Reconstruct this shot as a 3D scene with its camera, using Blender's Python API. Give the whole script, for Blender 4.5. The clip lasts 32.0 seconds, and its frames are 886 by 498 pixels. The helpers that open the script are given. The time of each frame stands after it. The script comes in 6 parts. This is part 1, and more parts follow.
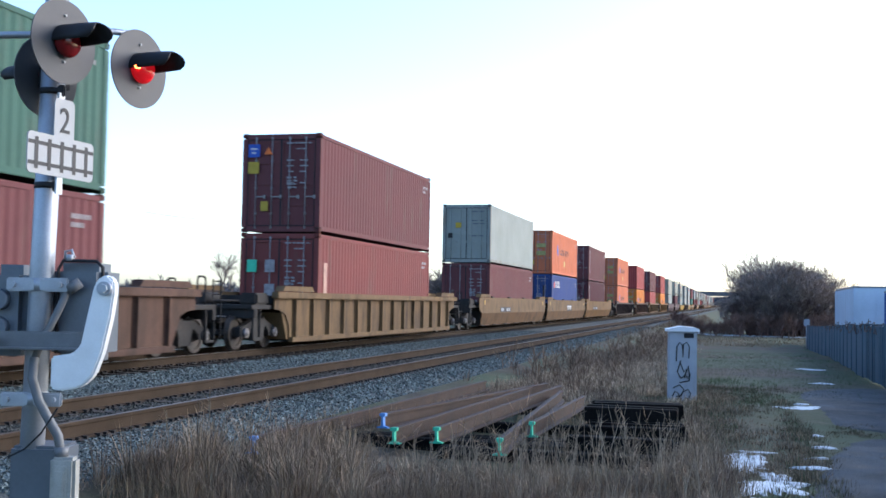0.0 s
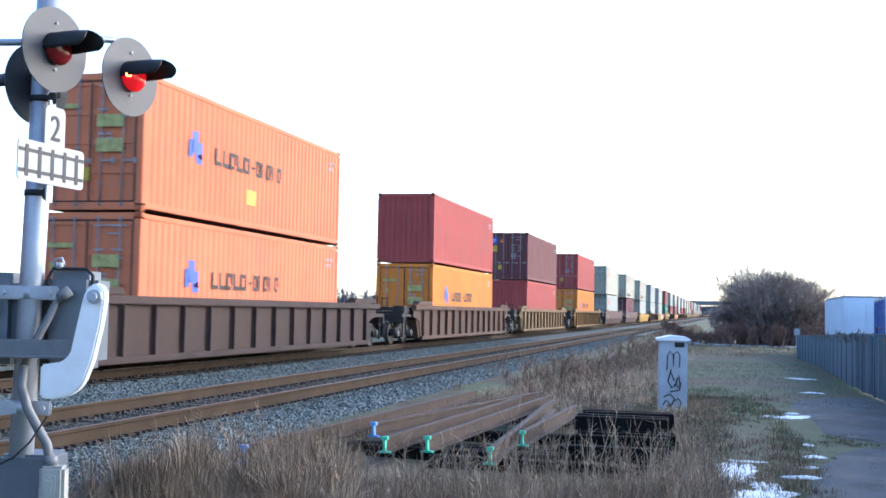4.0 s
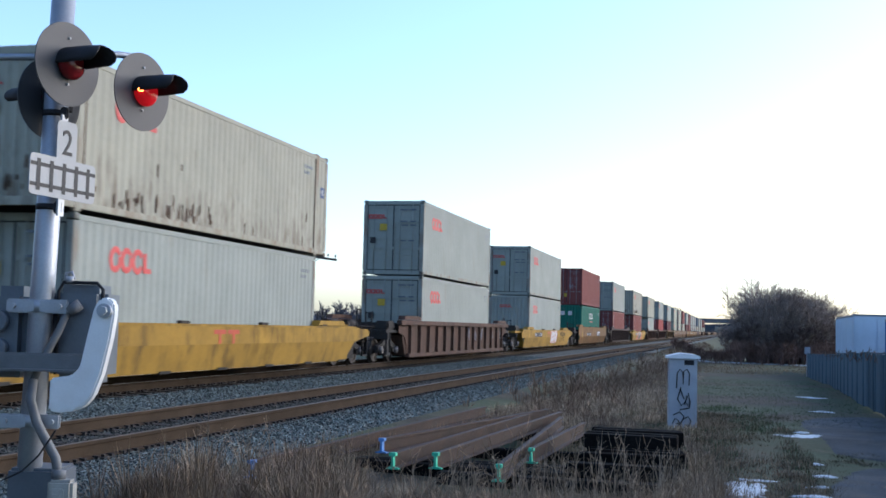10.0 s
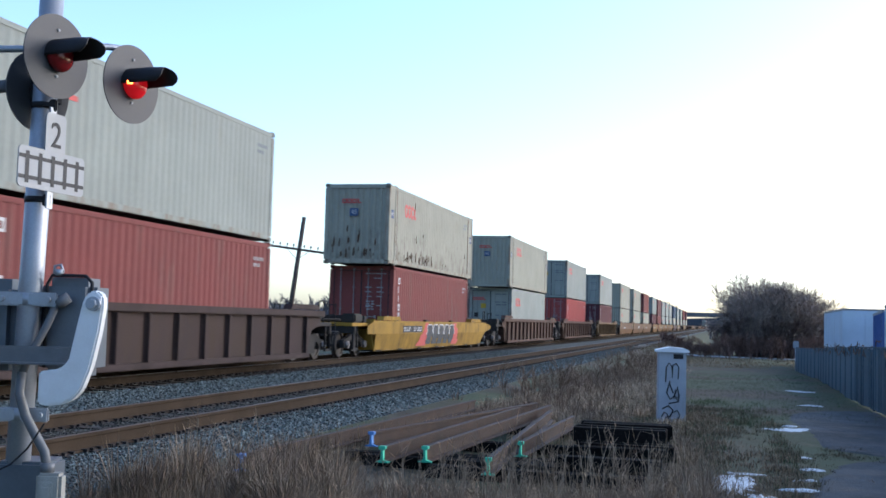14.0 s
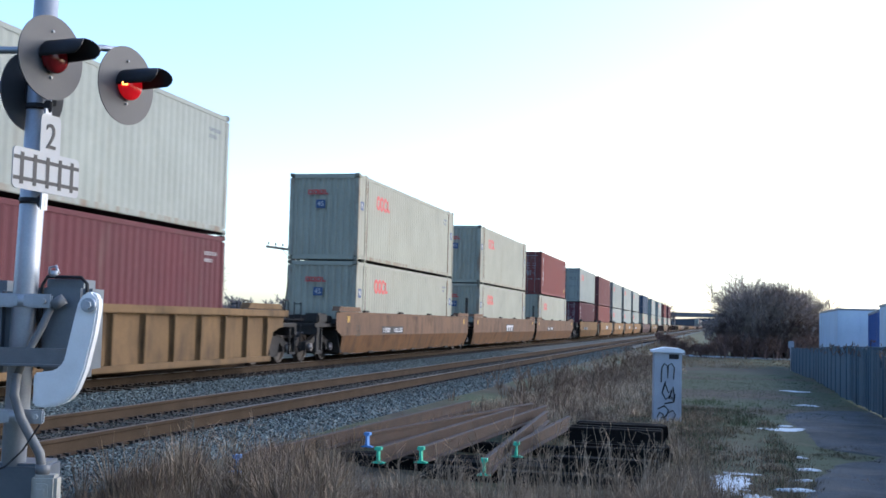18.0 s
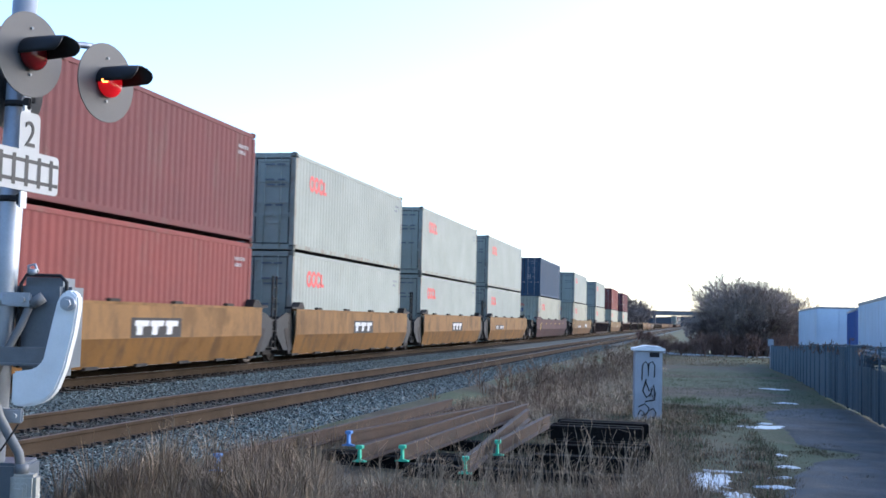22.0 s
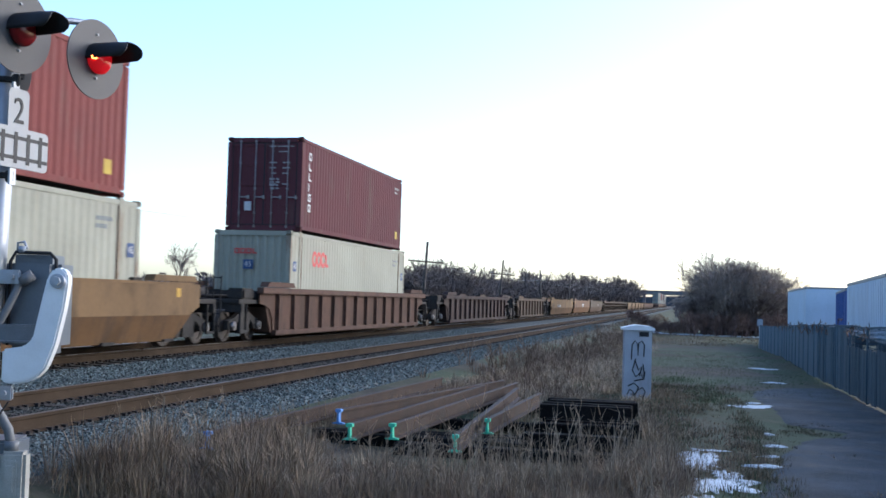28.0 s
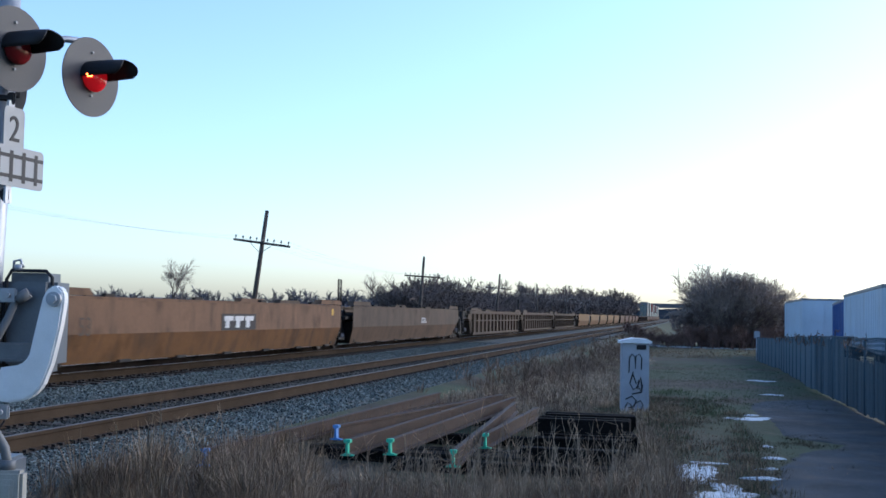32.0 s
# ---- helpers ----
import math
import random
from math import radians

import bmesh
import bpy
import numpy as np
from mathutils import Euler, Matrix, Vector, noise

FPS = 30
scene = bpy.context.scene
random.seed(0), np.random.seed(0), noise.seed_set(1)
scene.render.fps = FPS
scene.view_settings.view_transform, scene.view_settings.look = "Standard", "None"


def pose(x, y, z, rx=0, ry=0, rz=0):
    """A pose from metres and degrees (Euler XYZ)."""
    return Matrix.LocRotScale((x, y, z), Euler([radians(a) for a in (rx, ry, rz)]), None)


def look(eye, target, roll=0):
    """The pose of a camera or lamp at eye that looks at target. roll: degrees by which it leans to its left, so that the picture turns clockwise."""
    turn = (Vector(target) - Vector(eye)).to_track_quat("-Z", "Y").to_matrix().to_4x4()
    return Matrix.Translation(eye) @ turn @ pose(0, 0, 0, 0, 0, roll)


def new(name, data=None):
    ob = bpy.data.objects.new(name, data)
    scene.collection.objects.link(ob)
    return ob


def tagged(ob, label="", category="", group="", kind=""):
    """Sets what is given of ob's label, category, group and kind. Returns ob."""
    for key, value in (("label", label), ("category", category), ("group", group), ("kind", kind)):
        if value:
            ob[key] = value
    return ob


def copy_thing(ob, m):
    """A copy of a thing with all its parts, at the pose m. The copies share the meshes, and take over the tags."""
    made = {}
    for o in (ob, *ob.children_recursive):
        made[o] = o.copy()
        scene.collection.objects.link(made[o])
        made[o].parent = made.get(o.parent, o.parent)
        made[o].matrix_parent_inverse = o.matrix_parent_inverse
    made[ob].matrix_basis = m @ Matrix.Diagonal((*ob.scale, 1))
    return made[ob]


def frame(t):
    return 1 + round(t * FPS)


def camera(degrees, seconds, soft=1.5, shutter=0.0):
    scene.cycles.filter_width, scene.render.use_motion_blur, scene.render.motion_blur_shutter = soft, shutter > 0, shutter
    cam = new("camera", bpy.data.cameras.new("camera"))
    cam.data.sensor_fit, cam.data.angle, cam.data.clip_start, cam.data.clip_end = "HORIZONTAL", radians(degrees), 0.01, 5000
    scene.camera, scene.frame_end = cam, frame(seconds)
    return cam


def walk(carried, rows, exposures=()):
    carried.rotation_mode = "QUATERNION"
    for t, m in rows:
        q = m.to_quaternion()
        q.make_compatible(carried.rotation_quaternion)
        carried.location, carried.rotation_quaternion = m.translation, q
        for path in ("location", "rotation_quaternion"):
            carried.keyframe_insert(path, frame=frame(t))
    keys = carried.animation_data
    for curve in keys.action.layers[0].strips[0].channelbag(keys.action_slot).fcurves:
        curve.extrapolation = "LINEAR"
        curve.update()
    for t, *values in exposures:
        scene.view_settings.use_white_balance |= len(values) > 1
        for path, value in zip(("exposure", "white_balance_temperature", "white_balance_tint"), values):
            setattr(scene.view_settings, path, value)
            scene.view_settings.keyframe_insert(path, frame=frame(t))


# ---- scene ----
# Units: metres. z = 0 is the top of the rails, y runs along the tracks, the camera stands at x = y = 0.
EYE = (0.0, 0.0, 1.34)
cam = camera(42.98, 32.0, soft=1.6, shutter=0.15)
# seconds, heading, tilt, lean of the hand-held camera
TURNS = [
    (0, 14.49, 2.64, 1.00), (0.5, 14.44, 2.70, 0.73), (1, 14.58, 2.27, 0.79), (1.5, 14.57, 2.32, 0.43), (2, 14.40, 2.70, 0.70),
    (2.5, 14.35, 2.78, 0.93), (3, 14.35, 2.81, 1.05), (3.5, 14.08, 2.99, 1.23), (5.5, 14.14, 3.26, 0.69), (6, 14.35, 3.43, 0.94),
    (6.5, 14.36, 3.48, 1.16), (7, 14.40, 3.49, 1.27), (7.5, 14.40, 3.46, 1.22), (8, 14.36, 3.50, 1.07), (8.5, 14.41, 3.74, 0.70),
    (9, 14.42, 3.89, 0.85), (9.5, 14.39, 4.01, 1.15), (10, 14.55, 3.90, 1.47), (10.5, 14.65, 3.91, 1.36), (11, 14.46, 4.12, 1.43),
    (11.5, 14.24, 4.40, 0.94), (12, 14.32, 4.28, 1.02), (12.5, 14.24, 4.09, 1.20), (13, 14.19, 3.84, 1.30), (13.5, 14.08, 3.70, 1.42),
    (14, 14.03, 3.59, 1.56), (14.5, 13.95, 3.46, 1.71), (15, 14.23, 3.29, 1.47), (15.5, 14.72, 3.16, 1.20), (17.5, 14.40, 3.52, 1.15),
    (18, 13.80, 3.63, 1.44), (18.5, 13.53, 3.59, 1.62), (19, 13.14, 3.39, 1.75), (19.5, 12.95, 3.36, 1.32), (20, 13.42, 3.53, 1.20),
    (20.5, 13.46, 3.45, 1.34), (21, 13.27, 3.37, 1.41), (21.5, 13.14, 3.21, 1.65), (22, 12.85, 3.57, 1.41), (22.5, 13.00, 3.59, 1.20),
    (23, 12.90, 3.62, 1.21), (23.5, 12.87, 3.66, 1.33), (24, 12.73, 3.60, 1.49), (24.5, 12.59, 3.60, 1.49), (25, 12.49, 3.46, 1.49),
    (25.5, 12.28, 3.16, 1.51), (26, 12.30, 2.78, 1.54), (26.5, 12.10, 2.47, 1.62), (28.5, 12.51, 2.58, 1.51), (29, 12.38, 3.11, 1.10),
    (29.5, 12.29, 3.42, 0.96), (30, 12.16, 3.52, 1.02), (30.5, 12.06, 3.67, 0.90), (31, 12.10, 3.68, 0.97), (31.5, 12.14, 3.41, 0.87),
    (32, 12.18, 3.26, 1.13),
]


def camera_pose(heading, tilt, lean):
    return pose(*EYE, 0, 0, heading) @ pose(0, 0, 0, 90 + tilt) @ pose(0, 0, 0, 0, 0, lean)


walk(cam, [(t, camera_pose(h, p, r)) for t, h, p, r in TURNS],
     exposures=[(t, s + 1.45, 6180 if t < 29.5 else 5920, 13) for t, s in ((0, .35), (1, .75), (2, .98), (3, 1.06), (5.5, .7), (6, .58), (7, .32), (8, .26), (9, .1), (10, -.1), (11, -.18), (12, -.16), (14, .0), (15, .2), (18, .2), (19, .14), (20, .27), (21, .34), (22, .46), (23, .18), (24, .14), (25, .05), (26, .12), (28.5, .12), (29.2, .0), (30, -.25), (32, -.33))])

# ---- sky and sun ----
SUN_TURN, SUN_UP = 55.0, 22.0      # degrees clockwise from +y, and above the horizon
world = bpy.data.worlds.new("dusk_sky")
scene.world = world
world.use_nodes = True
wn = world.node_tree.nodes
sky = wn.new("ShaderNodeTexSky")
sky.sky_type = "NISHITA"
sky.sun_disc = False
sky.sun_elevation = radians(SUN_UP)
sky.sun_rotation = radians(SUN_TURN)
sky.air_density, sky.dust_density, sky.ozone_density = 1.0, 1.4, 3.8
wn["Background"].inputs["Strength"].default_value = 0.15
world.node_tree.links.new(sky.outputs["Color"], wn["Background"].inputs["Color"])
sun = new("sun", bpy.data.lights.new("sun", "SUN"))
sun.data.energy, sun.data.angle, sun.data.color = 0.9, radians(40), (1.0, 0.94, 0.865)
a, e = radians(SUN_TURN), radians(SUN_UP)
sun.matrix_world = look((0, 0, 0), (-math.sin(a) * math.cos(e), -math.cos(a) * math.cos(e), -math.sin(e)))

# ---- materials ----
MATS = {}


def mat(name, color, rough=0.7, metal=0.0, vary=0.18, scale=1.5, bump=0.0, bump_scale=40.0, dirt=None, dirt_amount=0.0,
        dirt_scale=2.0, streak=1.0, random_object=0.0, random_island=0.0, emit=None, second=None, second_scale=0.4, second_at=0.5, spec=0.2, shift=False, low=0.0):
    """A procedural material: base colour with two scales of variation, dirt in streaks, fine bump."""
    if name in MATS:
        return MATS[name]
    m = bpy.data.materials.new(name)
    m.use_nodes = True
    n, l = m.node_tree.nodes, m.node_tree.links
    b = n["Principled BSDF"]
    b.inputs["Roughness"].default_value, b.inputs["Metallic"].default_value = rough, metal
    b.inputs["Specular IOR Level"].default_value = spec
    co = n.new("ShaderNodeTexCoord")
    where = co.outputs["Object"]
    if shift:
        own, ofs = n.new("ShaderNodeObjectInfo"), n.new("ShaderNodeVectorMath")
        mul = n.new("ShaderNodeVectorMath")
        mul.operation, ofs.operation = "SCALE", "ADD"
        mul.inputs[0].default_value = (31.0, 57.0, 0.0)
        l.new(own.outputs["Random"], mul.inputs["Scale"])
        l.new(where, ofs.inputs[0])
        l.new(mul.outputs[0], ofs.inputs[1])
        where = ofs.outputs[0]
    big, fine = n.new("ShaderNodeTexNoise"), n.new("ShaderNodeTexNoise")
    big.inputs["Scale"].default_value, fine.inputs["Scale"].default_value = scale, scale * 14
    big.inputs["Detail"].default_value, fine.inputs["Detail"].default_value = 5, 4
    add = n.new("ShaderNodeMath")
    add.operation = "MULTIPLY_ADD"
    add.inputs[1].default_value = 0.4
    for t in (big, fine):
        l.new(where, t.inputs["Vector"])
    l.new(fine.outputs["Fac"], add.inputs[0])
    l.new(big.outputs["Fac"], add.inputs[2])
    hsv = n.new("ShaderNodeHueSaturation")
    hsv.inputs["Color"].default_value = (*color, 1)
    rng = n.new("ShaderNodeMapRange")
    rng.inputs["From Min"].default_value, rng.inputs["From Max"].default_value = 0.45, 0.95
    rng.inputs["To Min"].default_value, rng.inputs["To Max"].default_value = 1 - vary, 1 + vary
    l.new(add.outputs[0], rng.inputs["Value"])
    value = rng.outputs[0]
    if random_object or random_island:
        if random_object:
            src = n.new("ShaderNodeObjectInfo").outputs["Random"]
        else:
            src = n.new("ShaderNodeNewGeometry").outputs["Random Per Island"]
        r2 = n.new("ShaderNodeMapRange")
        k = random_object or random_island
        r2.inputs["To Min"].default_value, r2.inputs["To Max"].default_value = 1 - k, 1 + k
        l.new(src, r2.inputs["Value"])
        mu = n.new("ShaderNodeMath")
        mu.operation = "MULTIPLY"
        l.new(value, mu.inputs[0])
        l.new(r2.outputs[0], mu.inputs[1])
        value = mu.outputs[0]
    l.new(value, hsv.inputs["Value"])
    out = hsv.outputs["Color"]

    def blend(fac, colour, prior):
        mix = n.new("ShaderNodeMix")
        mix.data_type = "RGBA"
        l.new(fac, mix.inputs["Factor"])
        l.new(prior, mix.inputs[6])
        mix.inputs[7].default_value = (*colour, 1)
        return mix.outputs[2]

    if second:
        sn = n.new("ShaderNodeTexNoise")
        sn.inputs["Scale"].default_value, sn.inputs["Detail"].default_value = second_scale, 6
        l.new(where, sn.inputs["Vector"])
        sr = n.new("ShaderNodeMapRange")
        sr.inputs["From Min"].default_value, sr.inputs["From Max"].default_value = second_at - 0.07, second_at + 0.07
        l.new(sn.outputs["Fac"], sr.inputs["Value"])
        out = blend(sr.outputs[0], second, out)
    if dirt:
        mp = n.new("ShaderNodeMapping")
        mp.inputs["Scale"].default_value = (1, 1, 1 / streak)
        l.new(where, mp.inputs["Vector"])
        dn = n.new("ShaderNodeTexNoise")
        dn.inputs["Scale"].default_value, dn.inputs["Detail"].default_value = dirt_scale, 7
        dn.inputs["Roughness"].default_value = 0.65
        l.new(mp.outputs[0], dn.inputs["Vector"])
        dr = n.new("ShaderNodeMapRange")
        dr.inputs["From Min"].default_value, dr.inputs["From Max"].default_value = 0.62 - 0.3 * dirt_amount, 0.8 - 0.15 * dirt_amount
        dr.inputs["To Max"].default_value = min(1.0, 0.35 + dirt_amount)
        fac = dn.outputs["Fac"]
        if low:
            sep, lo, ad = n.new("ShaderNodeSeparateXYZ"), n.new("ShaderNodeMapRange"), n.new("ShaderNodeMath")
            l.new(co.outputs["Object"], sep.inputs[0])
            lo.inputs["From Min"].default_value, lo.inputs["From Max"].default_value = 0.1, 1.6
            lo.inputs["To Min"].default_value, lo.inputs["To Max"].default_value = low, 0.0
            l.new(sep.outputs["Z"], lo.inputs["Value"])
            l.new(fac, ad.inputs[0])
            l.new(lo.outputs[0], ad.inputs[1])
            fac = ad.outputs[0]
        l.new(fac, dr.inputs["Value"])
        out = blend(dr.outputs[0], dirt, out)
    l.new(out, b.inputs["Base Color"])
    rr = n.new("ShaderNodeMapRange")
    rr.inputs["To Min"].default_value, rr.inputs["To Max"].default_value = max(0.05, rough - 0.1), min(1, rough + 0.12)
    l.new(big.outputs["Fac"], rr.inputs["Value"])
    l.new(rr.outputs[0], b.inputs["Roughness"])
    if bump:
        bn = n.new("ShaderNodeTexNoise")
        bn.inputs["Scale"].default_value, bn.inputs["Detail"].default_value = bump_scale, 5
        l.new(where, bn.inputs["Vector"])
        bp = n.new("ShaderNodeBump")
        bp.inputs["Strength"].default_value, bp.inputs["Distance"].default_value = bump, 0.02
        l.new(bn.outputs["Fac"], bp.inputs["Height"])
        l.new(bp.outputs[0], b.inputs["Normal"])
    if emit:
        b.inputs["Emission Color"].default_value, b.inputs["Emission Strength"].default_value = (*emit[0], 1), emit[1]
    MATS[name] = m
    return m


GRIME, RUST = (0.10, 0.085, 0.07), (0.17, 0.07, 0.03)


def paint(name, color, rough=0.75, dirt=GRIME, amount=0.22, streak=5.0, scale=1.6, low=0.0):
    return mat(name, color, rough, vary=0.12, scale=0.7, bump=0.06, bump_scale=60, dirt=dirt, dirt_amount=amount, dirt_scale=scale, streak=streak, random_object=0.04, shift=True, low=low, spec=0.15)


BOX_PAINT = {   # corrugated steel, streaked by rain and soot
    "brown": paint("oxide_brown_paint", (0.105, 0.037, 0.038)),
    "maroon": paint("maroon_paint", (0.078, 0.024, 0.029)),
    "rust": paint("rust_red_paint", (0.142, 0.041, 0.037)),
    "red": paint("red_paint", (0.255, 0.05, 0.045)),
    "orange": paint("orange_paint", (0.435, 0.128, 0.062)),
    "amber": paint("amber_orange_paint", (0.468, 0.1482, 0.0273)),
    "blue": paint("cobalt_blue_paint", (0.027, 0.050, 0.150)),
    "navy": paint("faded_navy_paint", (0.030, 0.053, 0.088)),
    "green": paint("container_green_paint", (0.0133, 0.0995, 0.0729)),
    "bottle": paint("bottle_green_paint", (0.045, 0.098, 0.076)),
    "white": paint("cream_white_paint", (0.246, 0.245, 0.200), amount=0.10, dirt=(0.17, 0.12, 0.07)),
    "pale": paint("pale_grey_white_paint", (0.217, 0.234, 0.214), amount=0.09, dirt=(0.18, 0.14, 0.095)),
    "rusty": paint("rust_streaked_white_paint", (0.255, 0.25, 0.205), amount=0.13, dirt=(0.075, 0.034, 0.018), streak=3.0, scale=4.4, low=0.17),
}


def car_paint(name, color, amount=0.45):
    """Old car paint: bleached blotches, soot patches and rain streaks."""
    return mat(name, color, 0.78, vary=0.2, scale=0.8, bump=0.08, bump_scale=50, dirt=(0.035, 0.026, 0.02), dirt_amount=amount, dirt_scale=2.4, streak=3.5,
               second=tuple(v * .66 for v in color), second_scale=1.1, second_at=0.6, random_object=0.05, shift=True, spec=0.12)


CAR_PAINT = {
    "tan": car_paint("faded_yellow_car_paint", (0.124, 0.078, 0.039), 0.34),
    "ochre": car_paint("ochre_car_paint", (0.118, 0.070, 0.043), 0.4),
    "yellow": car_paint("yellow_car_paint", (0.25, 0.147, 0.028), 0.38),
    "gold": car_paint("yellow_ochre_car_paint", (0.162, 0.091, 0.038), 0.38),
    "oxide": car_paint("oxide_brown_car_paint", (0.076, 0.043, 0.031)),
    "grime": car_paint("dark_grimy_car_paint", (0.040, 0.027, 0.025)),
    "plum": car_paint("faded_maroon_car_paint", (0.066, 0.038, 0.038), 0.36),
    "dust": car_paint("dusty_tan_car_paint", (0.072, 0.053, 0.039)),
}
# corner castings: the same paint, worn to rust
CASTING_PAINT = {c: mat(m.name + "_worn", tuple(v * .7 for v in m.node_tree.nodes["Hue/Saturation/Value"].inputs["Color"].default_value[:3]), .8, vary=.25, scale=4, dirt=(.05, .028, .018), dirt_amount=.6, dirt_scale=7, shift=True, spec=0.1) for c, m in BOX_PAINT.items()}
POST_PAINT = {c: mat(c + "_rusty_post_paint", m.node_tree.nodes["Hue/Saturation/Value"].inputs["Color"].default_value[:3], .75, vary=.15, scale=2, dirt=(.15, .08, .043), dirt_amount=.55, dirt_scale=4, streak=4, shift=True, spec=0.1) for c, m in BOX_PAINT.items() if c in ("white", "pale", "rusty")}
# side sheets between the ribs: the car paint under heavier dark streaks
SHEET_PAINT = {c: mat(m.name + "_heavy_streaks", tuple(v * .95 for v in m.node_tree.nodes["Hue/Saturation/Value"].inputs["Color"].default_value[:3]), .75, vary=.25, scale=.9, bump=.1, bump_scale=40,
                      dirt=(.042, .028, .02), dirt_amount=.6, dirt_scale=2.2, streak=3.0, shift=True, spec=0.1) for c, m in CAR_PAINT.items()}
# smooth cars' lower slope: fuller colour, with shade of its inward tilt painted in
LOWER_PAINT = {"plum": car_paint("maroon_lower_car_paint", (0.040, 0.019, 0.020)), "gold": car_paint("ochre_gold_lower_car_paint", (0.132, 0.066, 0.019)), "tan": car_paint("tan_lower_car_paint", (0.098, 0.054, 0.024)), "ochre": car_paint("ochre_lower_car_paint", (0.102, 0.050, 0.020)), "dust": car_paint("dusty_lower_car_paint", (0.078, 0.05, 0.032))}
M_UNDER = mat("greasy_black_steel", (0.0216, 0.0194, 0.018), 0.8, 0.1, vary=0.3, dirt=(0.05, 0.036, 0.027), dirt_amount=0.35, dirt_scale=5, spec=0.25)
M_WHEEL = mat("worn_wheel_steel", (0.045, 0.036, 0.03), 0.6, 0.3, vary=0.4, scale=4)
M_BEARING = mat("bearing_cap_steel", (0.20, 0.185, 0.18), 0.4, 0.7, vary=0.3, scale=8)
M_STEEL = mat("galvanised_steel", (0.30, 0.32, 0.35), 0.5, 0.6, vary=0.14, scale=5, bump=0.05, dirt=(0.22, 0.21, 0.2), dirt_amount=0.18, dirt_scale=4)
M_ALU = mat("aluminium_casting", (0.60, 0.61, 0.625), 0.45, 0.35, vary=0.08, scale=6, bump=0.04)
M_GREYPAINT = mat("grey_equipment_paint", (0.10, 0.115, 0.135), 0.4, 0.3, vary=0.12, scale=4, bump=0.04)
M_BLACK = mat("matt_black_paint", (0.015, 0.015, 0.017), 0.6, vary=0.2, scale=6)
M_DISC = mat("grey_target_paint", (0.066, 0.066, 0.069), 0.55, vary=0.08, scale=5)
M_LENS = mat("red_lens_glass", (0.11, 0.008, 0.01), 0.15, vary=0.05)
M_LENS_LIT = mat("lit_red_lens_glass", (0.30, 0.008, 0.012), 0.12, vary=0.05, emit=((1.0, 0.012, 0.02), 0.10))
M_LED = mat("lit_red_lamp_core", (0.9, 0.2, 0.05), 0.3, emit=((1.0, 0.16, 0.03), 6.0))
M_SIGNWHITE = mat("white_sign_sheeting", (0.255, 0.265, 0.275), 0.5, vary=0.05, scale=6, dirt=(0.4, 0.38, 0.35), dirt_amount=0.1, dirt_scale=6)
M_SIGNBLACK = mat("black_sign_ink", (0.03, 0.03, 0.032), 0.6, vary=0.1)
M_MARK_WHITE = mat("white_stencil_paint", (0.40, 0.40, 0.40), 0.6, vary=0.2, scale=6)
M_FADED_BLACK = mat("worn_black_stencil", (0.055, 0.04, 0.03), 0.7, vary=0.3, scale=6)
M_SPRAY_GREY = mat("grey_black_spray", (0.035, 0.04, 0.045), 0.65, vary=0.6, scale=5)
M_STENCIL = mat("faded_white_stencil", (0.22, 0.21, 0.22), 0.65, vary=0.35, scale=9)
M_JBOX = mat("weathered_cast_alloy", (0.27, 0.265, 0.24), 0.6, 0.2, vary=0.25, scale=7, bump=0.1)
M_CONDUIT = mat("grey_conduit_skin", (0.13, 0.135, 0.14), 0.6, 0.2, vary=0.2, scale=8)
M_MARK_RED = mat("red_logo_paint", (0.42, 0.06, 0.055), 0.55, vary=0.15, scale=5)
M_MARK_BLUE = mat("blue_logo_paint", (0.03, 0.07, 0.30), 0.55, vary=0.15, scale=5)
M_PLATE_BLUE = mat("weathered_blue_plate", (0.035, 0.062, 0.135), 0.6, vary=0.25, scale=8)
M_MARK_YELLOW = mat("yellow_label_paint", (0.34, 0.235, 0.03), 0.55, vary=0.2, scale=5)
M_PLACARD = mat("faded_yellow_green_placard", (0.27, 0.24, 0.09), 0.65, vary=0.35, scale=7)
M_REFLECTOR = mat("dull_yellow_reflector", (0.34, 0.2, 0.03), 0.6, vary=0.25, scale=6)
M_MARK_BLACK = mat("black_stencil_paint", (0.022, 0.02, 0.02), 0.65, vary=0.2, scale=5)
M_MARK_DARKRUST = mat("dark_rust_stain", (0.062, 0.034, 0.02), 0.85, vary=0.4, scale=7)
M_MARK_ORANGE = mat("orange_spray_paint", (0.60, 0.13, 0.03), 0.6, vary=0.3, scale=4)
M_MARK_DARKRED = mat("dull_red_lettering", (0.35, 0.06, 0.03), 0.6, vary=0.2, scale=5)
M_LOCKROD = mat("weathered_lock_rod", (0.19, 0.175, 0.175), 0.6, 0.2, vary=0.25, scale=6)
M_RAIL = mat("rusty_rail_steel", (0.040, 0.028, 0.019), 0.85, vary=0.3, scale=2.5, bump=0.15, bump_scale=80, spec=0.05)
M_RAILTOP = mat("polished_rail_head", (0.294, 0.28, 0.273), 0.28, 0.9, vary=0.2, scale=3)
M_RAILDULL = mat("dull_brown_rail_head", (0.066, 0.050, 0.039), 0.45, 0.3, vary=0.3, scale=3, bump=0.05, spec=0.4)
M_LOOSE = mat("dark_rust_rail", (0.036, 0.023, 0.0175), 0.66, 0.0, vary=0.45, scale=2.5, bump=0.2, bump_scale=60, dirt=(0.085, 0.042, 0.022), dirt_amount=0.3, dirt_scale=2, streak=.3, spec=0.14)
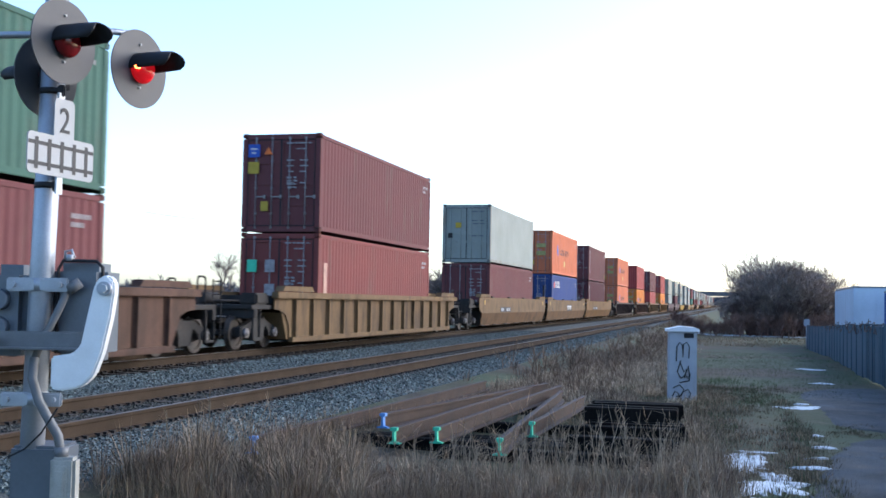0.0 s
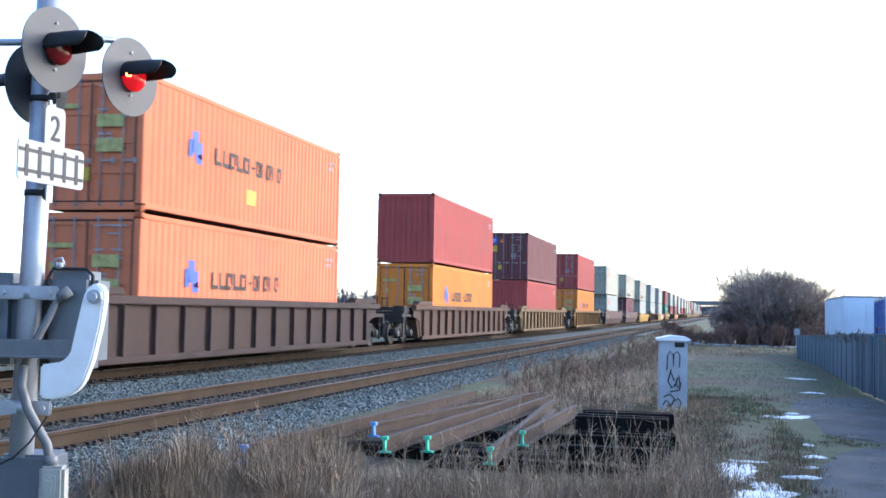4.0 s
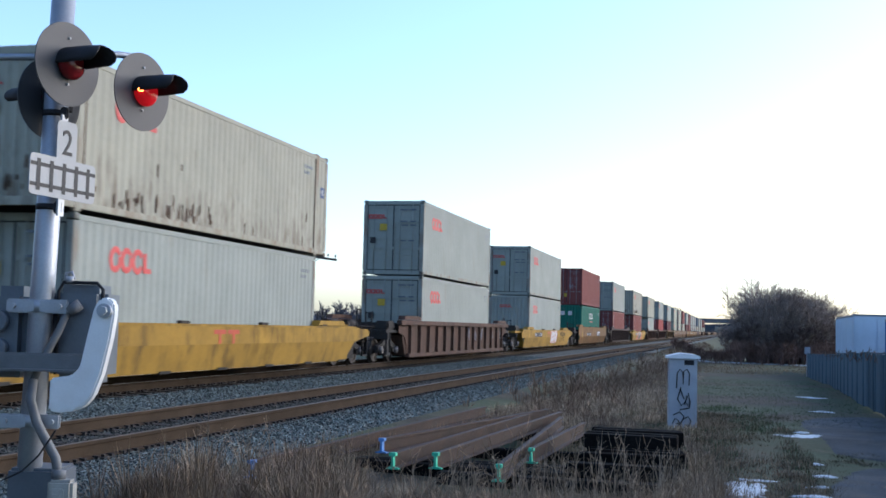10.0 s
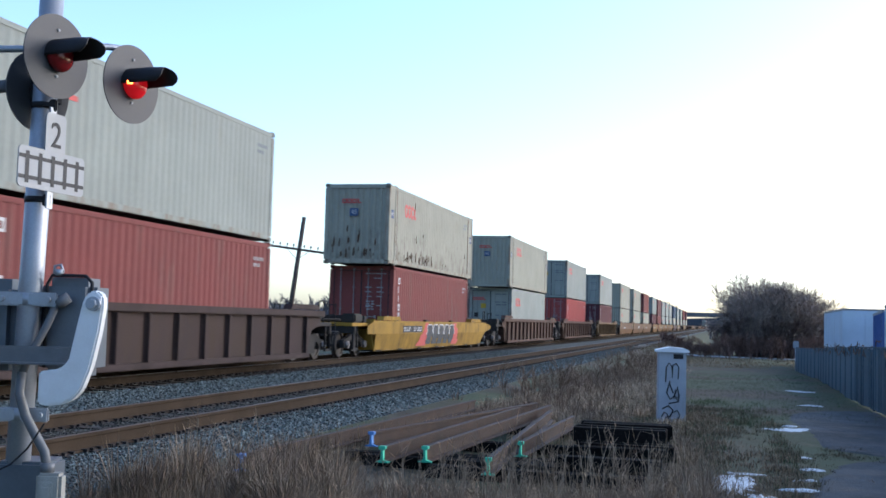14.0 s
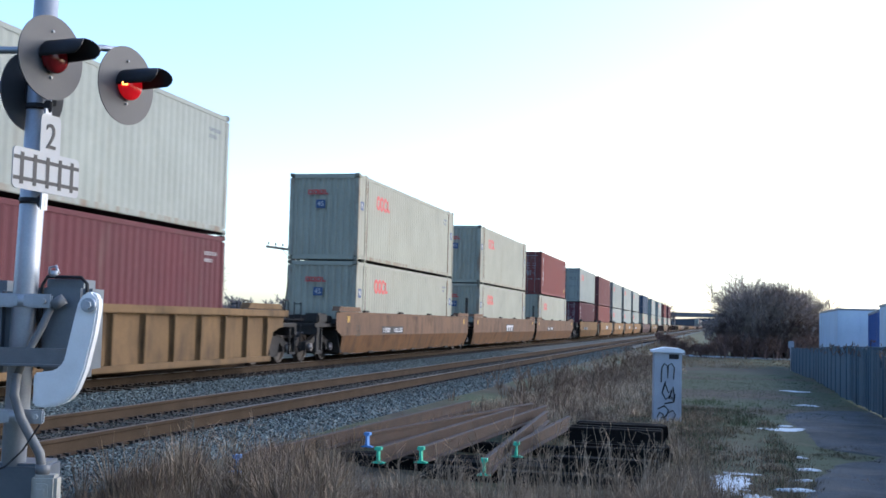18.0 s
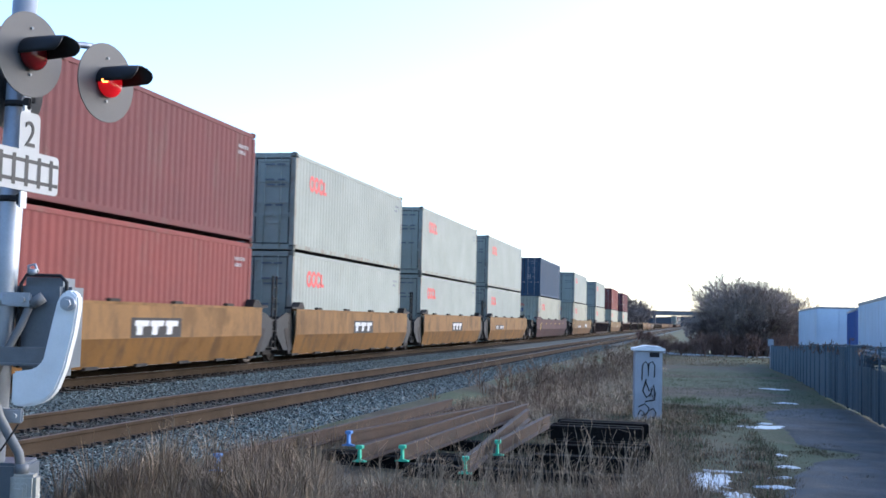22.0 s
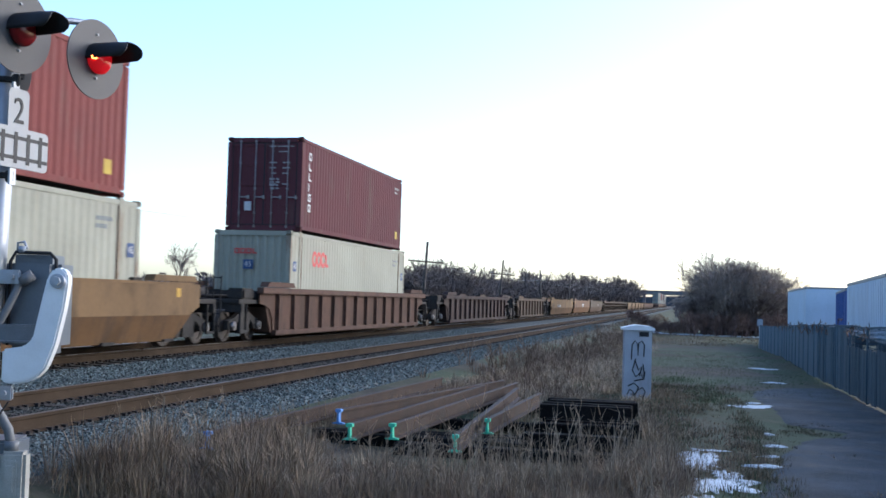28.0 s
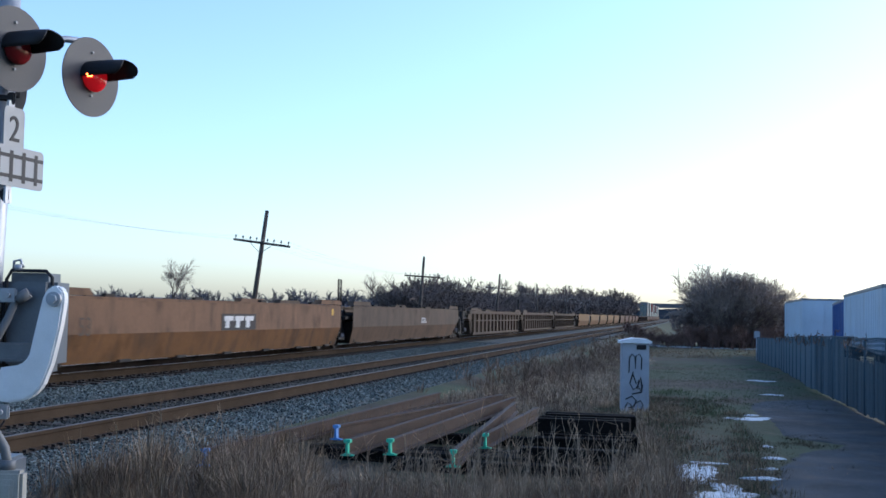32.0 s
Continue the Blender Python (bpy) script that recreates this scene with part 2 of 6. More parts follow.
M_TIE = mat("weathered_timber", (0.0379, 0.0306, 0.0257), 0.9, vary=0.35, scale=3, bump=0.5, bump_scale=30, random_object=0.3)
M_CREO = mat("creosoted_timber", (0.008, 0.007, 0.0065), 0.95, vary=0.35, scale=3, bump=0.5, bump_scale=30, random_object=0.3, spec=0.03)
M_BALLAST = mat("crushed_stone", (0.055, 0.064, 0.062), 0.9, vary=0.45, scale=9, bump=1.0, bump_scale=26, dirt=(0.10, 0.085, 0.07), dirt_amount=0.25, dirt_scale=0.8)
M_STONE = mat("ballast_stone", (0.099, 0.124, 0.122), 0.85, vary=0.25, scale=10, random_island=0.75, spec=0.35)
M_SOILED = mat("soiled_ballast_stone", (0.068, 0.071, 0.064), 0.9, vary=0.3, scale=6, random_island=0.6)
M_GROUND = mat("winter_ground", (0.054, 0.042, 0.026), 0.95, vary=0.5, scale=1.1, bump=1.0, bump_scale=9, second=(0.043, 0.058, 0.026), second_scale=0.16, second_at=0.48,
               dirt=(0.105, 0.083, 0.055), dirt_amount=0.4, dirt_scale=1.9)
M_ASPHALT = mat("worn_asphalt", (0.034, 0.043, 0.051), 0.8, vary=0.5, scale=2.2, bump=0.9, bump_scale=45, dirt=(0.085, 0.078, 0.066), dirt_amount=0.42, dirt_scale=1.5, second=(0.018, 0.022, 0.026), second_scale=0.5, second_at=0.56)
M_SNOW = mat("old_snow", (0.50, 0.545, 0.565), 0.75, vary=0.12, scale=5, bump=0.5, bump_scale=20)
M_BARK = mat("grey_bark", (0.075, 0.062, 0.055), 0.9, vary=0.3, scale=3, random_island=0.3)
M_TWIG = mat("bare_twigs", (0.22, 0.175, 0.15), 0.9, vary=0.25, scale=2, random_island=0.35)
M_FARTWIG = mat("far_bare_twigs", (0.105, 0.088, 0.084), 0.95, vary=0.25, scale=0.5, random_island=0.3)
M_STRAW = mat("dry_grass", (0.20, 0.148, 0.094), 0.85, vary=0.2, scale=2, random_island=0.45)
M_WEED = mat("dead_weed_stalks", (0.115, 0.076, 0.051), 0.9, vary=0.2, scale=2, random_island=0.45)
M_LOWGRASS = mat("matted_winter_grass", (0.066, 0.090, 0.042), 0.9, vary=0.3, scale=0.7, random_island=0.4)
M_CONCRETE = mat("painted_concrete", (0.312, 0.3354, 0.3666), 0.8, vary=0.14, scale=3, bump=0.25, bump_scale=50, dirt=(0.16, 0.14, 0.12), dirt_amount=0.2, dirt_scale=2.5, streak=3)
M_POLE = mat("weathered_pole_wood", (0.075, 0.062, 0.055), 0.9, vary=0.3, scale=3)
M_FENCE = mat("slatted_fence_fabric", (0.030, 0.056, 0.076), 0.7, vary=0.25, scale=1.2, random_object=0.2)
M_FENCE_PALE = mat("blue_grey_fence_slats", (0.038, 0.071, 0.098), 0.7, vary=0.3, scale=.8, random_object=0.2, dirt=(.02, .035, .05), dirt_amount=.3, dirt_scale=.8, streak=3)
# white skin, with the sky's blue cast put into the colour
M_TRAILER_WHITE = mat("white_trailer_skin", (0.42, 0.50, 0.58), 0.5, vary=0.1, scale=0.6, dirt=(0.3, 0.28, 0.27), dirt_amount=0.2, dirt_scale=0.8, streak=5)
M_TRAILER_BLUE = mat("blue_trailer_skin", (0.07, 0.12, 0.29), 0.5, vary=0.15, scale=0.6, dirt=(0.05, 0.05, 0.08), dirt_amount=0.2, dirt_scale=0.8, streak=4)
M_GREEN_END = mat("green_end_paint", (0.05, 0.42, 0.26), 0.6, vary=0.15, scale=9, dirt=(0.12, 0.09, 0.06), dirt_amount=0.15, dirt_scale=12)
M_BLUE_END = mat("blue_end_paint", (0.10, 0.24, 0.50), 0.6, vary=0.15, scale=9, dirt=(0.10, 0.08, 0.06), dirt_amount=0.2, dirt_scale=12)
# haze of distance is put into this blue-grey base colour
M_HILL = mat("haze_tinted_far_woods", (0.055, 0.06, 0.075), 1.0, vary=0.15, scale=0.02)
M_WIRE = mat("line_wire", (0.25, 0.27, 0.29), 0.6, vary=0.1)
M_PORCELAIN = mat("insulator_glass", (0.10, 0.12, 0.12), 0.3, vary=0.1)

# ---- mesh helpers ----


def bm_box(bm, x0, x1, y0, y1, z0, z1, bevel=0.0):
    v = [bm.verts.new((x, y, z)) for z in (z0, z1) for y in (y0, y1) for x in (x0, x1)]
    f = [bm.faces.new([v[i] for i in q]) for q in ((0, 2, 3, 1), (4, 5, 7, 6), (0, 1, 5, 4), (2, 6, 7, 3), (0, 4, 6, 2), (1, 3, 7, 5))]
    if bevel:
        bmesh.ops.bevel(bm, geom=list({e for q in f for e in q.edges}), offset=bevel, segments=2, affect="EDGES")


def bm_tube(bm, p, q, r0, r1=None, n=10, caps=True):
    p, q = Vector(p), Vector(q)
    r1 = r0 if r1 is None else r1
    d = (q - p).normalized()
    s = d.orthogonal().normalized()
    t = d.cross(s)
    ring = [[bm.verts.new(c + r * (math.cos(2 * math.pi * i / n) * s + math.sin(2 * math.pi * i / n) * t)) for i in range(n)] for c, r in ((p, r0), (q, r1))]
    for i in range(n):
        f = bm.faces.new((ring[0][i], ring[0][(i + 1) % n], ring[1][(i + 1) % n], ring[1][i]))
        f.smooth = n > 6
    if caps:
        bm.faces.new(ring[0][::-1])
        bm.faces.new(ring[1])


def bm_path(bm, pts, r, n=8):
    """One tube swept along the points, closed at both ends."""
    pts = [Vector(p) for p in pts]
    s = (pts[1] - pts[0]).orthogonal().normalized()
    rings = []
    for i, p in enumerate(pts):
        d = (pts[min(i + 1, len(pts) - 1)] - pts[max(i - 1, 0)]).normalized()
        s = (s - d * s.dot(d)).normalized()
        t = d.cross(s)
        rings.append([bm.verts.new(p + r * (math.cos(2 * math.pi * k / n) * s + math.sin(2 * math.pi * k / n) * t)) for k in range(n)])
    for a, b in zip(rings, rings[1:]):
        for k in range(n):
            bm.faces.new((a[k], a[(k + 1) % n], b[(k + 1) % n], b[k])).smooth = n > 6
    bm.faces.new(rings[0][::-1])
    bm.faces.new(rings[-1])


def bm_relief(bm, xs, zs, level):
    """A panel in the xz plane facing -y, cell by cell at y = level(i, j), with the steps closed."""
    seen = {}

    def v(i, j, y):
        if (i, j, y) not in seen:
            seen[i, j, y] = bm.verts.new((xs[i], y, zs[j]))
        return seen[i, j, y]
    nx, nz = len(xs) - 1, len(zs) - 1
    for i in range(nx):
        for j in range(nz):
            y = level(i, j)
            bm.faces.new((v(i, j, y), v(i + 1, j, y), v(i + 1, j + 1, y), v(i, j + 1, y)))
            if i + 1 < nx and level(i + 1, j) != y:
                w = level(i + 1, j)
                bm.faces.new((v(i + 1, j, y), v(i + 1, j, w), v(i + 1, j + 1, w), v(i + 1, j + 1, y)))
            if j + 1 < nz and level(i, j + 1) != y:
                w = level(i, j + 1)
                bm.faces.new((v(i, j + 1, y), v(i + 1, j + 1, y), v(i + 1, j + 1, w), v(i, j + 1, w)))


def bm_prism(bm, outline, axis, a, b):
    """Extrude a 2-D outline along axis (0 x, 1 y, 2 z) from a to b."""
    def put(u, v, w):
        return {0: (w, u, v), 1: (u, w, v), 2: (u, v, w)}[axis]
    lo = [bm.verts.new(put(u, v, a)) for u, v in outline]
    hi = [bm.verts.new(put(u, v, b)) for u, v in outline]
    k = len(outline)
    for i in range(k):
        bm.faces.new((lo[i], lo[(i + 1) % k], hi[(i + 1) % k], hi[i]))
    bm.faces.new(lo[::-1])
    bm.faces.new(hi)
    bmesh.ops.recalc_face_normals(bm, faces=bm.faces)


def finish(name, bm, material):
    me = bpy.data.meshes.new(name)
    bm.to_mesh(me)
    bm.free()
    me.materials.append(material)
    return me


def part(name, bm, material, parent, label="", at=None):
    """One mesh object under a thing or a part; bm may be a finished mesh."""
    me = bm if isinstance(bm, bpy.types.Mesh) else finish(name, bm, material)
    ob = new(name, me)
    ob.parent = parent
    if at is not None:
        ob.matrix_basis = at
    return tagged(ob, label) if label else ob


def boxes(*specs, bevel=0.0):
    bm = bmesh.new()
    for s in specs:
        bm_box(bm, *s, bevel=bevel)
    return bm


def thing(name, label, category, m=None, group="", kind=""):
    ob = new(name)
    ob.empty_display_size = 0.2
    if m is not None:
        ob.matrix_basis = m
    return tagged(ob, label, category, group, kind)


def single(name, bm, material, label, category, m=None, group="", kind=""):
    me = bm if isinstance(bm, bpy.types.Mesh) else finish(name, bm, material)
    ob = new(name, me)
    if m is not None:
        ob.matrix_basis = m
    return tagged(ob, label, category, group, kind)


def from_arrays(name, verts, faces, material):
    me = bpy.data.meshes.new(name)
    me.from_pydata([tuple(v) for v in verts], [], [tuple(f) for f in faces])
    me.update()
    me.materials.append(material)
    return me


TEXTS = {}


def text_mesh(words, size, material, depth=0.002):
    """Lettering in the built-in font, centred, in the xy plane."""
    key = (words, size, material.name)
    if key not in TEXTS:
        cu = bpy.data.curves.new("lettering", "FONT")
        cu.body, cu.size, cu.extrude = words, size, depth
        cu.align_x, cu.align_y = "CENTER", "CENTER"
        ob = bpy.data.objects.new("lettering", cu)
        scene.collection.objects.link(ob)
        me = bpy.data.meshes.new_from_object(ob)
        bpy.data.objects.remove(ob)
        me.materials.clear()
        me.materials.append(material)
        TEXTS[key] = me
    return TEXTS[key]

# ---- ground, ballast, tracks ----
TRAIN_X, NEAR_X = -12.79, -7.485      # middles of the two tracks
GAUGE = 0.755                         # half the distance of the rail middles


def smooth(v, a, b):
    v = min(1.0, max(0.0, (v - a) / (b - a)))
    return v * v * (3 - 2 * v)


def land(x, y):
    """Height of the open ground: level by the road, falling away along the fence and into the fields."""
    z = -0.48 - 0.85 * smooth(y, 18, 80) - 0.25 * smooth(x, 6, 30)
    if x < -16:
        z = -0.75 - 0.5 * smooth(-x, 20, 60)
    z += 0.05 * noise.noise((x * 0.35, y * 0.35, 0)) + 0.02 * noise.noise((x * 1.7, y * 1.7, 3))
    bank = -0.30 - 0.42 * max(0.0, x + 5.25) if x > -10 else -0.30 - 0.42 * max(0.0, -15.2 - x)
    return max(z, bank)


def ground_sheet():
    xs = sorted({*np.round(np.arange(-24, 12, 0.5), 2), *np.round(np.geomspace(12, 2600, 22), 1), *np.round(-np.geomspace(25, 2600, 22), 1)})
    ys = sorted({*np.round(np.arange(-6, 60, 0.75), 2), *np.round(np.geomspace(61, 3200, 34), 1), *np.round(-np.geomspace(7, 2500, 12), 1)})
    verts = [(x, y, land(x, y) - (0.25 if -14.9 < x < -5.5 else 0.0)) for y in ys for x in xs]
    w = len(xs)
    faces = [(j * w + i, j * w + i + 1, (j + 1) * w + i + 1, (j + 1) * w + i) for j in range(len(ys) - 1) for i in range(w - 1)]
    me = from_arrays("ground", verts, faces, M_GROUND)
    me.polygons.foreach_set("use_smooth", [True] * len(faces))
    return single("ground", me, None, "rough winter ground of dead grass and soil", "ground", kind="structure")


ground_sheet()

# the crushed-stone bed under both tracks
bm = bmesh.new()
bm_prism(bm, [(-15.9, -0.75), (-15.2, -0.27), (-14.3, -0.235), (-11.2, -0.225), (-10.6, -0.20), (-9.4, -0.21), (-8.9, -0.205), (-6.1, -0.205), (-5.75, -0.24), (-4.55, -0.78)], 1, -60, 1500)
single("ballast_bed", bm, M_BALLAST, "grey-blue crushed stone ballast under two tracks", "ballast", kind="structure")


def stones(count, seed, x0, x1, y0, y1, size, material=M_STONE):
    """Loose stones, packed over the bed."""
    rs = np.random.RandomState(seed)
    base = np.array([(1, 0, -.3), (-.5, .87, -.3), (-.5, -.87, -.3), (.45, .3, .55), (-.5, .2, .6), (.05, -.55, .5)])
    tri = np.array([(0, 1, 4), (0, 4, 3), (1, 2, 5), (1, 5, 4), (2, 0, 3), (2, 3, 5), (3, 4, 5)])
    x = rs.uniform(x0, x1, count)
    y = y0 + (y1 - y0) * rs.uniform(0, 1, count) ** 1.6
    prof_x = [-15.9, -15.2, -14.3, -11.2, -10.6, -9.4, -8.9, -6.1, -5.75, -4.55]
    prof_z = [-0.75, -0.27, -0.235, -0.225, -0.20, -0.21, -0.205, -0.205, -0.24, -0.78]
    z = np.interp(x, prof_x, prof_z)
    s = size * rs.uniform(0.55, 1.25, count)
    turn = rs.uniform(0, 2 * math.pi, count)
    c, sn = np.cos(turn), np.sin(turn)
    p = base[None] * (1 + rs.uniform(-.35, .35, (count, 6, 3))) * s[:, None, None]
    v = np.empty_like(p)
    v[:, :, 0] = p[:, :, 0] * c[:, None] - p[:, :, 1] * sn[:, None] + x[:, None]
    v[:, :, 1] = p[:, :, 0] * sn[:, None] + p[:, :, 1] * c[:, None] + y[:, None]
    v[:, :, 2] = p[:, :, 2] + z[:, None] + 0.006
    f = (tri[None] + 6 * np.arange(count)[:, None, None]).reshape(-1, 3)
    return from_arrays("ballast_stones", v.reshape(-1, 3), f, material)


single("ballast_stones", stones(50000, 4, -6.6, -4.35, 8, 80, 0.031), None, "loose grey-blue crushed stones on the track shoulder", "stones", kind="stuff")
single("ballast_stones", stones(34000, 5, -11.7, -8.6, 11, 60, 0.031), None, "loose grey-blue crushed stones between the tracks", "stones", kind="stuff")
single("ballast_stones", stones(26000, 6, -8.75, -6.2, 9, 48, 0.028, M_SOILED), None, "loose stones between the rails of the near track", "stones", kind="stuff")

RAIL_FORM = [(-.070, -.186), (.070, -.186), (.070, -.174), (.014, -.158), (.010, -.045), (.036, -.036), (.036, -.006), (.028, 0), (-.028, 0), (-.036, -.006), (-.036, -.036), (-.010, -.045), (-.014, -.158), (-.070, -.174)]


def track(name, middle, near_ties, label):
    root = thing(name, label, "railway track", kind="structure")
    for side in (-1, 1):
        bm = bmesh.new()
        bm_prism(bm, [(u + middle + side * GAUGE, w) for u, w in RAIL_FORM], 1, -40, 1500)
        r = part("rail", bm, M_RAIL, root)
        x = middle + side * GAUGE
        part("running_surface", boxes((x - .026, x + .026, -40, 1500, 0.0, 0.003)), M_RAILTOP if middle < -10 else M_RAILDULL, r, "polished steel running surface" if middle < -10 else "dull brown running surface")
    tie = finish("tie", boxes((-1.3, 1.3, -.115, .115, -.36, -.190), bevel=0.012), M_TIE)
    rng = random.Random(3)
    y = 3.0
    for i in range(near_ties):
        part("tie", tie, None, root, at=pose(middle + rng.uniform(-.04, .04), y, rng.uniform(-.008, .004), 0, 0, rng.uniform(-1, 1)))
        y += 0.54
    far = bmesh.new()
    while y < 420:
        bm_box(far, middle - 1.3, middle + 1.3, y - .115, y + .115, -.36, -.19)
        y += 0.54
    tagged(part("far_ties", far, M_TIE, root), kind="stuff")
    # tie plates, spikes and rail anchors along both rails
    bits = bmesh.new()
    for i in range(150):
        yy = 3.0 + 0.54 * i
        for side in (-1, 1):
            x = middle + side * GAUGE
            bm_box(bits, x - .17, x + .17, yy - .09, yy + .09, -.192, -.180)
            for s in (-1, 1):
                bm_box(bits, x + s * .10 - .02, x + s * .10 + .02, yy - .05, yy - .02, -.185, -.150)
                bm_box(bits, x + s * .075 - .035, x + s * .075 + .035, yy + .125, yy + .16, -.215, -.155)
                bm_box(bits, x + s * .075 - .035, x + s * .075 + .035, yy - .16, yy - .125, -.215, -.155)
    tagged(part("plates_and_anchors", bits, M_UNDER, root, "dark rusty tie plates, spikes and rail anchors"), kind="stuff")
    return root


track("track_near", NEAR_X, 110, "empty track with rusty rails on timber ties")
track("track_far", TRAIN_X, 60, "track with rusty rails under the freight train")

# ---- containers ----
HIGH = 2.896
MESHES = {}


def shared(key, make):
    if key not in MESHES:
        MESHES[key] = make()
    return MESHES[key]


def corrugated(length, height, z0, depth=0.025, pitch=0.278, flip=1):
    """A corrugated wall along y, its outer crests at x = 0, with a thin return behind."""
    bm = bmesh.new()
    n = max(2, round(length / pitch))
    p = length / n
    xs = []
    for i in range(n):
        y = -length / 2 + i * p
        xs += [(0, y + .02 * p), (0, y + .32 * p), (-depth, y + .50 * p), (-depth, y + .82 * p)]
    xs.append((0, length / 2))
    lo = [bm.verts.new((x * flip, y, z0)) for x, y in xs]
    hi = [bm.verts.new((x * flip, y, z0 + height)) for x, y in xs]
    for i in range(len(xs) - 1):
        q = (lo[i], lo[i + 1], hi[i + 1], hi[i])
        bm.faces.new(q if flip > 0 else q[::-1])
    return bm


def bars(rows, height, gap, x0, z0):
    """Plain bars that stand for small writing: rows of (start, length) lists in the xz plane, facing -y."""
    bm = bmesh.new()
    for k, row in enumerate(rows):
        z = z0 - k * (height + gap)
        for u, w in row:
            bm_box(bm, x0 + u, x0 + u + w, -.004, 0.0, z - height, z)
    return bm


def side_bars(specs):
    """Flat marks on the side wall, in (y0, y1, z0, z1), 3 mm thick, standing at x = 0."""
    bm = bmesh.new()
    for y0, y1, z0, z1 in specs:
        bm_box(bm, 0.0, 0.004, y0, y1, z0, z1)
    return bm


def glyph_row(rng, y, z, n, w, h, gap):
    """A row of broken block shapes in place of lettering."""
    out = []
    for i in range(n):
        y0 = y + i * (w + gap)
        k = rng.randrange(4)
        out.append((y0, y0 + .26 * w, z, z + h))
        if k != 1:
            out.append((y0 + .26 * w, y0 + w, z + h * (.76 if k != 3 else .0), z + h * (1 if k != 3 else .24)))
        if k in (0, 2):
            out.append((y0 + .74 * w, y0 + w, z + (.0 if k == 0 else .3 * h), z + .76 * h))
        if k in (0, 2):
            out.append((y0 + .26 * w, y0 + .74 * w, z, z + .22 * h))
    return out


def container(colour, long, end, label, mark="", seed=0):
    """A freight container; its origin is the middle of its underside, its end that shows is at -y."""
    paint_m = BOX_PAINT[colour]
    L, W, H = (13.716 if long else 12.192), 2.438, HIGH
    rng = random.Random(seed)
    key = (colour, long)
    root = thing("freight_container", label, "container", group="containers on the train")
    h2, w2 = L / 2, W / 2
    wall = L - 0.36
    for s, nm in ((1, "n"), (-1, "f")):
        me = shared(("side", nm) + key, lambda: finish("side_wall", corrugated(wall, H - .30, .17, depth=.014 if colour in ("white", "pale", "rusty") else .022, flip=s), paint_m))
        part("side_wall", me, None, root, at=pose(s * (w2 - .008), 0, 0))
        part("top_rail", shared(("top",) + key, lambda: finish("top_rail", boxes((-.05, .05, -h2 + .16, h2 - .16, H - .15, H - .035), bevel=.012), paint_m)), None, root, at=pose(s * (w2 - .05), 0, 0))
        part("bottom_rail", shared(("bot",) + key, lambda: finish("bottom_rail", boxes((-.05, .05, -h2 + .16, h2 - .16, .055, .19), bevel=.012), POST_PAINT.get(colour, paint_m))), None, root, at=pose(s * (w2 - .05), 0, 0))
    part("roof", shared(("roof",) + key, lambda: finish("roof", boxes((-w2 + .06, w2 - .06, -h2 + .06, h2 - .06, H - .06, H - .035)), paint_m)), None, root)
    part("floor", shared(("floor",) + key, lambda: finish("floor", boxes((-w2 + .08, w2 - .08, -h2 + .08, h2 - .08, .09, .16)), M_UNDER)), None, root)
    post = shared(("post",) + key, lambda: finish("corner_post", boxes((-.08, .08, -.09, .09, .15, H - .15), bevel=.015), POST_PAINT.get(colour, paint_m)))
    casting = shared(("casting", colour), lambda: finish("corner_casting", boxes((-.085, .085, -.09, .09, -.06, .06), bevel=.018), CASTING_PAINT[colour]))
    spots = [(x, y) for x in (-w2 + .08, w2 - .08) for y in (-h2 + .09, h2 - .09)]
    for x, y in spots:
        part("corner_post", post, None, root, at=pose(x, y, 0))
        for z in (.06, H - .06):
            part("corner_casting", casting, None, root, at=pose(x, y, z))
    if long:
        stack = shared(("stackpost",) + key, lambda: finish("stacking_post", boxes((-.05, .05, -.11, .11, .0, H), bevel=.012), POST_PAINT.get(colour, paint_m)))
        seam = shared(("seam",), lambda: finish("post_seam", boxes((-.008, .008, -.016, .016, .2, H - .16)), M_MARK_DARKRUST))
        for x in (-w2 + .043, w2 - .043):
            for y in (-6.0, 6.0):
                part("stacking_post", stack, None, root, at=pose(x, y, 0))
                if x > 0:
                    part("post_seam", seam, None, root, "dark rusty seam beside the post", at=pose(w2 + .001, y - math.copysign(.13, y), 0))
    # the two ends
    endwall = shared(("end",) + key, lambda: finish("end_wall", corrugated(W - .32, H - .32, .17, depth=.045, pitch=.245), paint_m))
    header = shared(("head",) + key, lambda: finish("end_header", boxes((-w2 + .16, w2 - .16, -.05, .05, H - .17, H - .02), bevel=.01), paint_m))
    doorsill = shared(("sill",) + key, lambda: finish("end_sill", boxes((-w2 + .16, w2 - .16, -.05, .05, .02, .18), bevel=.01), paint_m))
    for y, s in ((-h2 + .055, -1), (h2 - .055, 1)):
        part("end_header", header, None, root, at=pose(0, y, 0))
        part("end_sill", doorsill, None, root, at=pose(0, y, 0))
        if s > 0 or end == "wall":
            part("end_wall", endwall, None, root, at=pose(0, s * (h2 - .03), 0, 0, 0, s * 90))
    if end == "doors":
        def leaf():
            bm = bmesh.new()
            dw, z0, z1 = (W - .34) / 2, .19, H - .18
            step = (z1 - z0 - .07) / 4
            zs = [z0, z0 + .07]
            for k in range(4):
                zs += [z0 + .07 + (k + 1) * step - .10, z0 + .07 + (k + 1) * step]
            bm_relief(bm, [-dw / 2, -dw / 2 + .07, dw / 2 - .07, dw / 2], zs, lambda i, j: -.006 if i == 1 and j % 2 == 1 else -.035)
            return finish("door", bm, paint_m)

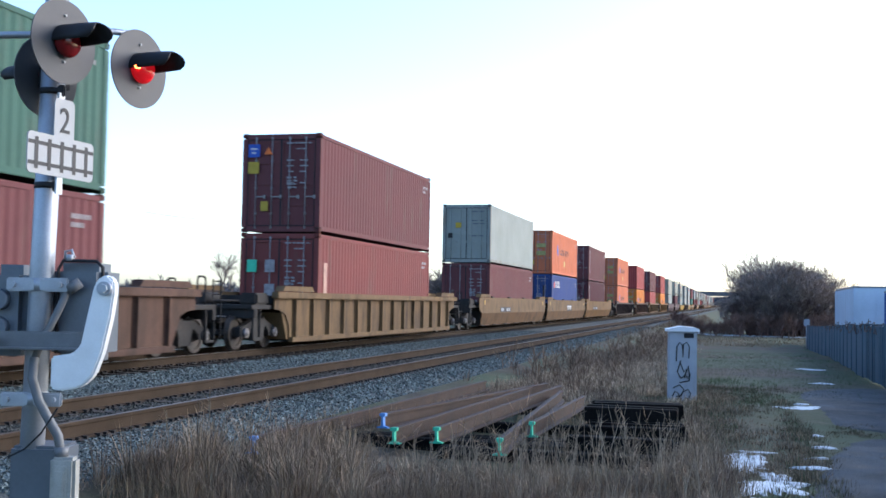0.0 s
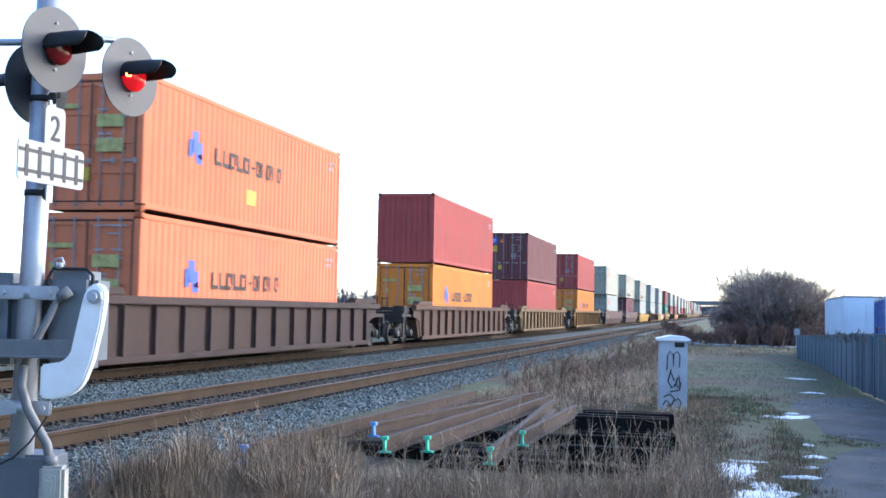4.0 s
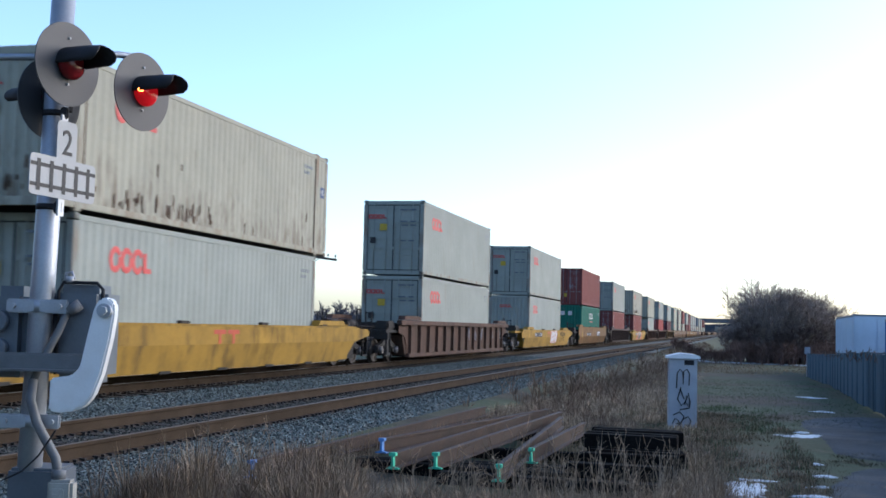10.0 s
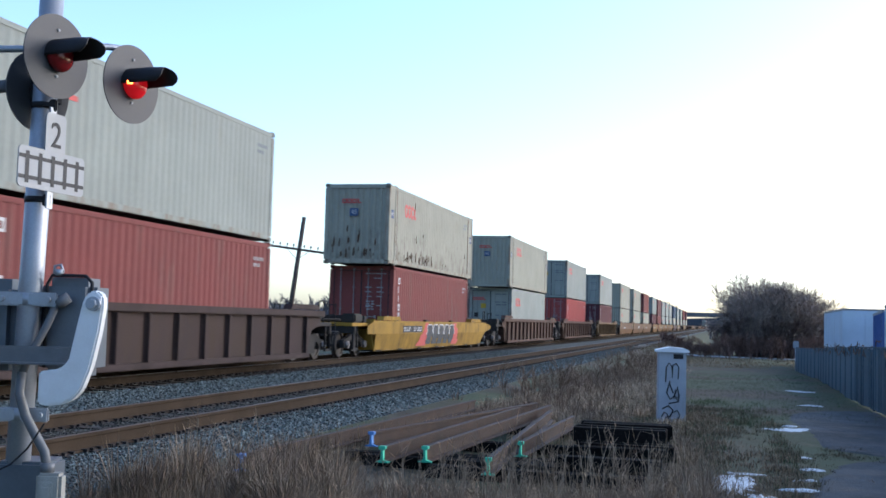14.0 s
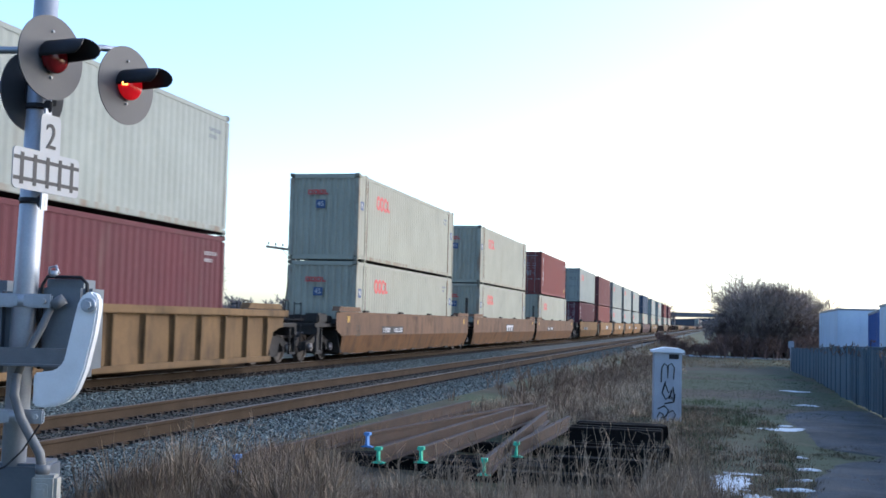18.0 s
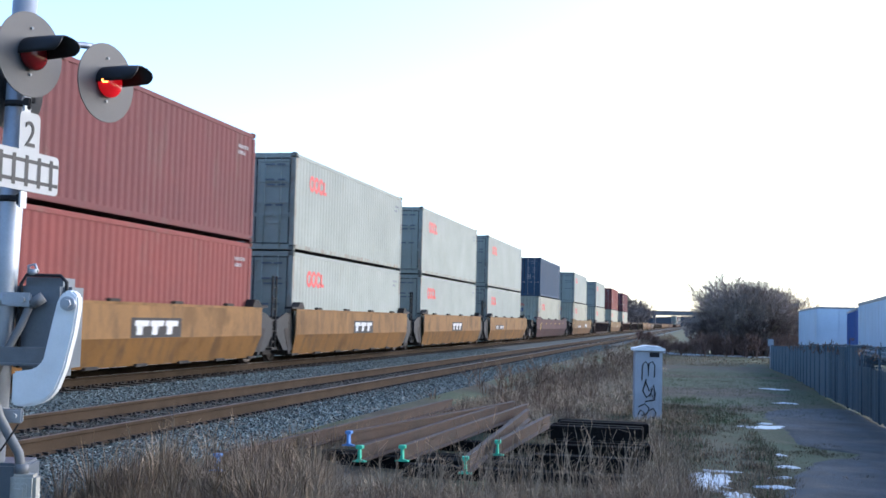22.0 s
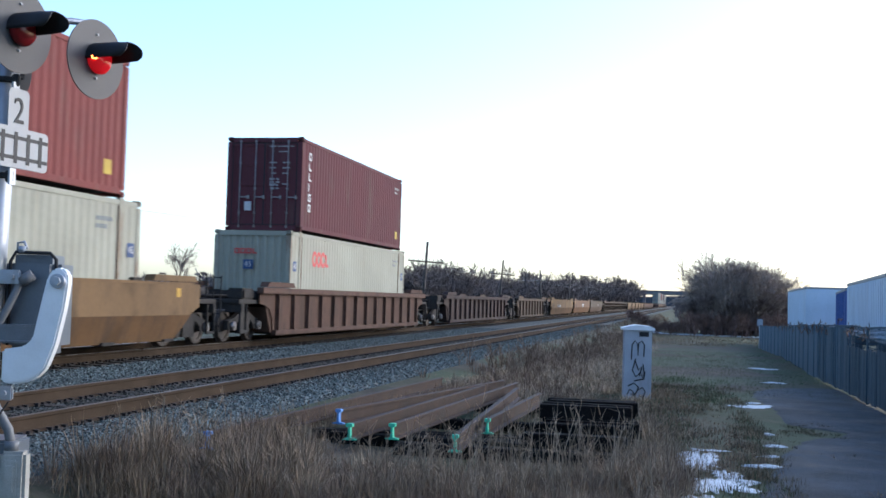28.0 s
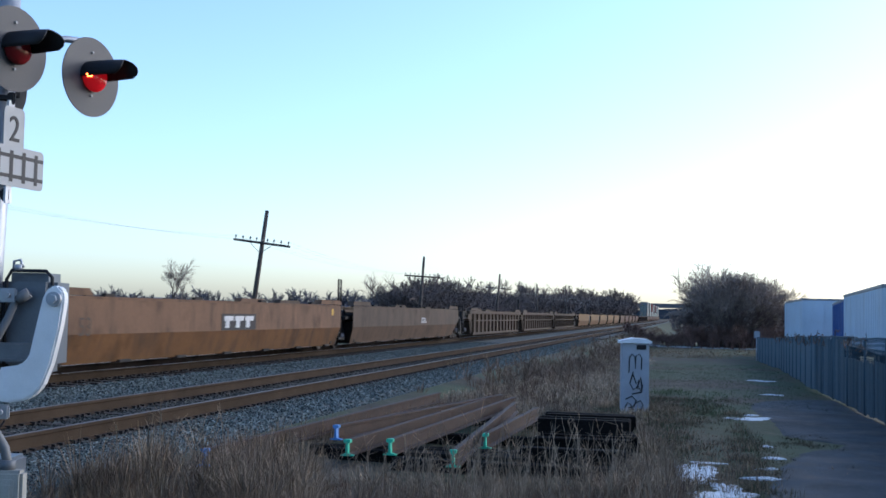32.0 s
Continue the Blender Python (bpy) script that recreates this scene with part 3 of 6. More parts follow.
        def rod():
            bm = bmesh.new()
            bm_tube(bm, (0, 0, .10), (0, 0, H - .10), .018, n=8)
            for z in (.14, .55, 1.30, 2.1, H - .14):
                bm_box(bm, -.034, .034, -.008, .03, z - .03, z + .03)
            bm_box(bm, 0, .30, -.03, -.012, 1.02, 1.055)
            bm_box(bm, .26, .32, -.035, .0, .98, 1.09)
            return finish("lock_rod", bm, M_LOCKROD if colour not in ("white", "pale", "rusty") else paint_m)
        def gasket():
            dw, z0, z1 = (W - .34) / 2, .19, H - .18
            return finish("door_seal", boxes((-dw / 2, -dw / 2 + .022, -.045, -.036, z0, z1), (dw / 2 - .022, dw / 2, -.045, -.036, z0, z1), (-dw / 2 + .022, dw / 2 - .022, -.045, -.036, z0, z0 + .022), (-dw / 2 + .022, dw / 2 - .022, -.045, -.036, z1 - .022, z1)), M_BLACK)
        seal = shared(("seal",), gasket)
        dm = shared(("door",) + key, leaf)
        rm = shared(("rod",) + key, rod)
        for s in (-1, 1):
            d = part("door", dm, None, root, at=pose(s * (W - .34) / 4, -h2 + .05, 0))
            for u in (-.26, .24):
                part("lock_rod", rm, None, d, at=pose(u, -.055, 0))
            part("door_seal", seal, None, d, "dark rubber door seal")
        face = -h2 - .012
        if colour not in ("white", "pale", "rusty"):
            stencil = part("stencil_lettering", bars([[(0, .20), (.24, .10), (.37, .26), (.67, .10)], [(.30, .12), (.45, .13)], [], [(0, .24), (.42, .10), (.55, .12)], [(0, .22), (.42, .26)], [(.05, .18), (.42, .20)], [], [(.02, .2), (.42, .18)]], .036, .13, .18, 2.62), M_STENCIL, root, at=pose(0, face - .02, 0))
            tagged(stencil, kind="stuff")
            block = part("stencil_lettering", bars([[(0, .16), (.2, .1)], [(0, .14), (.2, .12)], [(0, .16), (.2, .08)], [(.02, .14), (.2, .1)]], .05, .045, .20, 1.62), M_STENCIL, root, at=pose(0, face - .02, 0))
            tagged(block, kind="stuff")
            n_lab = rng.choice((1, 2, 2))
            part("label", boxes((-1.0 + .4 * n_lab, -.78 + .4 * n_lab, -.004, 0, .62, .90)), rng.choice((M_MARK_YELLOW, M_MARK_WHITE)), root, at=pose(0, face - .02, 0))
        else:
            part("yellow_label", boxes((-.55, -.25, -.004, 0, 1.72, 1.98)), M_MARK_YELLOW, root, at=pose(0, face - .02, 0))
            part("dark_label", boxes((-.92, -.70, -.004, 0, 1.22, 1.46)), M_MARK_BLACK, root, at=pose(0, face - .02, 0))
            tagged(part("number_lettering", bars([[(0, .30), (.36, .26)], [], [], [(0, .28), (.4, .22)], [(.06, .26), (.4, .24)], [], [], [], [(.02, .22), (.36, .22)]], .05, .10, .28, 2.55), M_GREYPAINT, root, at=pose(0, face - .02, 0)), kind="stuff")
    side = w2 - .004
    if mark == "red":         # broken red block mark, near the front of the side and on the end
        bm = bmesh.new()
        for c in (-4.62, -4.20, -3.78):
            ring = [(0, c + .17 * math.cos(t), 2.12 + .20 * math.sin(t)) for t in np.linspace(.5, 2 * math.pi + (.3 if c < -4 else -.5), 13)]
            bm_path(bm, ring, .062, n=6)
        for q in bm.verts:
            q.co.x *= .08
        bm_box(bm, -.004, .005, -3.55, -3.43, 1.90, 2.30)
        bm_box(bm, -.004, .005, -3.43, -3.25, 1.90, 2.0)
        part("red_logo", bm, M_MARK_RED, root, at=pose(side, 0, 0))
        lx = -1.0 if end == "doors" else -.55
        bm = bmesh.new()
        for i in range(3):
            x = lx + i * .19
            bm_box(bm, x, x + .17, -.004, 0, 2.30, 2.34)
            bm_box(bm, x, x + .17, -.004, 0, 2.18, 2.22)
            bm_box(bm, x, x + .045, -.004, 0, 2.22, 2.30)
            bm_box(bm, x + .125, x + .17, -.004, 0, 2.22, 2.30)
        bm_box(bm, lx + .58, lx + .625, -.004, 0, 2.18, 2.34)
        bm_box(bm, lx + .625, lx + .72, -.004, 0, 2.18, 2.22)
        part("red_logo", bm, M_MARK_RED, root, at=pose(0, -h2 - .034, 0))
        if long:
            pl = part("length_plate", boxes((-.16, .16, -.004, 0, 1.72, 2.0)), M_PLATE_BLUE, root, "blue plate with the white number 45", at=pose(-.1, -h2 - .034, 0))
            part("number", text_mesh("45", .24, M_MARK_WHITE), None, pl, at=pose(0, -.007, 1.86, 90))
            for y in (-6.45, 6.45):
                pl = part("length_plate", boxes((0, .004, -.15, .15, 1.68, 1.98)), M_PLATE_BLUE, root, "blue plate with the white number 45", at=pose(w2 - .006, y, 0))
                part("number", text_mesh("45", .22, M_MARK_WHITE), None, pl, at=pose(.007, 0, 1.83, 90, 0, 90))
    elif mark == "leaf":     # blue leaf shape and a dark row of letter-like blocks
        bm = side_bars([(-3.9, -3.6, 1.5, 2.0), (-3.6, -3.4, 1.4, 1.76), (-4.05, -3.85, 1.4, 1.8), (-3.7, -3.4, 1.28, 1.5)])
        part("blue_logo", bm, M_MARK_BLUE, root, at=pose(side, 0, 0))
        part("lettering", side_bars(glyph_row(rng, -2.7, 1.38, 5, .33, .40, .07) + [(-.62, -.42, 1.54, 1.60)] + glyph_row(rng, -.35, 1.38, 5, .28, .40, .07)), M_MARK_BLACK, root, at=pose(side, 0, 0))
        for u, w, z, h in ((.16, .62, 1.74, .26), (.16, .62, 1.22, .28), (-.92, .62, 2.14, .10), (-.82, .14, 1.66, .18)):
            part("placard", boxes((u, u + w, -.004, 0, z, z + h)), M_PLACARD, root, "faded yellow-green placard", at=pose(0, -h2 - .034, 0))
        part("yellow_patch", side_bars([(-.9, -.3, .62, 1.0)]), M_MARK_YELLOW, root, at=pose(side, 0, 0))
    elif mark == "white_word":
        part("lettering", side_bars(glyph_row(rng, -4.6, 2.02, 5, .34, .44, .09)), M_MARK_WHITE, root, at=pose(side, 0, 0))
        part("red_bar", side_bars([(-5.25, -4.75, 2.02, 2.36)]), M_MARK_RED, root, at=pose(side, 0, 0))
    elif mark == "mid_word":
        part("lettering", side_bars(glyph_row(rng, -1.35, 1.86, 7, .28, .46, .08)), M_MARK_WHITE, root, at=pose(side, 0, 0))
        part("underline", side_bars([(-1.1, 1.0, 1.62, 1.68)]), M_MARK_RED, root, at=pose(side, 0, 0))
        part("label", boxes((-.45, -.12, -.004, 0, 2.1, 2.4), (.15, .45, -.004, 0, 2.1, 2.4)), M_MARK_WHITE, root, at=pose(0, -h2 - .034, 0))
    elif mark == "strip":     # a long faded strip at the front of the side, pale placards on the doors
        part("faded_strip", side_bars([(-5.62, -5.36, .62, 2.05)]), mat("faded_pink_sticker", (.36, .22, .17), .7, vary=.3, scale=5), root, at=pose(side, 0, 0))
        for u, z, m in ((-.98, 1.75, M_GREEN_END), (-.42, 1.75, M_STENCIL), (-.42, 1.05, M_STENCIL)):
            part("placard", boxes((u, u + .3, -.004, 0, z, z + .36)), m, root, at=pose(0, -h2 - .034, 0))
    elif mark == "column":    # letters one below the other at the front of the side
        out = []
        for i in range(6):
            g = glyph_row(rng, -5.45, 2.25 - i * .32, 1, .24, .24, 0)
            out += g
        part("lettering", side_bars(out), M_MARK_WHITE, root, at=pose(side, 0, 0))
        part("yellow_label", side_bars([(5.2, 5.5, .42, .72)]), M_MARK_YELLOW, root, at=pose(side, 0, 0))
    elif mark == "patch":     # a stepped patch of darker touched-up paint
        part("paint_patch", side_bars([(-1.9, -.6, .62, 1.25), (-.6, .9, .62, 1.05), (.9, 3.1, .62, 1.15), (-2.4, -1.9, .62, .85)]), mat("dull_red_touch_up_paint", (0.165, 0.04, 0.043), .75, vary=.2, scale=2), root, "darker red touched-up paint", at=pose(side, 0, 0))
    elif mark == "badge":     # blue badge, yellow label and warning triangle on the doors
        part("blue_badge", boxes((-1.02, -.66, -.004, 0, 2.2, 2.58)), M_MARK_BLUE, root, at=pose(0, -h2 - .034, 0))
        part("badge_stripe", boxes((-.96, -.74, -.004, 0, 2.42, 2.47), (-.92, -.78, -.004, 0, 2.30, 2.35)), M_MARK_WHITE, root, at=pose(0, -h2 - .039, 0))
        part("yellow_label", boxes((-1.02, -.68, -.004, 0, 1.72, 2.06)), M_MARK_YELLOW, root, at=pose(0, -h2 - .034, 0))
        bm = bmesh.new()
        bm_prism(bm, [(-.52, 2.28), (-.26, 2.28), (-.39, 2.5)], 1, -.004, 0)
        part("warning_triangle", bm, M_MARK_ORANGE, root, at=pose(0, -h2 - .034, 0))
    if colour == "rusty":     # flaked spots that weep rust, thickest near the floor
        spots = bmesh.new()
        for i in range(40):
            y, w, h = (rng.gauss(-3.2, 1.1) if i % 3 else rng.uniform(-5.6, 5.7)), rng.uniform(.025, .08), rng.uniform(.06, .34)
            z = .2 + abs(rng.gauss(0, .13))
            if i % 13 == 0:
                z = rng.uniform(.8, 2.3)
            bm_prism(spots, [(y, z), (y + w * .6, z - .02), (y + w, z + h * .3), (y + w * .8, z + h), (y + w * .2, z + h * .8)], 0, side - .012, side + .003)
        for i in range(20):
            x, w, h = rng.uniform(-1.0, .95), rng.uniform(.025, .08), rng.uniform(.06, .36)
            z = .22 + abs(rng.gauss(0, .35))
            bm_prism(spots, [(x, z), (x + w * .6, z - .02), (x + w, z + h * .3), (x + w * .8, z + h), (x + w * .2, z + h * .8)], 1, -h2 - .034, -h2 - .02)
        tagged(part("rust_spot", spots, M_MARK_DARKRUST, root, "dark rust flakes and drips"), kind="stuff")
    serial = part("serial_lettering", side_bars([(5.0 + .11 * (i % 6), 5.07 + .11 * (i % 6), 2.38 - .16 * (i // 6), 2.47 - .16 * (i // 6)) for i in range(10)]), M_STENCIL if colour not in ("white", "pale", "rusty") else M_GREYPAINT, root, at=pose(side, 0, 0))
    tagged(serial, kind="stuff")
    return root


# ---- well cars ----


def wheel_mesh():
    """Flange, tread, dished web and hub, turned as one piece about x."""
    form = [(-.005, .0), (-.005, .40), (.0, .455), (.030, .455), (.042, .432), (.135, .425), (.14, .405), (.14, .345), (.10, .325), (.085, .16), (.14, .135), (.20, .105), (.22, .085), (.22, .0)]
    bm, n = bmesh.new(), 20
    rows = [[bm.verts.new((x, r * math.cos(2 * math.pi * k / n), r * math.sin(2 * math.pi * k / n))) for k in range(n)] if r else [bm.verts.new((x, 0, 0))] for x, r in form]
    for p, q in zip(rows, rows[1:]):
        for k in range(n):
            j = (k + 1) % n
            quad = [p[k % len(p)], p[j % len(p)], q[j % len(q)], q[k % len(q)]]
            bm.faces.new(list(dict.fromkeys(quad)))
    bmesh.ops.recalc_face_normals(bm, faces=bm.faces)
    return finish("wheel", bm, M_WHEEL)


def truck(parent, y):
    """A two-axle truck under a car, its middle at y."""
    frame_m = shared("sideframe", lambda: side_frame())
    for s in (-1, 1):
        f = part("side_frame", frame_m, None, parent, "cast steel truck side frame", at=pose(s * .98, y, 0))
        for w in (-.89, .89):
            bm = shared("bearing", lambda: bearing())
            part("bearing_cap", bm, None, f, at=pose(s * .06, w, .455, 0, 0, 0 if s > 0 else 180))
    for w in (-.89, .89):
        for s in (-1, 1):
            part("wheel", shared("wheel", wheel_mesh), None, parent, at=pose(s * (.70), y + w, .455, 0, 0, 0 if s > 0 else 180))
        def axle():
            b = bmesh.new()
            bm_tube(b, (-1.0, 0, 0), (1.0, 0, 0), .085, n=12)
            return finish("axle", b, M_UNDER)
        part("axle", shared("axle", axle), None, parent, at=pose(0, y + w, .455))
    part("bolster", shared("bolster", lambda: finish("bolster", boxes((-1.0, 1.0, -.2, .2, .42, .72), bevel=.03), M_UNDER)), None, parent, at=pose(0, y, 0))


def side_frame():
    bm = bmesh.new()
    bm_prism(bm, [(-1.12, .36), (-1.12, .60), (-.75, .66), (-.35, .80), (.35, .80), (.75, .66), (1.12, .60), (1.12, .36), (.66, .36), (.60, .50), (.38, .62), (.30, .42), (.30, .24), (-.30, .24), (-.30, .42), (-.38, .62), (-.60, .50), (-.66, .36)], 0, -.07, .07)
    for u in (-.18, 0, .18):
        bm_tube(bm, (0, u, .28), (0, u, .56), .075, n=10)
    return finish("side_frame", bm, M_UNDER)


def bearing():
    bm = bmesh.new()
    bm_tube(bm, (0, 0, 0), (.10, 0, 0), .125, .12, n=16)
    bm_tube(bm, (.10, 0, 0), (.125, 0, 0), .07, .06, n=12)
    return finish("bearing_cap", bm, M_BEARING)


def well_car(style, colour, half, front, rear, front_joint=False, rear_joint=False, mark="", label="", seed=0, brake=False):
    """A well car. half: half length of the well; front, rear: from the middle to the coupling. style: ribbed, smooth, deep or open."""
    cm = CAR_PAINT[colour]
    root = thing("well_car", label, "railcar", group="well cars of the train")
    rng = random.Random(seed)
    key = (style, colour, round(half, 2)) + ((front_joint, rear_joint) if style == "smooth" else ())
    top = 1.21 if style == "deep" else 1.50
    short = half < 7 and style == "smooth"
    jut = -.12 if short else .66      # how far the side plates reach past the well at a joint
    for s in (-1, 1):
        if style in ("ribbed", "open"):
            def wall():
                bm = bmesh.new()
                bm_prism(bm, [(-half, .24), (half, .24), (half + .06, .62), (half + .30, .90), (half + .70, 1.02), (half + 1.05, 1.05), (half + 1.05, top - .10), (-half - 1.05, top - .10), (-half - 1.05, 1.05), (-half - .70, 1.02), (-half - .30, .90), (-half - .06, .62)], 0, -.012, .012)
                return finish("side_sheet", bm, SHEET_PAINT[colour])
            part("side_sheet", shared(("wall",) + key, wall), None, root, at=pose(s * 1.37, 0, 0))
            part("top_chord", shared(("tch",) + key, lambda: finish("top_chord", boxes((-.11, .09, -half - 1.1, half + 1.1, top - .17, top), bevel=.015), cm)), None, root, at=pose(s * 1.42, 0, 0))
            part("bottom_chord", shared(("bch",) + key, lambda: finish("bottom_chord", boxes((-.09, .06, -half, half, .17, .31), bevel=.012), cm)), None, root, at=pose(s * 1.42, 0, 0))
            n = 14 if half > 7.5 else 9
            rib = shared(("rib", style, colour), lambda: rib_mesh(cm, top))
            for i in range(n):
                y = -half + .25 + (2 * half - .5) * i / (n - 1)
                part("side_post", rib, None, root, at=pose(s * 1.382, y, 0, 0, 0, 0 if s > 0 else 180))
            if style == "open":
                part("mid_chord", shared(("mch",) + key, lambda: finish("mid_chord", boxes((-.02, .10, -half, half, .92, 1.0), bevel=.01), cm)), None, root, at=pose(s * 1.40, 0, 0))
        else:
            def wall():
                bm = bmesh.new()
                if style == "smooth":
                    nose = [(-half - jut, .79), (-half - jut, top)] if front_joint else [(-half - .38, .79), (-half - .9, .98), (-half - .9, top)]
                    tail = [(half + jut, top), (half + jut, .79)] if rear_joint else [(half + .9, top), (half + .9, .98), (half + .38, .79)]
                    a = nose + tail
                else:
                    a = [(-half - 1.2, 1.05), (-half - .6, top), (half + .7, top), (half + 1.85, 1.10), (half + 1.85, .96), (half + .55, .79), (-half - .2, .79), (-half - 1.2, .79)]
                for x0, x1 in ((.0, -.022),):
                    bm_prism(bm, [(u, w) for u, w in a], 0, x1, x0)
                return finish("side_plate", bm, cm)

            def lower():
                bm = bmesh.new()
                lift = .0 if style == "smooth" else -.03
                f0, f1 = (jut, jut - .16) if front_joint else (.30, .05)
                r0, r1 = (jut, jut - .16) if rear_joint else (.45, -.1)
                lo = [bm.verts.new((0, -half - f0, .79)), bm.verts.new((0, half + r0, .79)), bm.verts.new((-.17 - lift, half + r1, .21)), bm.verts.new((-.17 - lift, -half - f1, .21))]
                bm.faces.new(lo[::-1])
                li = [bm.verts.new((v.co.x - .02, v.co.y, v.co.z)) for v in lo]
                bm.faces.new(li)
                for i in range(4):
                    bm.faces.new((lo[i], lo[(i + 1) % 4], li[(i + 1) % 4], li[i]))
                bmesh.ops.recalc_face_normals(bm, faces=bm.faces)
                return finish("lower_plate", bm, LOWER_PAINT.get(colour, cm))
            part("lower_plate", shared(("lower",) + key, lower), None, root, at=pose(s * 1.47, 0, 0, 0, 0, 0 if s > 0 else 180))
            part("side_plate", shared(("wall",) + key, wall), None, root, at=pose(s * 1.47, 0, 0, 0, 0, 0 if s > 0 else 180))
            part("top_chord", shared(("tch",) + key, lambda: finish("top_chord", boxes((-.12, .012, -half - (-.1 if short and front_joint else .6), half + (-.1 if short and rear_joint else .6), top - .02, top + .035), bevel=.01), cm)), None, root, at=pose(s * 1.47 if s > 0 else -1.36, 0, 0))
            hook = shared(("hook", colour), lambda: finish("latch", boxes((-.06, .06, -.22, .22, 0, .07), bevel=.02), M_UNDER))
            for i in range(4):
                part("latch", hook, None, root, at=pose(s * 1.42, -half + 2.2 + i * (2 * half - 4.4) / 3, top + .03))
    floor = [(-1.36, 1.36, y - .25, y + .25, .19, .25) for y in np.linspace(-half + .4, half - .4, 7)]
    tagged(part("floor_framing", shared(("floor",) + key, lambda: finish("floor_framing", boxes(*floor), M_UNDER)), None, root), kind="stuff")
    for s, reach, joint in ((-1, front, front_joint), (1, rear, rear_joint)):
        q = "j" if joint else "c"
        a, b = half - .02, reach - (.15 if joint else .75)
        def bulkhead():
            bm = bmesh.new()
            bm_prism(bm, [(a, .25), (a, 1.30), (a + .10, 1.30), (a + .12, 1.0), (a + .5, .96), (a + .12, .25)], 0, -1.34, 1.34)
            return finish("bulkhead", bm, cm if style != "smooth" else M_UNDER)
        part("bulkhead", shared(("bulk", style, colour, a), bulkhead), None, root, at=pose(0, 0, 0, 0, 0, 0 if s > 0 else 180))
        deck_end = a + (1.05 if joint else 2.3)
        part("end_platform", shared(("deck", style, colour, a, q), lambda: finish("end_platform", boxes((-1.3, 1.3, a + .1, deck_end, 1.05, 1.16), bevel=.015), cm if not joint and style == "deep" else M_UNDER)), None, root, at=pose(0, 0, 0, 0, 0, 0 if s > 0 else 180))
        part("draft_sill", shared(("sill", a, b), lambda: finish("draft_sill", boxes((-.32, .32, a + .1, b, .70, 1.05), bevel=.02), M_UNDER)), None, root, at=pose(0, 0, 0, 0, 0, 0 if s > 0 else 180))
        def ledge():
            bm = bmesh.new()
            sh = -1.2 if style == "deep" else 0
            if short:
                bm_prism(bm, [(a - .75, .0), (a - .62, .20), (a - .40, .20), (a - .2, .06), (a + .3, .06), (a + .3, .0)], 0, -.12, .12)
            else:
                bm_prism(bm, [(a - 1.5 + sh, .02), (a - 1.35 + sh, .16), (a + .6 + sh, .16), (a + .75 + sh, .02)], 0, -.12, .12)
            return finish("guide_ledge", bm, M_UNDER if short else cm)
        for x in (-1.36, 1.36):
            part("guide_ledge", shared(("ledge", style, colour, a), ledge), None, root, at=pose(x, 0, top + (.0 if style in ("ribbed", "open") else .03), 0, 0, 0 if s > 0 else 180))
        if not joint:
            truck(root, s * (a + 1.27))
            def coupler():
                bm = bmesh.new()
                bm_box(bm, -.10, .10, b - .05, reach - .18, .78, .98, bevel=.02)
                bm_box(bm, -.19, .10, reach - .22, reach + .06, .74, 1.02, bevel=.04)
                return finish("coupler", bm, M_WHEEL)
            part("coupler", shared(("coupler", a, reach), coupler), None, root, at=pose(0, 0, 0, 0, 0, 0 if s > 0 else 180))
            def ladder():
                bm = bmesh.new()
                for x in (1.22, 1.42):
                    bm_tube(bm, (x, a + 2.25, .35), (x, a + 2.25, 1.75), .02, n=6)
                for z in (.5, .8, 1.1, 1.4, 1.7):
                    bm_tube(bm, (1.22, a + 2.25, z), (1.42, a + 2.25, z), .014, n=6)
                return finish("ladder", bm, M_UNDER)

            def handrail():
                bm = bmesh.new()
                bm_path(bm, [(1.1, a + 2.1, 1.1), (1.1, a + 2.1, 1.72), (1.1, a + 2.05, 1.80), (1.1, a + 1.75, 1.80), (1.1, a + 1.70, 1.72), (1.1, a + 1.70, 1.1)], .024, n=6)
                return finish("handrail", bm, M_UNDER)
            part("handrail", shared(("handrail", a), handrail), None, root, at=pose(0, 0, 0, 0, 0, 0 if s > 0 else 180))
            part("ladder", shared(("ladder", a), ladder), None, root, at=pose(0, 0, 0, 0, 0, 0 if s > 0 else 180))
            part("uncoupling_lever", shared(("lever", reach), lambda: finish("uncoupling_lever", boxes((.1, 1.35, reach - .62, reach - .59, .88, .91)), M_LOCKROD)), None, root, at=pose(0, 0, 0, 0, 0, 0 if s > 0 else 180))
            def gear():
                bm = bmesh.new()
                bm_box(bm, -1.2, 1.2, a + .55, a + .80, 1.16, 1.40, bevel=.03)
                bm_box(bm, -1.25, -.75, a + 1.1, a + 1.9, 1.16, 1.46, bevel=.05)
                bm_box(bm, -1.34, 1.34, a + 2.02, a + 2.22, .82, 1.05, bevel=.02)
                bm_tube(bm, (.3, a + 1.0, 1.32), (.3, a + 1.95, 1.32), .15, n=12)
                bm_tube(bm, (-.5, a + .9, 1.24), (.9, a + 1.9, 1.24), .04, n=8)
                for x in (-1.28, 1.28):
                    bm_box(bm, x - .03, x + .03, a + 1.75, a + 2.2, .30, .36)
                    bm_box(bm, x - .03, x + .03, a + 1.75, a + 1.79, .33, 1.05)
                    bm_box(bm, x - .03, x + .03, a + 2.16, a + 2.2, .33, 1.05)
                return finish("end_gear", bm, M_UNDER)
            part("end_gear", shared(("gear", a), gear), None, root, "black brake gear and step irons on the end platform", at=pose(0, 0, 0, 0, 0, 0 if s > 0 else 180))
            hoses = bmesh.new()
            bm_path(hoses, [(.25, reach - .3, .8), (.27, reach - .12, .5), (.2, reach + .05, .42)], .025, n=6)
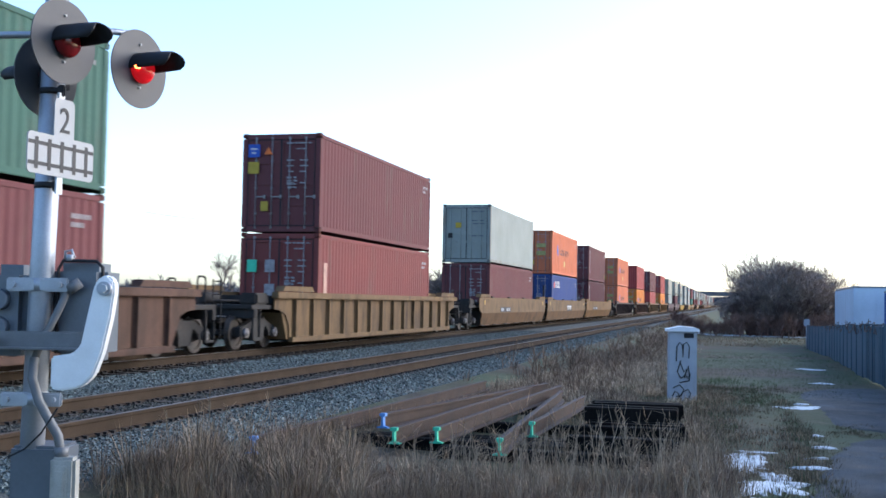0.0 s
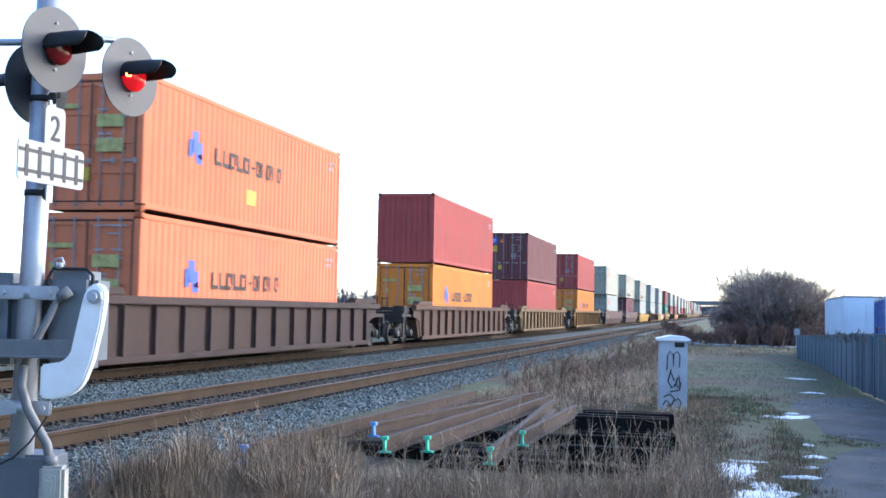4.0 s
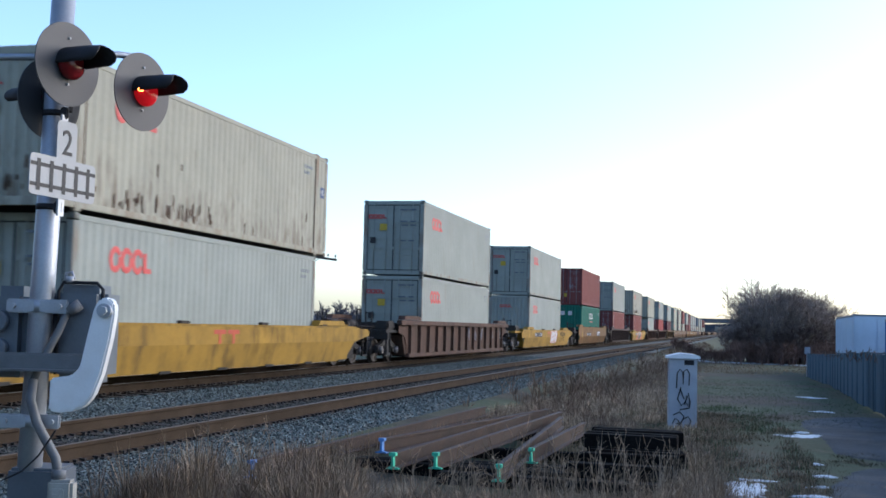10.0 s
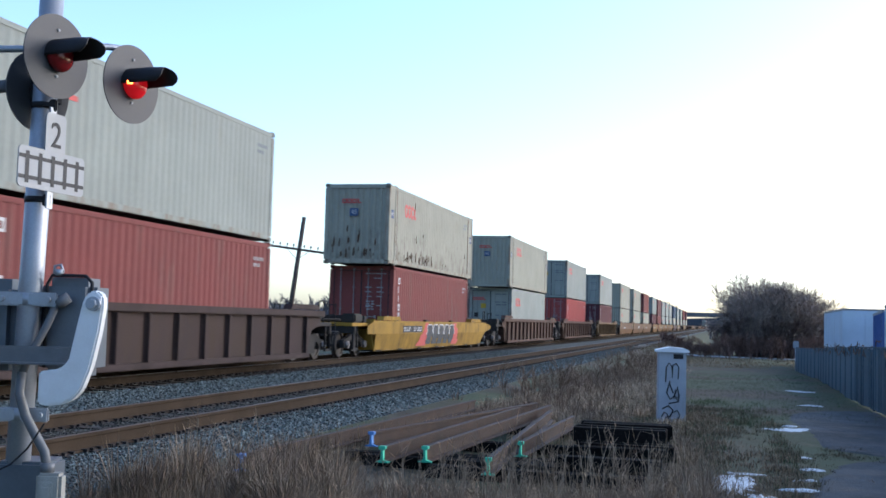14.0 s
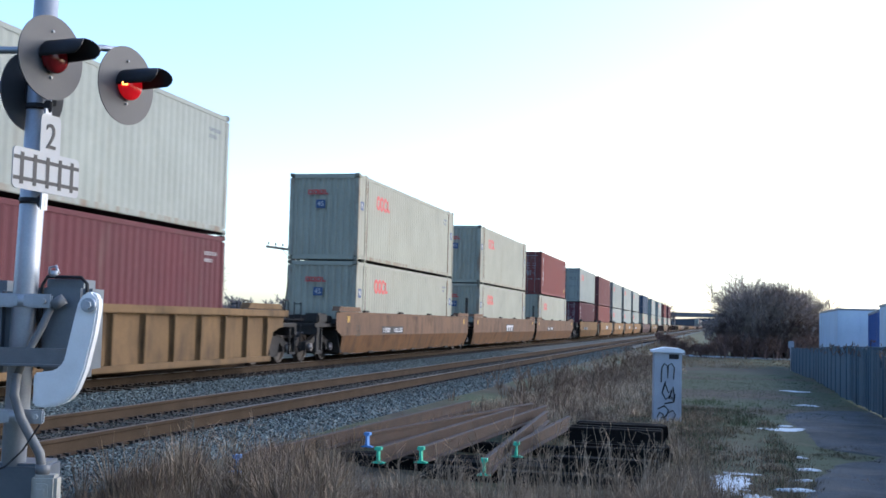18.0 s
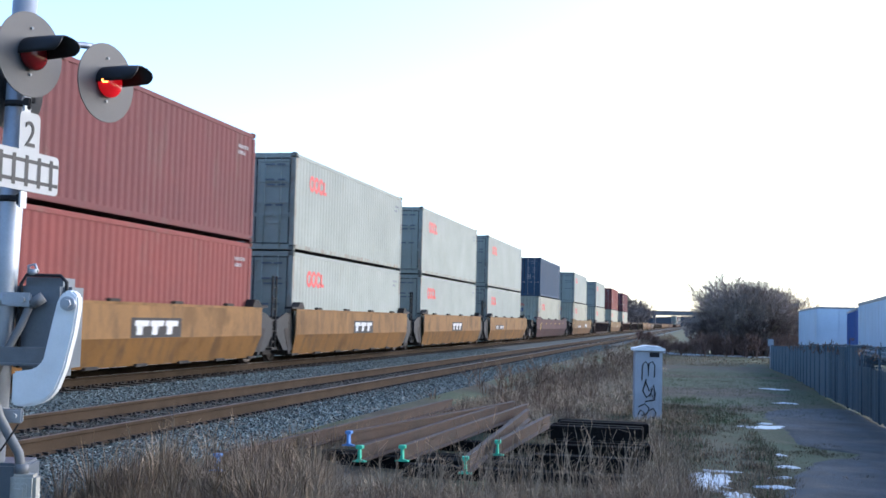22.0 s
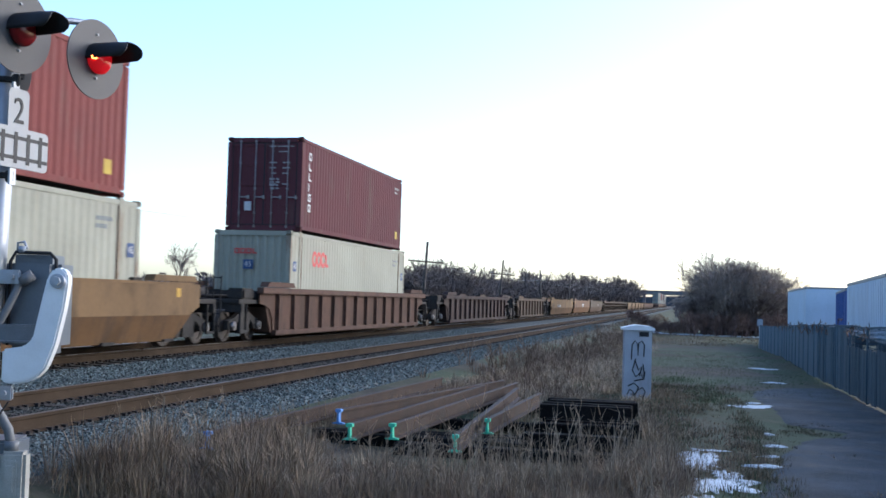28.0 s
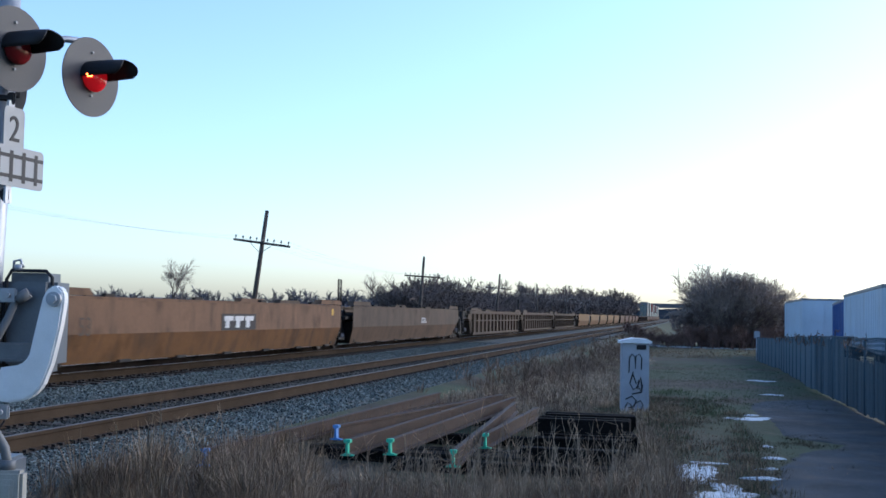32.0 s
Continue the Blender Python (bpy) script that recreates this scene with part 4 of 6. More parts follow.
            part("air_hose", hoses, M_BLACK, root, at=pose(0, 0, 0, 0, 0, 0 if s > 0 else 180))
        else:
            # posts and ladder rails at the articulated joint
            def posts():
                bm = bmesh.new()
                if s > 0:      # tall ladder at the rear of the leading car
                    for u in (.34, .06):
                        bm_tube(bm, (1.3, reach - u, .45), (1.3, reach - u, 2.42), .034, n=6)
                    for z in np.arange(.6, 2.4, .3):
                        bm_tube(bm, (1.3, reach - .34, z), (1.3, reach - .06, z), .018, n=6)
                    bm_box(bm, 1.05, 1.36, reach - .36, reach + .02, .38, .44)
                else:          # bent hand hold on the nose of the trailing car
                    bm_path(bm, [(1.3, reach - .30, 1.42), (1.32, reach - .18, 1.36), (1.32, reach - .12, 1.15), (1.3, reach - .22, .75), (1.24, reach - .34, .40)], .05, n=7)
                    bm_path(bm, [(1.46, half + jut - .3, 1.42), (1.50, half + jut - .3, 1.30), (1.50, half + jut - .3, 1.10), (1.46, half + jut - .3, 1.02)], .016, n=6)
                bm_tube(bm, (-.9, reach - .25, .92), (.95, reach - .25, .92), .13, n=10)
                bm_box(bm, .55, 1.0, reach - .5, reach - .1, 1.0, 1.38, bevel=.04)
                return finish("grab_post", bm, M_UNDER)
            part("grab_post", shared(("gpost", reach, s, half), posts), None, root, at=pose(0, 0, 0, 0, 0, 0 if s > 0 else 180))
            def fairing():
                bm = bmesh.new()
                bm_prism(bm, [(a - (.2 if short else -.3), .35), (a - (.2 if short else -.3), 1.4), (a + .45, 1.4), (reach - .3, 1.2), (reach - .3, .8), (a + .5, .35)], 0, -.03, .03)
                return finish("end_fairing", bm, M_BLACK if short else M_UNDER)
            for x in (-1.3, 1.3) if short else (-1.03, 1.03):
                part("end_fairing", shared(("fair", a, reach, short), fairing), None, root, at=pose(x, 0, 0, 0, 0, 0 if s > 0 else 180))
            if s > 0:
                truck(root, reach)
    if brake:
        bm = bmesh.new()
        y = half + 1.9
        bm_box(bm, .2, 1.0, y - .5, y + .2, 1.16, 1.5, bevel=.05)
        part("air_reservoir", bm, M_UNDER, root, "black brake air reservoir")
        bm = bmesh.new()
        bm_box(bm, -.9, -.5, y - .15, y + .15, 1.16, 1.95, bevel=.06)
        bm_tube(bm, (-.82, y, 1.9), (-.82, y, 2.45), .035, n=6)
        bm_box(bm, -.86, -.64, y - .16, y + .12, 2.08, 2.42, bevel=.06)
        stand = part("hand_brake", bm, M_UNDER, root)
        bm = bmesh.new()
        ring = [(-.75 + .28 * math.cos(t), y - .25, 2.28 + .30 * math.sin(t)) for t in np.linspace(0, 2 * math.pi, 19)]
        bm_path(bm, ring, .018, n=6)
        for t in range(4):
            bm_tube(bm, (-.75, y - .25, 2.28), ring[t * 4 + 1], .012, n=6)
        bm_tube(bm, (-.75, y - .25, 2.28), (-.72, y - .1, 2.26), .02, n=6)
        part("brake_wheel", bm, M_UNDER, stand, "spoked hand brake wheel")
    # marks on the side that shows
    face = 1.474 if style not in ("ribbed", "open") else 1.385
    if "plate" in mark:
        pl = part("logo_panel", boxes((0, .004, -1.15, 1.15, .80, 1.22)), M_MARK_BLACK, root, "black panel with three pale block shapes", at=pose(face, 3.2 if "number" in mark else .4, 0))
        part("block_shapes", slanted_blocks(), M_MARK_WHITE, pl, at=pose(.005, 0, 0))
    if "number" in mark:
        pl = part("number_panel", boxes((0, .004, -1.35, 1.35, .83, 1.08)), M_MARK_BLACK, root, at=pose(face, -4.2 if style == "deep" else -3.3, 0))
        part("number_bars", side_bars(glyph_row(rng, -1.2, .88, 4, .17, .15, .05) + glyph_row(rng, .15, .88, 6, .14, .15, .05)), M_MARK_WHITE, pl, at=pose(.005, 0, 0))
    if "53" in mark:
        part("length_number", text_mesh("53", .52, M_FADED_BLACK if colour in ("tan", "ochre") else M_MARK_YELLOW), None, root, at=pose(face + .002, -half + 1.25, .92, 90, 0, 90))
    if "letters" in mark:
        part("side_letters", side_bars([(-.75, -.15, 1.02, 1.12), (-.50, -.38, .80, 1.02), (-.02, .58, 1.02, 1.12), (.22, .34, .80, 1.02)]), M_MARK_DARKRED, root, at=pose(face, 0, 0))
    if "spray" in mark and "dark" in mark:
        red, grey, edge = [], [], []
        for k in range(12):          # leaning red ground
            z = .30 + .075 * k
            red.append((-3.3 + .09 * k + rng.uniform(-.1, .1), -1.9, z, z + .07))
            red.append((2.4, 3.5 - .05 * k + rng.uniform(-.15, .15), z, z + .07))
        for i in range(5):           # five fat grey letters with pale rims
            y = -2.05 + .93 * i
            for k in range(10):
                z, bulge = .36 + .075 * k, .10 * math.sin(math.pi * (k + .5) / 10) + .05 * math.sin(k * 1.7 + i)
                grey.append((y + .08 - bulge, y + .74 + bulge, z, z + .07))
                if k > 4:
                    edge.append((y + .02 - bulge, y + .10 - bulge, z, z + .07))
                    edge.append((y + .72 + bulge, y + .80 + bulge, z, z + .07))
            edge.append((y + .1, y + .7, 1.10, 1.14))
        for name, rows, m, out in (("red_spray", red, M_MARK_RED, .0), ("grey_letters", grey, M_SPRAY_GREY, .004), ("pale_outline", edge, M_MARK_WHITE, .008)):
            bm = bmesh.new()
            for y0, y1, z0, z1 in rows:
                x = face + out - max(0, .79 - (z0 + z1) / 2) * .24
                bm_box(bm, x - .01, x + .004, y0, y1, z0, z1)
            part(name, bm, m, root, "bold red, grey and white graffiti" if name == "red_spray" else "")
    elif "spray" in mark:
        fat, rim, scrawl = [], [], bmesh.new()
        for i in range(4):           # four fat white letters over a red rim
            y = .9 + .62 * i
            for k in range(12):
                z = .40 + .068 * k
                c, w = y + .05 * math.sin(k * .9 + 2 * i), .20 + .09 * math.sin(math.pi * (k + .5) / 12) + .04 * math.cos(k * 1.9 + i)
                rim.append((c - w - .06, c + w + .06, z, z + .066))
                fat.append((c - w, c - .05 if k % 5 == i % 3 else c + w, z, z + .066))
        for name, rows, m, out in (("red_rim", rim, M_MARK_DARKRED, .0), ("white_letters", fat, M_MARK_WHITE, .004)):
            bm = bmesh.new()
            for y0, y1, z0, z1 in rows:
                x = face + out - max(0, .79 - (z0 + z1) / 2) * .24
                bm_box(bm, x - .01, x + .004, y0, y1, z0, z1)
            part(name, bm, m, root, "fat white graffiti with a red rim" if out else "")
        for i in range(4):
            y = 4.5 + .58 * i
            q = [(y + rng.uniform(0, .42), .50 + .6 * abs(math.sin(1.3 * k + i)) + rng.uniform(-.06, .06)) for k in range(6)]
            bm_path(scrawl, [(face + .004 - max(0, .79 - z) * .24, u, z) for u, z in q], .022, n=5)
        part("grey_scrawl", scrawl, M_SPRAY_GREY, root, "thin dark scrawled graffiti")
    if "chalk" in mark:
        bm = bmesh.new()
        for i, y in enumerate((1.3, 2.55, 3.8, 6.3, 7.2, 8.2)):
            q = [(face + .003, y + rng.uniform(-.22, .22), .95 + .28 * math.cos(k * 2.1) + rng.uniform(-.1, .1)) for k in range(9 if i < 3 else 6)]
            bm_path(bm, q, .016, n=4)
        part("chalk_graffiti", bm, M_STENCIL, root, "pale scrawled graffiti")
    if style == "smooth" and colour in ("ochre", "tan") and half > 7:
        for y in (-half + .15, half - .35):
            part("reflector", side_bars([(y, y + .22, 1.2, 1.4)]), M_REFLECTOR, root, "small dull yellow reflector", at=pose(face, 0, 0))
    if "reflectors" in mark:
        part("reflectors", side_bars([(y, y + .35, 1.16, 1.25) for y in np.linspace(-7, 6.5, 6)]), M_MARK_YELLOW, root, at=pose(face, 0, 0))
    if "plain" in mark:
        part("side_letters", side_bars(glyph_row(rng, 1.2, .9, 4, .2, .22, .06)), M_MARK_WHITE, root, at=pose(face, 0, 0))
    return root


def slanted_blocks():
    bm = bmesh.new()
    for u in (-1.03, -.35, .33):
        bm_prism(bm, [(u + .1, .86), (u + .34, .86), (u + .38, 1.04), (u + .62, 1.04), (u + .65, 1.16), (u + .06, 1.16), (u + .03, 1.04), (u + .13, 1.04)], 0, 0, .004)
    return bm


def rib_mesh(cm, top):
    bm = bmesh.new()
    bm_prism(bm, [(0, .24), (.10, .28), (.105, top - .2), (0, top - .14)], 1, -.045, .045)
    bm_box(bm, .0, .03, -.09, .09, .28, top - .17)
    return finish("side_post", bm, cm)


FLOOR = 0.34      # underside of the lower container above the rails
# middle along the train, car, its marks, lower box, upper box
B, Y = False, True
SPEED, GAIN = 24.0646, 0.0040
KINDS = {   # half well, reach to the front and the rear coupling, joints
    "S": (8.55, 11.8, 11.8, B, B), "S40": (6.45, 9.4, 9.4, B, B),
    "A1": (8.55, 11.8, 9.78, B, Y), "A2": (8.55, 9.78, 9.78, Y, Y), "A3": (8.55, 9.78, 11.9, Y, B),
    "F1": (6.45, 9.8, 7.8, B, Y), "F2": (6.45, 7.8, 7.8, Y, Y), "F5": (6.45, 7.8, 9.7, Y, B),
}
WORDS = {"brown": "oxide-brown", "maroon": "dark maroon", "rust": "rust-red", "red": "bright red", "orange": "orange", "amber": "amber-orange", "blue": "cobalt blue", "navy": "dark blue",
         "green": "green", "bottle": "green", "white": "cream-white", "pale": "pale grey-white", "rusty": "rust-streaked white"}
CAR_WORDS = {"gold": "yellow-ochre", "tan": "faded tan", "ochre": "ochre-orange", "yellow": "yellow", "oxide": "grimy brown", "grime": "dark brown", "plum": "faded maroon", "dust": "dusty tan"}
STYLE_WORDS = {"ribbed": "steel well car with ribbed sides", "open": "steel well car with open ribbed sides", "smooth": "smooth-sided steel well car", "deep": "smooth-sided well car with sloped ends"}
# boxes: colour, 45 ft long?, end that shows, mark
W4, WL, WE = ("pale", 0, "doors", "red"), ("white", 1, "doors", "red"), ("white", 1, "wall", "red")
RL = ("rusty", 1, "wall", "red")
MR, TX, BR = ("rust", 0, "doors", "column"), ("maroon", 0, "doors", "column"), ("brown", 0, "doors", "")
HL, OR = ("orange", 0, "doors", "leaf"), ("amber", 0, "doors", "leaf")
TRAIN = [
    (12.95, "ribbed", "oxide", "S", "", BR, ("bottle", 0, "doors", "")),
    (36.55, "ribbed", "tan", "S", "", ("rust", 0, "doors", "strip"), ("brown", 0, "doors", "badge")),
    (60.15, "smooth", "tan", "A1", "number", BR, ("pale", 0, "doors", "")),
    (79.72, "smooth", "tan", "A2", "plate 53", ("blue", 0, "doors", "white_word"), HL),
    (99.18, "smooth", "gold", "A3", "number", TX, ("brown", 0, "doors", "column")),
    (123.17, "ribbed", "grime", "S", "", HL, HL),
    (147.09, "ribbed", "oxide", "S", "", OR, ("red", 0, "wall", "")),
    (169.95, "ribbed", "tan", "S", "", ("red", 0, "wall", "patch"), ("brown", 0, "doors", "badge")),
    (194.24, "ribbed", "gold", "S", "", OR, ("red", 0, "doors", "")),
    (217.99, "smooth", "plum", "S", "53", W4, WL),
    (241.69, "smooth", "plum", "S", "53", TX, RL),
    (265.10, "deep", "yellow", "S", "letters", W4, RL),
    (288.70, "ribbed", "oxide", "S", "chalk", W4, W4),
    (312.20, "deep", "yellow", "S", "letters number spray", ("pale", 0, "wall", "red"), W4),
    (335.62, "smooth", "gold", "S", "number plate 53", ("green", 0, "wall", "mid_word"), ("rust", 0, "doors", "")),
    (359.20, "ribbed", "grime", "S", "", MR, W4),
    (382.84, "deep", "yellow", "S", "number spray dark", MR, RL),
    (406.42, "ribbed", "oxide", "S", "", W4, WE),
    (429.50, "ribbed", "oxide", "S", "", ("red", 0, "doors", "column"), W4),
    (453.44, "ribbed", "tan", "S", "", TX, W4),
    (476.59, "smooth", "ochre", "A1", "number 53", WE, WE),
    (496.30, "smooth", "ochre", "A2", "plate", WE, WE),
    (515.65, "smooth", "ochre", "A3", "number", WE, MR),
    (537.30, "smooth", "gold", "F1", "number", TX, W4),
    (553.20, "smooth", "gold", "F2", "plate", ("rust", 0, "doors", ""), BR),
    (568.50, "smooth", "gold", "F2", "plate", W4, W4),
    (584.10, "smooth", "gold", "F2", "plate", W4, W4),
    (599.70, "smooth", "gold", "F5", "number", W4, W4),
    (621.24, "smooth", "plum", "S", "53 reflectors", WE, ("navy", 0, "doors", "")),
    (644.93, "smooth", "tan", "S", "number plate", WE, W4),
    (668.34, "ribbed", "grime", "S", "", WE, W4),
    (692.38, "smooth", "tan", "S", "plain", WE, MR),
    (715.49, "ribbed", "oxide", "S", "", WE, TX),
    (739.25, "ribbed", "grime", "S", "", None, None),
    (760.60, "ribbed", "dust", "S40", "", None, None),
    (781.40, "smooth", "tan", "A1", "number 53", None, None),
    (801.30, "smooth", "ochre", "A2", "plate 53", None, None),
    (821.20, "smooth", "dust", "A3", "plain", None, None),
    (843.30, "open", "dust", "A1", "", None, None),
    (863.40, "open", "dust", "A2", "", None, None),
    (883.20, "open", "dust", "A3", "", None, None),
    *[(904.8 + 15.6 * i, "smooth", "tan", "F1" if i == 0 else "F5" if i == 4 else "F2", "", None, None) for i in range(5)],
    *[(986.6 + 15.6 * i, "smooth", "oxide", "F1" if i == 0 else "F5" if i == 4 else "F2", "", None, None) for i in range(5)],
    *[(1070.7 + 23.6 * i, "ribbed", "grime", "S", "", None, None) for i in range(3)],
    *[(1141.5 + 23.6 * i, "smooth", "oxide", "S", "", W4, (W4, W4, MR, W4, TX)[i % 5]) for i in range(7)],
]
MOVERS = []
BUILT = {}


def boxed(spec, seed):
    if spec not in BUILT:
        colour, long, end, mark = spec
        words = f"{WORDS[colour]} corrugated {'45' if long else '40'}-foot steel container, {'closed doors' if end == 'doors' else 'corrugated end wall'}"
        BUILT[spec] = container(colour, bool(long), end, words, mark, seed)
        return BUILT[spec]
    return copy_thing(BUILT[spec], Matrix())


def build_train():
    for i, (mid, style, colour, kind, mark, lower, upper) in enumerate(TRAIN):
        half, front, rear, fj, rj = KINDS[kind]
        key = (style, colour, kind, mark)
        load = "under two stacked containers" if lower else "running empty"
        words = f"{CAR_WORDS[colour]} {STYLE_WORDS[style]} {load}"
        if key in BUILT:
            car = tagged(copy_thing(BUILT[key], Matrix()), words)
        else:
            car = BUILT[key] = well_car(style, colour, half, front, rear, fj, rj, mark, words, seed=i, brake=i in (4, 8, 12, 19, 22, 27))
        MOVERS.append((car, mid, 0.0))
        if lower:
            MOVERS.append((boxed(lower, i), mid, FLOOR))
            MOVERS.append((boxed(upper, i + 50), mid, FLOOR + HIGH + .015))


build_train()


def motions():
    """The whole train rolls towards the camera's left at about 87 km/h."""
    for ob, mid, z in MOVERS:
        walk(ob, [(t, pose(TRAIN_X, mid - SPEED * t - GAIN * t * t, z)) for t in range(0, 33, 2)])


# ---- crossing signal ----


def plate_mesh(w, h, r=.035):
    bm = bmesh.new()
    pts = []
    for cx, cz, a0 in ((w - r, h - r, 0), (-w + r, h - r, 90), (-w + r, -h + r, 180), (w - r, -h + r, 270)):
        pts += [(cx + r * math.cos(radians(a0 + k * 22.5)), cz + r * math.sin(radians(a0 + k * 22.5))) for k in range(5)]
    bm_prism(bm, pts, 1, -.004, .004)
    return bm



def crossing_signal():
    # local x runs to the right across the view, y away, origin at the foot of the mast
    root = thing("crossing_signal", "galvanised level-crossing signal mast with flashing red lamps and gate mechanism", "railway signal", pose(-4.40, 6.47, 0, 0, 0, 14.5))
    bm = bmesh.new()
    bm_tube(bm, (-.025, 0, -.5), (.07, 0, 3.6), .077, n=28)
    part("mast", bm, M_STEEL, root, "galvanised steel tube")

    def at_px(z):
        return .095 * (z + .5) / 4.1 - .025
    bm = bmesh.new()
    bm_box(bm, -.12, .22, -.08, .26, -.9, .36, bevel=.02)
    part("base_housing", bm, M_GREYPAINT, root, "grey steel mast base housing")
    # a lamp: target disc, hood, lens

    def lamp(x, y, z, lit, heading, back=False):
        ob = part("lamp", boxes((-.10, .10, .02, .16, -.11, .11), bevel=.03), M_BLACK, root, at=pose(x, y, z, 0, 0, heading))
        b = bmesh.new()
        bm_tube(b, (0, .02, 0), (0, .012, 0), .272, n=48)
        part("target_disc", b, M_DISC, ob, "round grey backing disc")
        b = bmesh.new()
        rows = []
        for i in range(15):
            t, r = math.pi * (-.04 + 1.08 * i / 14), .110
            c, s = r * math.cos(t), r * math.sin(t)
            far = .22 + .10 * math.sqrt(max(0, 1 - ((s / r - .45) / .68) ** 2))     # tip rounded in side view
            rows.append([b.verts.new(p) for p in ((c, .01, s), (c * .92, -far * .6, s * .97), (c * .84, -far, s * .9), (c * .79, -far, s * .85), (c * .87, -far * .6, s * .92), (c * .94, .01, s * .94))])
        for r0, r1 in zip(rows, rows[1:]):
            for k in range(5):
                b.faces.new((r0[k], r1[k], r1[k + 1], r0[k + 1])).smooth = k != 2
        for r0 in (rows[0], rows[-1][::-1]):
            b.faces.new(r0)
        bmesh.ops.recalc_face_normals(b, faces=b.faces)
        part("hood", b, M_BLACK, ob, "black lamp hood")
        b = bmesh.new()
        bmesh.ops.create_uvsphere(b, u_segments=24, v_segments=12, radius=.105)
        for v in b.verts:
            v.co.y = v.co.y * .55 - .02
        for f in b.faces:
            f.smooth = True
        part("lens", b, M_LENS_LIT if lit else M_LENS, ob, "glowing red lens" if lit else "dark red lens")
        if lit:
            b = bmesh.new()
            for u, v, w, r in ((-.094, -.047, -.004, .015), (-.082, -.058, -.008, .011), (-.070, -.064, .006, .008)):
                bmesh.ops.create_icosphere(b, subdivisions=2, radius=r, matrix=Matrix.Translation((u, v, w)))
            part("lamp_core", b, M_LED, ob)
        b = bmesh.new()
        for u, w in ((0, .17), (0, -.13)):
            bm_tube(b, (u, .012, w), (u, .0, w), .009, n=8)
        part("bolt", b, M_SIGNWHITE, ob)
        return ob
    lamp(.195, -.205, 2.96, False, LAMP_TURN)
    lamp(.528, .36, 2.907, True, LAMP_TURN)
    lamp(-.05, .12, 2.79, False, LAMP_TURN - 180)
    lamp(-.80, -.30, 2.90, False, LAMP_TURN - 180)
    bm = bmesh.new()
    bm_path(bm, [(-.85, -.12, 3.0), (-.06, .0, 3.05), (.12, .08, 3.09), (.36, .30, 3.15), (.42, .38, 3.16), (.445, .415, 3.11), (.445, .415, 2.93)], .024, n=10)
    bm_tube(bm, (at_px(3.03), 0, 2.99), (at_px(3.03), 0, 3.12), .10, n=20)
    part("lamp_arm", bm, M_STEEL, root, "steel tube arm that carries the lamps")
    # plates: tracks sign
    sign = part("number_plate", plate_mesh(.105, .15), M_SIGNWHITE, root, "white plate with the black figure 2", at=pose(.163, -.09, 2.455, 0, 0, SIGN_TURN))
    part("figure", text_mesh("2", .235, M_SIGNBLACK), None, sign, at=pose(0, -.007, .0, 90))
    tr = part("tracks_plate", plate_mesh(.345, .13), M_SIGNWHITE, root, "white plate with a black drawing of a railway track", at=pose(.158, -.11, 2.225, 0, 0, SIGN_TURN))
    for z in (-.065, .065):
        part("drawn_rail", boxes((-.34, .34, -.006, -.004, z - .012, z + .012)), M_SIGNBLACK, tr)
    for i in range(5):
        u = -.26 + .13 * i
        part("drawn_tie", boxes((u - .018, u + .018, -.0068, -.0062, -.10, .10)), M_SIGNBLACK, tr)
    for z in (2.67, 2.05):
        bm = bmesh.new()
        c = at_px(z)
        bm_tube(bm, (c, 0, z - .02), (c, 0, z + .02), .082, n=20)
        bm_box(bm, c + .02, c + .10, -.10, -.07, z - .012, z + .012)
        bm_box(bm, c + .07, c + .12, -.115, -.085, z - .05, z + .03, bevel=.008)
        part("sign_clamp", bm, M_BLACK, root, "black steel sign clamp")
    part("sign_backing", boxes((-.03, .03, .006, .02, -.33, .33)), M_STEEL, tr, at=pose(0, 0, .09))
    # gate mechanism
    bm = bmesh.new()
    bm_box(bm, .07, .43, .02, .40, .90, 1.55, bevel=.06)
    g = part("gate_mechanism", bm, M_GREYPAINT, root, "grey cast gate mechanism housing")
    bm = bmesh.new()
    bm_path(bm, [(.13, .0, .96), (.13, -.01, 1.50), (.16, -.01, 1.56), (.38, -.01, 1.56), (.42, -.01, 1.52), (.43, -.01, 1.30)], .012, n=8)
    part("cover_seal", bm, M_BLACK, g)
    bm = bmesh.new()
    bm_path(bm, [(.02, -.10, .90), (.06, -.09, 1.02), (.16, -.06, 1.24), (.20, -.04, 1.36), (.26, -.02, 1.41)], .025, n=12)
    bm_tube(bm, (.215, -.05, 1.37), (.285, -.04, 1.42), .036, n=14)
    bm_tube(bm, (.15, -.06, 1.38), (.18, -.05, 1.43), .022, n=12)
    part("cable_conduit", bm, M_CONDUIT, g, "steel conduit elbow")
    bm = bmesh.new()
    bm_tube(bm, (.20, 0, 1.56), (.20, 0, 1.60), .028, n=12)
    bm_path(bm, [(.17, 0, 1.56), (.17, 0, 1.62), (.21, 0, 1.63), (.23, 0, 1.58)], .01, n=8)
    part("padlock_hasp", bm, M_STEEL, g)
    bm = bmesh.new()
    bm_box(bm, -.34, -.05, -.02, .30, .93, 1.53, bevel=.07)
    h = part("relay_housing", bm, M_GREYPAINT, root, "grey rounded housing behind the mast")
    for z in (1.12, 1.30):
        b = bmesh.new()
        bm_tube(b, (-.24, -.10, z), (-.24, 0, z), .07, n=16)
        part("cap", b, M_GREYPAINT, h)
